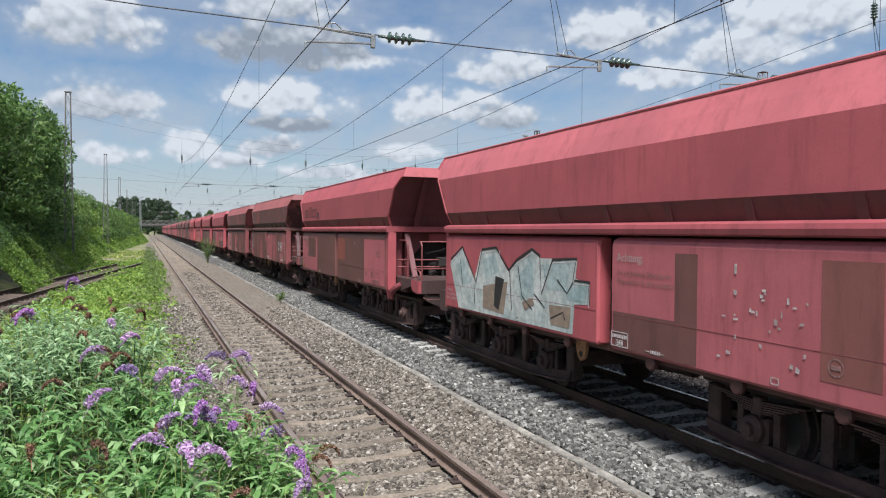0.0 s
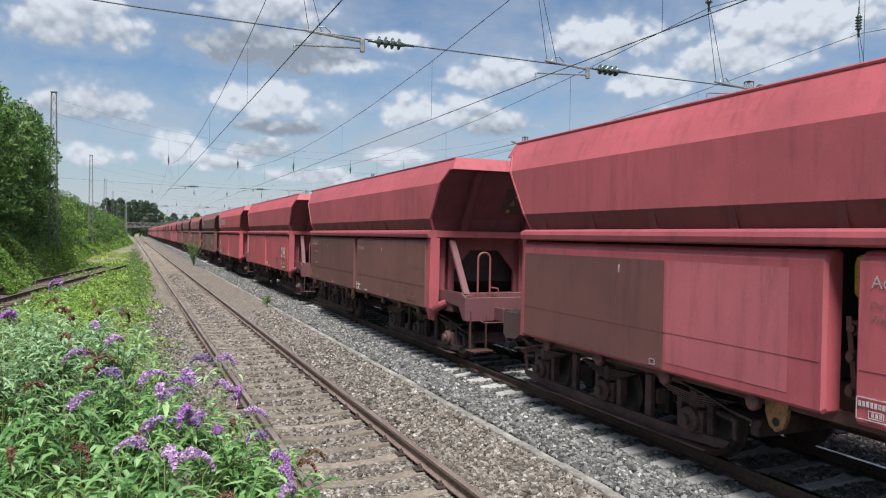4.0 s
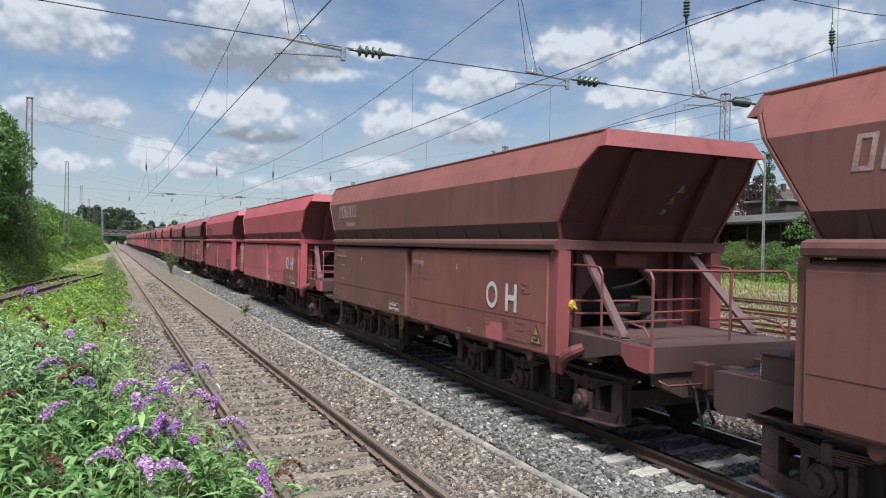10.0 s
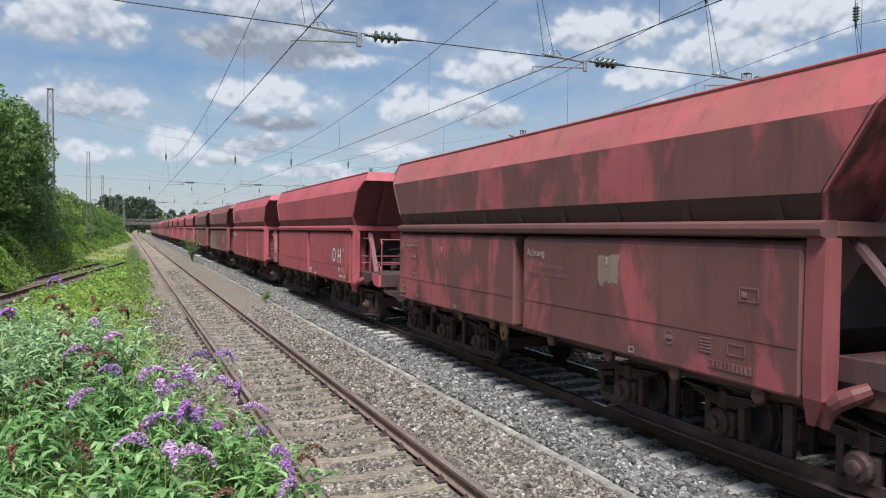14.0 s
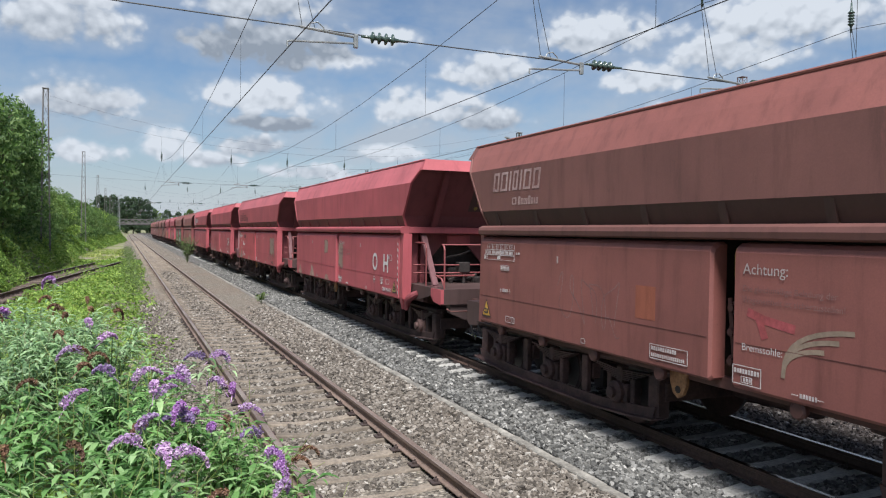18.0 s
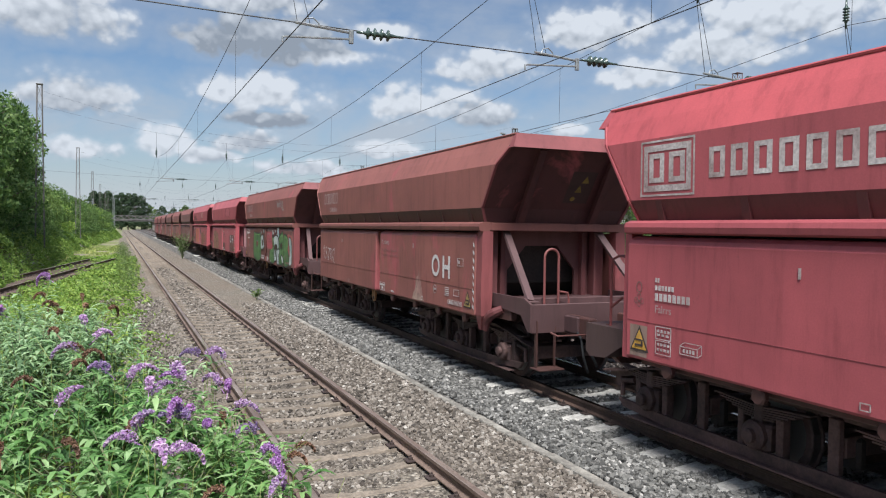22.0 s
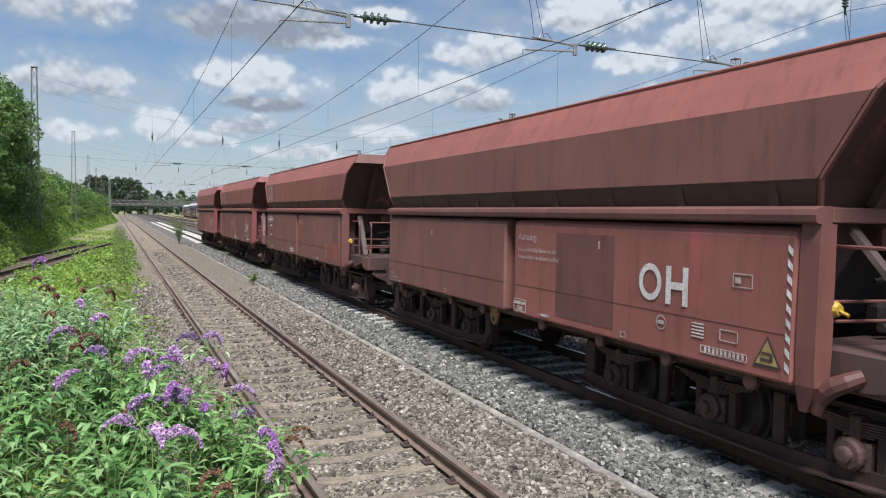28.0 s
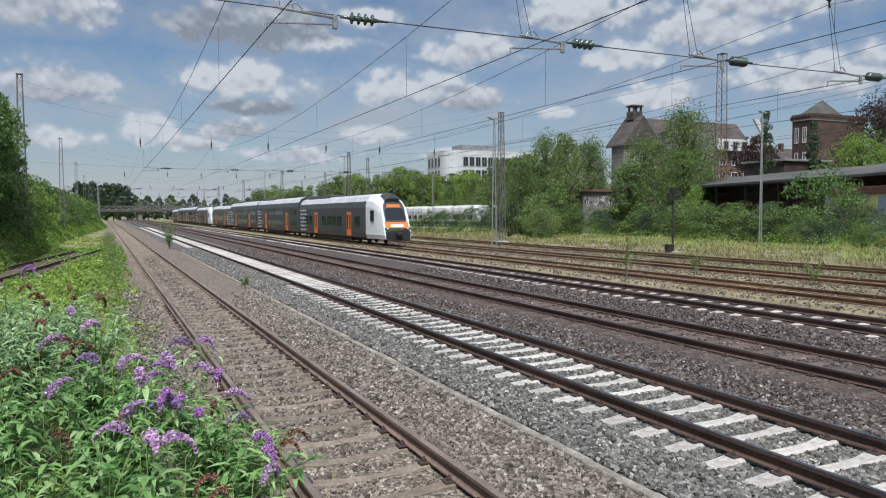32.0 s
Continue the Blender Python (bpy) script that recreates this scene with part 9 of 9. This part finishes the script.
        s.box(-.25, .25, -.5, .0, .8, 1.05, .04)
        part("coupler", s, M["black"], b, "black coupler")
        for sx in (-1, 1):
            o = sheet("lamp_cluster", tuple((sx * x, z) for x, z in ((.62, 1.26), (1.04, 1.30), (1.06, 1.46), (.62, 1.40))), M["black"], "black headlamp cluster", .05)
            s = Shape()
            s.disc((sx * .86, front(1.36, .05), 1.36), (0, -1, 0), ((0, .055), (.012, .05)), 10)
            part("headlight", s, M["headlight"], o)
            s = Shape()
            s.box(min(sx * 1.33, sx * 1.425), max(sx * 1.33, sx * 1.425), 2.0, 2.75, 1.95, 2.85, .03)
            part("cab_window", s, M["glass"], b)
        s = Shape()
        s.loft([[(x, y, z) for x, z in ((-.7, top - .3 + dz), (-.3, top - .05 + dz), (.3, top - .05 + dz), (.7, top - .3 + dz), (.5, top - .5), (-.5, top - .5))] for y, dz in ((1.15, -.32), (1.7, -.02), (2.6, .06))])
        part("brow", s, M["grey_body"], b, "dark roof brow over the cab")
    return b


def pantograph(x, y, z):
    b = thing("pantograph", pose(x, y, z), "folded dark pantograph on the train roof", "pantograph")
    s = Shape()
    s.bar((-.5, 0, 0), (.5, 0, 0), .1, .1), s.tube([(0, 0, 0), (0, 1.2, .8), (0, .1, 1.35)], .035, 6), s.bar((-.8, .1, 1.38), (.8, .1, 1.38), .1, .05)
    part("arm", s, M["soot"], b)


XU = 21.0
_y = 54.6
for _unit in range(2):
    rail_car(pose(XU, _y, 0), 27.5, 4.25, False, True, "white-nosed dark grey end car with orange doors")
    rail_car(pose(XU, _y + 27.6, 0), 26.0, 4.55, True, False, "dark grey double-deck middle car with orange doors")
    rail_car(pose(XU, _y + 53.7, 0), 26.0, 4.55, True, False, "dark grey double-deck middle car with orange doors")
    rail_car(pose(XU, _y + 79.8 + 27.5, 0, 0, 0, 180), 27.5, 4.25, False, True, "white-nosed dark grey end car with orange doors")
    pantograph(XU, _y + 17.5, 4.3)
    _y += 108.5


def grey_hopper(x, y):
    b = thing("grey_hopper_wagon", pose(x, y, 0), "light grey hopper wagon with a rounded roof, parked", "freight wagon", "parked wagons")
    L = 12.2
    s = Shape()
    prof = [(-.5, 1.0), (-1.35, 2.3), (-1.45, 3.1), (-1.3, 3.75), (-.7, 4.15), (0, 4.25), (.7, 4.15), (1.3, 3.75), (1.45, 3.1), (1.35, 2.3), (.5, 1.0)]
    s.loft([[(px * (.8 if k in (0, 3) else 1), yy, 2.2 + (z - 2.2) * (.8 if k in (0, 3) else 1) if z < 3 else z - (.25 if k in (0, 3) else 0)) for px, z in prof] for k, yy in enumerate((.5, 1.5, L - 1.5, L - .5))])
    part("tank", s, M["wagon_white"], b, "light grey rounded hopper body")
    s = Shape()
    for i in range(7):
        yy = 1.2 + i * (L - 2.4) / 6
        for sx in (-1, 1):
            s.bar((sx * 1.44, yy, 1.2), (sx * 1.44, yy, 3.1), .12, .1)
    part("rib", s, M["wagon_white"], b)["kind"] = "stuff"
    s = Shape()
    s.box(-1.4, 1.4, .1, L - .1, 1.0, 1.3, .03)
    part("underframe", s, M["wagon_white"], b)
    for k in range(3):
        s = Shape()
        s.box(-1.48, -1.4, 1.6 + k * 3.3, 3.3 + k * 3.3, 1.4, 2.2, .02)
        part("sign_plate", s, M["soot"], b)
    for yy in (2.0, L - 2.0):
        s = Shape()
        for a in (-.9, .9):
            for sx in (-.75, .75):
                s.disc((sx, yy + a, .46), (1, 0, 0), ((-.06, .46), (.06, .46)), 12)
        s.box(-1.05, 1.05, yy - 1.3, yy + 1.3, .4, .75, .05)
        part("bogie", s, M["soot"], b)


for _i in range(5):
    grey_hopper(65.0, 111.5 + _i * 12.4)
track("yard_track", 65.0, "wood", 90, 200, 100, 101, .65, "rail_rust", "yard track under the parked wagons")


def red_engine():
    b = thing("red_locomotive", pose(25.6, 275, 0), "small red locomotive with flat wagons, far down the yard", "locomotive")
    s = Shape()
    s.box(-1.4, 1.4, 0, 3, 1.2, 4.2, .2)
    part("cab", s, M["loco_red"], b)
    s = Shape()
    s.box(-1.2, 1.2, 3, 10, 1.2, 3.0, .2)
    part("hood", s, M["loco_red"], b)
    s = Shape()
    s.box(-1.4, 1.4, 10.5, 60, .9, 2.0, .1)
    part("flat_wagons", s, M["gear"], b)
    s = Shape()
    s.box(-1.3, 1.3, 0, 60, .3, 1.2, .1)
    part("running_gear", s, M["soot"], b)


M["loco_red"] = material("red_locomotive_paint", (0.5, 0.05, 0.04), 0.5, 0, two_tone((0.42, 0.04, 0.035), (0.55, 0.06, 0.05), 0.6, 8, 0.02))
red_engine()

# ---- buildings ----
def brickwork(c1, c2, mortar, scale=1.0):
    def build(nt, b):
        t = nt.nodes.new("ShaderNodeTexBrick")
        t.inputs["Scale"].default_value = scale
        t.inputs["Brick Width"].default_value, t.inputs["Row Height"].default_value, t.inputs["Mortar Size"].default_value = .26, .083, .012
        t.inputs["Color1"].default_value, t.inputs["Color2"].default_value, t.inputs["Mortar"].default_value = (*c1, 1), (*c2, 1), (*mortar, 1)
        v = coords(nt, "Object")
        sep, comb, add = nt.nodes.new("ShaderNodeSeparateXYZ"), nt.nodes.new("ShaderNodeCombineXYZ"), nt.nodes.new("ShaderNodeMath")
        nt.links.new(v, sep.inputs[0])
        nt.links.new(sep.outputs[0], add.inputs[0]), nt.links.new(sep.outputs[1], add.inputs[1])
        nt.links.new(add.outputs[0], comb.inputs[0]), nt.links.new(sep.outputs[2], comb.inputs[1])
        nt.links.new(comb.outputs[0], t.inputs["Vector"])
        n = ramp(nt, noise_tex(nt, v, .35, 5), ((0.3, (.7, .7, .7)), (0.7, (1.2, 1.2, 1.2))))
        nt.links.new(mixc(nt, 1.0, t.outputs[0], n, "MULTIPLY"), b.inputs["Base Color"])
    return build


M["brick"] = material("dark_red_brick", (0.2, 0.08, 0.06), 0.9, 0, brickwork((0.058, 0.03, 0.025), (0.09, 0.043, 0.034), (0.075, 0.058, 0.05)))
M["brick_brown"] = material("brown_brick", (0.2, 0.1, 0.07), 0.9, 0, brickwork((0.13, 0.075, 0.055), (0.19, 0.11, 0.08), (0.15, 0.125, 0.105)))
M["slate"] = material("dark_roof_tiles", (0.07, 0.06, 0.058), 0.85, 0, two_tone((0.045, 0.038, 0.037), (0.095, 0.08, 0.075), 0.5, 6, 0.3))
M["render"] = material("pale_rendered_wall", (0.55, 0.56, 0.57), 0.9, 0, two_tone((0.46, 0.47, 0.48), (0.62, 0.63, 0.64), 0.3, 6, 0.1))
M["render_grey"] = material("grey_cement_wall", (0.26, 0.25, 0.235), 0.9, 0, two_tone((0.13, 0.122, 0.115), (0.23, 0.218, 0.205), 0.3, 6, 0.1))
M["felt"] = material("grey_roofing_felt", (0.16, 0.16, 0.15), 0.9, 0, two_tone((0.045, 0.048, 0.045), (0.105, 0.108, 0.1), 0.35, 5, 0.2))
M["dark_wood"] = material("dark_stained_boards", (0.05, 0.035, 0.03), 0.85, 0, two_tone((0.028, 0.02, 0.018), (0.075, 0.05, 0.042), 0.6, 9, 0.3))
M["mural"] = material("painted_wall", (0.4, 0.36, 0.12), 0.85, 0, None)


def _mural(nt, b):
    v = coords(nt, "Object", (.35, .35, .35))
    vo = nt.nodes.new("ShaderNodeTexVoronoi")
    vo.inputs["Scale"].default_value = 2.2
    nt.links.new(v, vo.inputs["Vector"])
    sep = nt.nodes.new("ShaderNodeSeparateColor")
    nt.links.new(vo.outputs["Color"], sep.inputs[0])
    nt.links.new(ramp(nt, sep.outputs[0], ((0, (.12, .18, .32)), (.3, (.5, .43, .12)), (.55, (.45, .42, .3)), (.8, (.2, .26, .36)), (1, (.55, .5, .2)))), b.inputs["Base Color"])


_mural(M["mural"].node_tree, M["mural"].node_tree.nodes["Principled BSDF"])


def windows_on(parent, y0, y1, nx, zs, w, h, x, frame="render", axis="x"):
    """Windows with frame and pane on a wall that looks towards the tracks (-x) or the camera (-y)."""
    for i in range(nx):
        c = y0 + (y1 - y0) * (i + .5) / nx
        for z in zs:
            f, g = Shape(), Shape()
            def bx(s, a0, a1, b0, b1, d0, d1):
                s.box(x - d1, x - d0, a0, a1, b0, b1) if axis == "x" else s.box(a0, a1, x - d1, x - d0, b0, b1)
            bx(f, c - w / 2 - .12, c - w / 2, z - .12, z + h + .12, -.05, .07), bx(f, c + w / 2, c + w / 2 + .12, z - .12, z + h + .12, -.05, .07)
            bx(f, c - w / 2, c + w / 2, z + h, z + h + .12, -.05, .07), bx(f, c - w / 2 - .1, c + w / 2 + .1, z - .16, z, -.05, .14)
            bx(f, c - .04, c + .04, z, z + h, -.03, .05)
            o = part("window", f, M[frame], parent)
            bx(g, c - w / 2, c + w / 2, z, z + h, -.03, .02)
            part("pane", g, M["glass"], o)


def gable_roof(x0, x1, y0, y1, z0, z1, along="x", over=.4):
    s = Shape()
    if along == "x":
        ym = (y0 + y1) / 2
        a = [(x0 - over, y0 - over, z0), (x1 + over, y0 - over, z0), (x1 + over, ym, z1), (x0 - over, ym, z1), (x1 + over, y1 + over, z0), (x0 - over, y1 + over, z0)]
    else:
        xm = (x0 + x1) / 2
        a = [(x0 - over, y1 + over, z0), (x0 - over, y0 - over, z0), (xm, y0 - over, z1), (xm, y1 + over, z1), (x1 + over, y0 - over, z0), (x1 + over, y1 + over, z0)]
    s.add(a, [(0, 1, 2, 3), (3, 2, 4, 5), (0, 5, 4, 1)])
    s.add([(p[0], p[1], p[2] - .25) for p in a], [(3, 2, 1, 0), (5, 4, 2, 3)])
    s.add([a[1], a[2], a[4]], [(0, 1, 2)]), s.add([a[0], a[3], a[5]], [(0, 1, 2)])
    return s


def freight_shed():
    b = thing("freight_shed", pose(59.5, 26, 0, 0, 0, -13.6), "long low freight shed with grey felt roof and dark front", "shed")
    L = 66
    s = Shape()
    s.box(5.2, 16, -18, L, -.3, 6.0)
    part("wall", s, M["dark_wood"], b, "dark stained timber wall")
    s = Shape()
    n = 22
    for i in range(n):
        ya, yb = -18.5 + (L + 19) * i / n, -18.5 + (L + 19) * (i + 1) / n
        f = lambda y: .12 * noise.noise((y * .2, 0, 0)) + 1.62
        s = Shape()
        s.add([(0, ya, 4.55 + f(ya)), (0, yb, 4.55 + f(yb)), (9, yb, 6.05 + f(yb)), (9, ya, 6.05 + f(ya)), (18, yb, 4.6 + f(yb)), (18, ya, 4.6 + f(ya)), (0, ya, 4.3 + f(ya)), (0, yb, 4.3 + f(yb))],
              [(0, 3, 2, 1), (3, 5, 4, 2), (0, 1, 7, 6), (6, 7, 4, 5)])
        part("roof_sheet", s, M["felt"], b, "grey felt roof")
    s = Shape()
    s.box(.4, 16, -18, L, -.3, 1.1, .03)
    part("loading_dock", s, M["render_grey"], b)
    for i in range(8):
        s = Shape()
        s.box(5.1, 5.25, -14 + i * 9.6, -10.6 + i * 9.6, 1.1, 3.9, .02)
        part("sliding_door", s, M["mast"], b, "rust-red sliding door")
    for i in range(13):
        s = Shape()
        s.bar((.5, -16 + i * 6.2, 1.1), (.5, -16 + i * 6.2, 5.95), .2, .2)
        s.bar((.5, -16 + i * 6.2, 4.7), (5.2, -16 + i * 6.2, 5.9), .14, .14)
        part("canopy_post", s, M["dark_wood"], b)
    s = Shape()
    s.box(-1.2, .3, 8, 24.4, -.3, 4.2, .03)
    part("painted_wall", s, M["mural"], b, "wall covered with blue and yellow graffiti")
    s = Shape()
    s.box(-1.25, .35, 7.95, 24.45, 4.2, 4.9, .03)
    part("fascia", s, M["mast"], b, "red-brown fascia")


def small_hut():
    b = thing("brick_hut", pose(59.7, 84, 0, 0, 0, -8), "small grey hut with a rusty flat roof and graffiti", "hut")
    s = Shape()
    s.box(0, 5.2, 0, 7, -.3, 5.5, .02)
    part("wall", s, M["render_grey"], b)
    s = Shape()
    s.box(-.4, 5.6, -.4, 7.4, 5.5, 5.82, .05)
    part("roof", s, M["mast"], b, "rusty roof edge")
    r = random.Random(8)
    for tone in ("white", "outline"):
        s = Shape()
        for i in range(7):
            x, z = .5 + i * .62, 4.3 + r.uniform(-.25, .25)
            p = [(x + r.uniform(-.3, .4), -.02, z + r.uniform(-.7, .7)) for _ in range(4)]
            for q, e in zip(p, p[1:]):
                s.bar(q, e, .02, .11)
        part("graffiti", s, M[tone], b)["kind"] = "stuff"


def school_building():
    b = thing("school_building", pose(0, 0, 0), "large old brick building with steep dark roofs and a ridge turret", "building")
    s = Shape()
    s.box(92, 120, 110, 118, 0, 15.6, .05)
    part("wall", s, M["brick_brown"], b, "brown brick wall")
    part("roof", gable_roof(92, 119, 109.8, 118.2, 15.6, 21.0, "x", .5), M["slate"], b, "dark tiled main roof")
    s = Shape()
    s.box(86.0, 94.5, 108.5, 112, 0, 15.0, .05)
    part("wing", s, M["render_grey"], b)
    part("roof", gable_roof(86.0, 94.5, 108.4, 113, 15.0, 20.6, "y", .4), M["slate"], b)
    s = Shape()
    s.box(89.4, 91.6, 110, 112, 20.0, 21.6, .05)
    for dx in (0, 1.6):
        for dy in (0, 1.4):
            s.box(89.7 + dx, 90.0 + dx, 110.2 + dy, 110.5 + dy, 21.5, 22.6)
    s.box(89.3, 91.7, 109.9, 112.1, 22.5, 22.8, .04)
    part("ridge_turret", s, M["slate"], b, "small open ridge turret")
    s = Shape()
    s.box(96, 109.2, 108.7, 110.2, 0, 18.0, .05)
    part("gable_wall", s, M["render_grey"], b, "pale cement gable wall")
    s = Shape()
    s.box(109.2, 120.6, 108.8, 110.2, 14.9, 17.2, .03)
    part("upper_facade", s, M["render"], b, "pale blue-white upper storey")
    s = Shape()
    s.add([(118.5, 108.4, 21.4), (119.7, 108.4, 21.4), (123.6, 108.4, 16.2), (122.4, 108.4, 16.2), (118.5, 108.9, 21.4), (119.7, 108.9, 21.4), (123.6, 108.9, 16.2), (122.4, 108.9, 16.2)],
          [(0, 3, 2, 1), (4, 5, 6, 7), (0, 1, 5, 4), (1, 2, 6, 5), (2, 3, 7, 6), (3, 0, 4, 7)])
    part("gable_coping", s, M["render"], b, "pale gable coping")
    windows_on(b, 110.2, 119.8, 4, (15.2,), 1.0, 1.4, 108.75, "render_grey", "y")
    windows_on(b, 110.2, 119.8, 3, (12.2, 8.8), 1.5, 1.8, 109.95, "render", "y")
    windows_on(b, 86.6, 94, 3, (9.6, 12.4), 1.0, 1.6, 108.45, "render", "y")


def brick_tower():
    b = thing("brick_town_house", pose(0, 0, 0), "dark red brick building with a flat crenellated tower", "building")
    s = Shape()
    s.box(124.5, 140.0, 100, 104.4, 0, 20.6, .05)
    part("wall", s, M["brick"], b, "dark red brick wall")
    s = Shape()
    s.box(124.2, 140.3, 99.7, 104.7, 20.85, 21.5, .05)
    for i in range(22):
        s.box(124.3 + i * .73, 124.72 + i * .73, 99.55, 99.95, 21.35, 21.85)
    for i in range(6):
        s.box(124.05, 124.45, 100.1 + i * .75, 100.5 + i * .75, 21.35, 21.85)
    part("parapet", s, M["brick"], b, "projecting brick parapet")
    s = Shape()
    s.box(124.35, 140.15, 99.85, 104.55, 20.6, 20.85, .02)
    part("string_course", s, M["render"], b, "pale band under the parapet")
    s = Shape()
    s.add([(124.8, 100.3, 21.4), (134.8, 100.3, 21.4), (134.8, 104.1, 21.4), (124.8, 104.1, 21.4), (130.2, 102.2, 25.0)], [(0, 1, 4), (1, 2, 4), (2, 3, 4), (3, 0, 4)])
    part("roof", s, M["felt"], b, "low grey pyramid roof")
    windows_on(b, 100.6, 104.2, 2, (16.4, 11.5), .6, 2.8, 124.5, "render", "x")
    for x0, x1, y0, h, rf in ((122, 130, 128, 15.5, "x"), (128, 139, 124, 14.5, "y"), (140, 152, 118, 13.0, "x")):
        h_ = thing("town_house", pose(0, 0, 0), "brick town house with a dark tiled roof", "house", "town houses")
        s = Shape()
        s.box(x0, x1, y0, y0 + 10, 0, h, .05)
        part("wall", s, M["brick"], h_)
        part("roof", gable_roof(x0, x1, y0, y0 + 10, h, h + 4.5, rf), M["slate"], h_)
        s = Shape()
        s.box(x0 + 2, x0 + 2.9, y0 + 4, y0 + 4.9, h + 1, h + 5.6, .03)
        part("chimney", s, M["brick"], h_)
        windows_on(h_, x0 + .5, x1 - .5, 3, (h - 3.2, h - 6.6), 1.1, 1.8, y0, "render", "y")
    g = thing("flat_building", pose(0, 0, 0), "low dark flat-roofed building behind the shed", "building")
    s = Shape()
    s.box(96.2, 106.4, 82, 90, 0, 10.6, .05)
    part("wall", s, M["dark_wood"], g)
    s = Shape()
    s.box(95.9, 106.8, 81.6, 90.4, 10.6, 10.95, .05)
    part("roof_edge", s, M["render_grey"], g)


def office_block():
    b = thing("office_block", pose(0, 0, 0), "modern pale blue-white office block with window bands", "building")
    s = Shape()
    out = [(97.5 + 4.5 * math.cos(radians(a)), 204.5 + 4.5 * math.sin(radians(a))) for a in range(270, 179, -15)] + [(93, 216), (137, 216), (137, 200)]
    s.loft([[(x, y, z) for x, y in out] for z in (0, 21.4)])
    part("wall", s, M["render"], b, "pale blue-white facade")
    s = Shape()
    s.loft([[(x, y, z) for x, y in out] for z in (21.405, 21.9)])
    part("roof_edge", s, M["render"], b)
    s = Shape()
    s.box(100, 112, 204, 212, 22.2, 24.0, .1)
    part("roof_plant", s, M["galv"], b)
    windows_on(b, 98, 136.4, 18, (17.2, 13.2, 9.2), 1.5, 2.6, 200, "galv", "y")
    windows_on(b, 205, 215, 4, (17.2, 13.2), 1.5, 2.6, 93, "galv", "x")
    h_ = thing("town_house", pose(0, 0, 0), "grey house with a steep pale roof", "house", "town houses")
    s = Shape()
    s.box(95, 104, 138, 148, 0, 13, .05)
    part("wall", s, M["render_grey"], h_)
    part("roof", gable_roof(95, 104, 138, 148, 13, 18.5, "x"), M["felt"], h_)


freight_shed()
small_hut()
school_building()
brick_tower()
office_block()


# ---- what moves ----
def motions():
    """The ore train rolls past at about 58 km/h; each wagon keeps its place in the train."""
    for k, ob in WAGONS.items():
        walk(ob, [(t, pose(T2, TRAIN0 + LENGTH * k - run, 0)) for t, run in TRAIN_RUN])


# seconds, metres that the train has rolled
TRAIN0 = 18.05
TRAIN_RUN = ((0, 0.42), (1, 16.12), (2, 32.12), (3, 48.15), (4.5, 72.12), (6, 96.08), (7, 112.02), (8, 128.05), (9, 143.98), (10, 159.58), (11, 175.5), (12, 191.45), (13, 207.47), (14, 223.47), (15.5, 247.65), (17, 271.85), (18, 287.85), (19, 303.9), (20, 319.86), (21, 335.93), (22, 351.96), (23, 367.98), (24, 383.98), (25, 400.2), (26.5, 424.37), (28, 448.57), (29, 464.77), (30, 480.96), (31, 497.08), (32, 513.18))
motions()
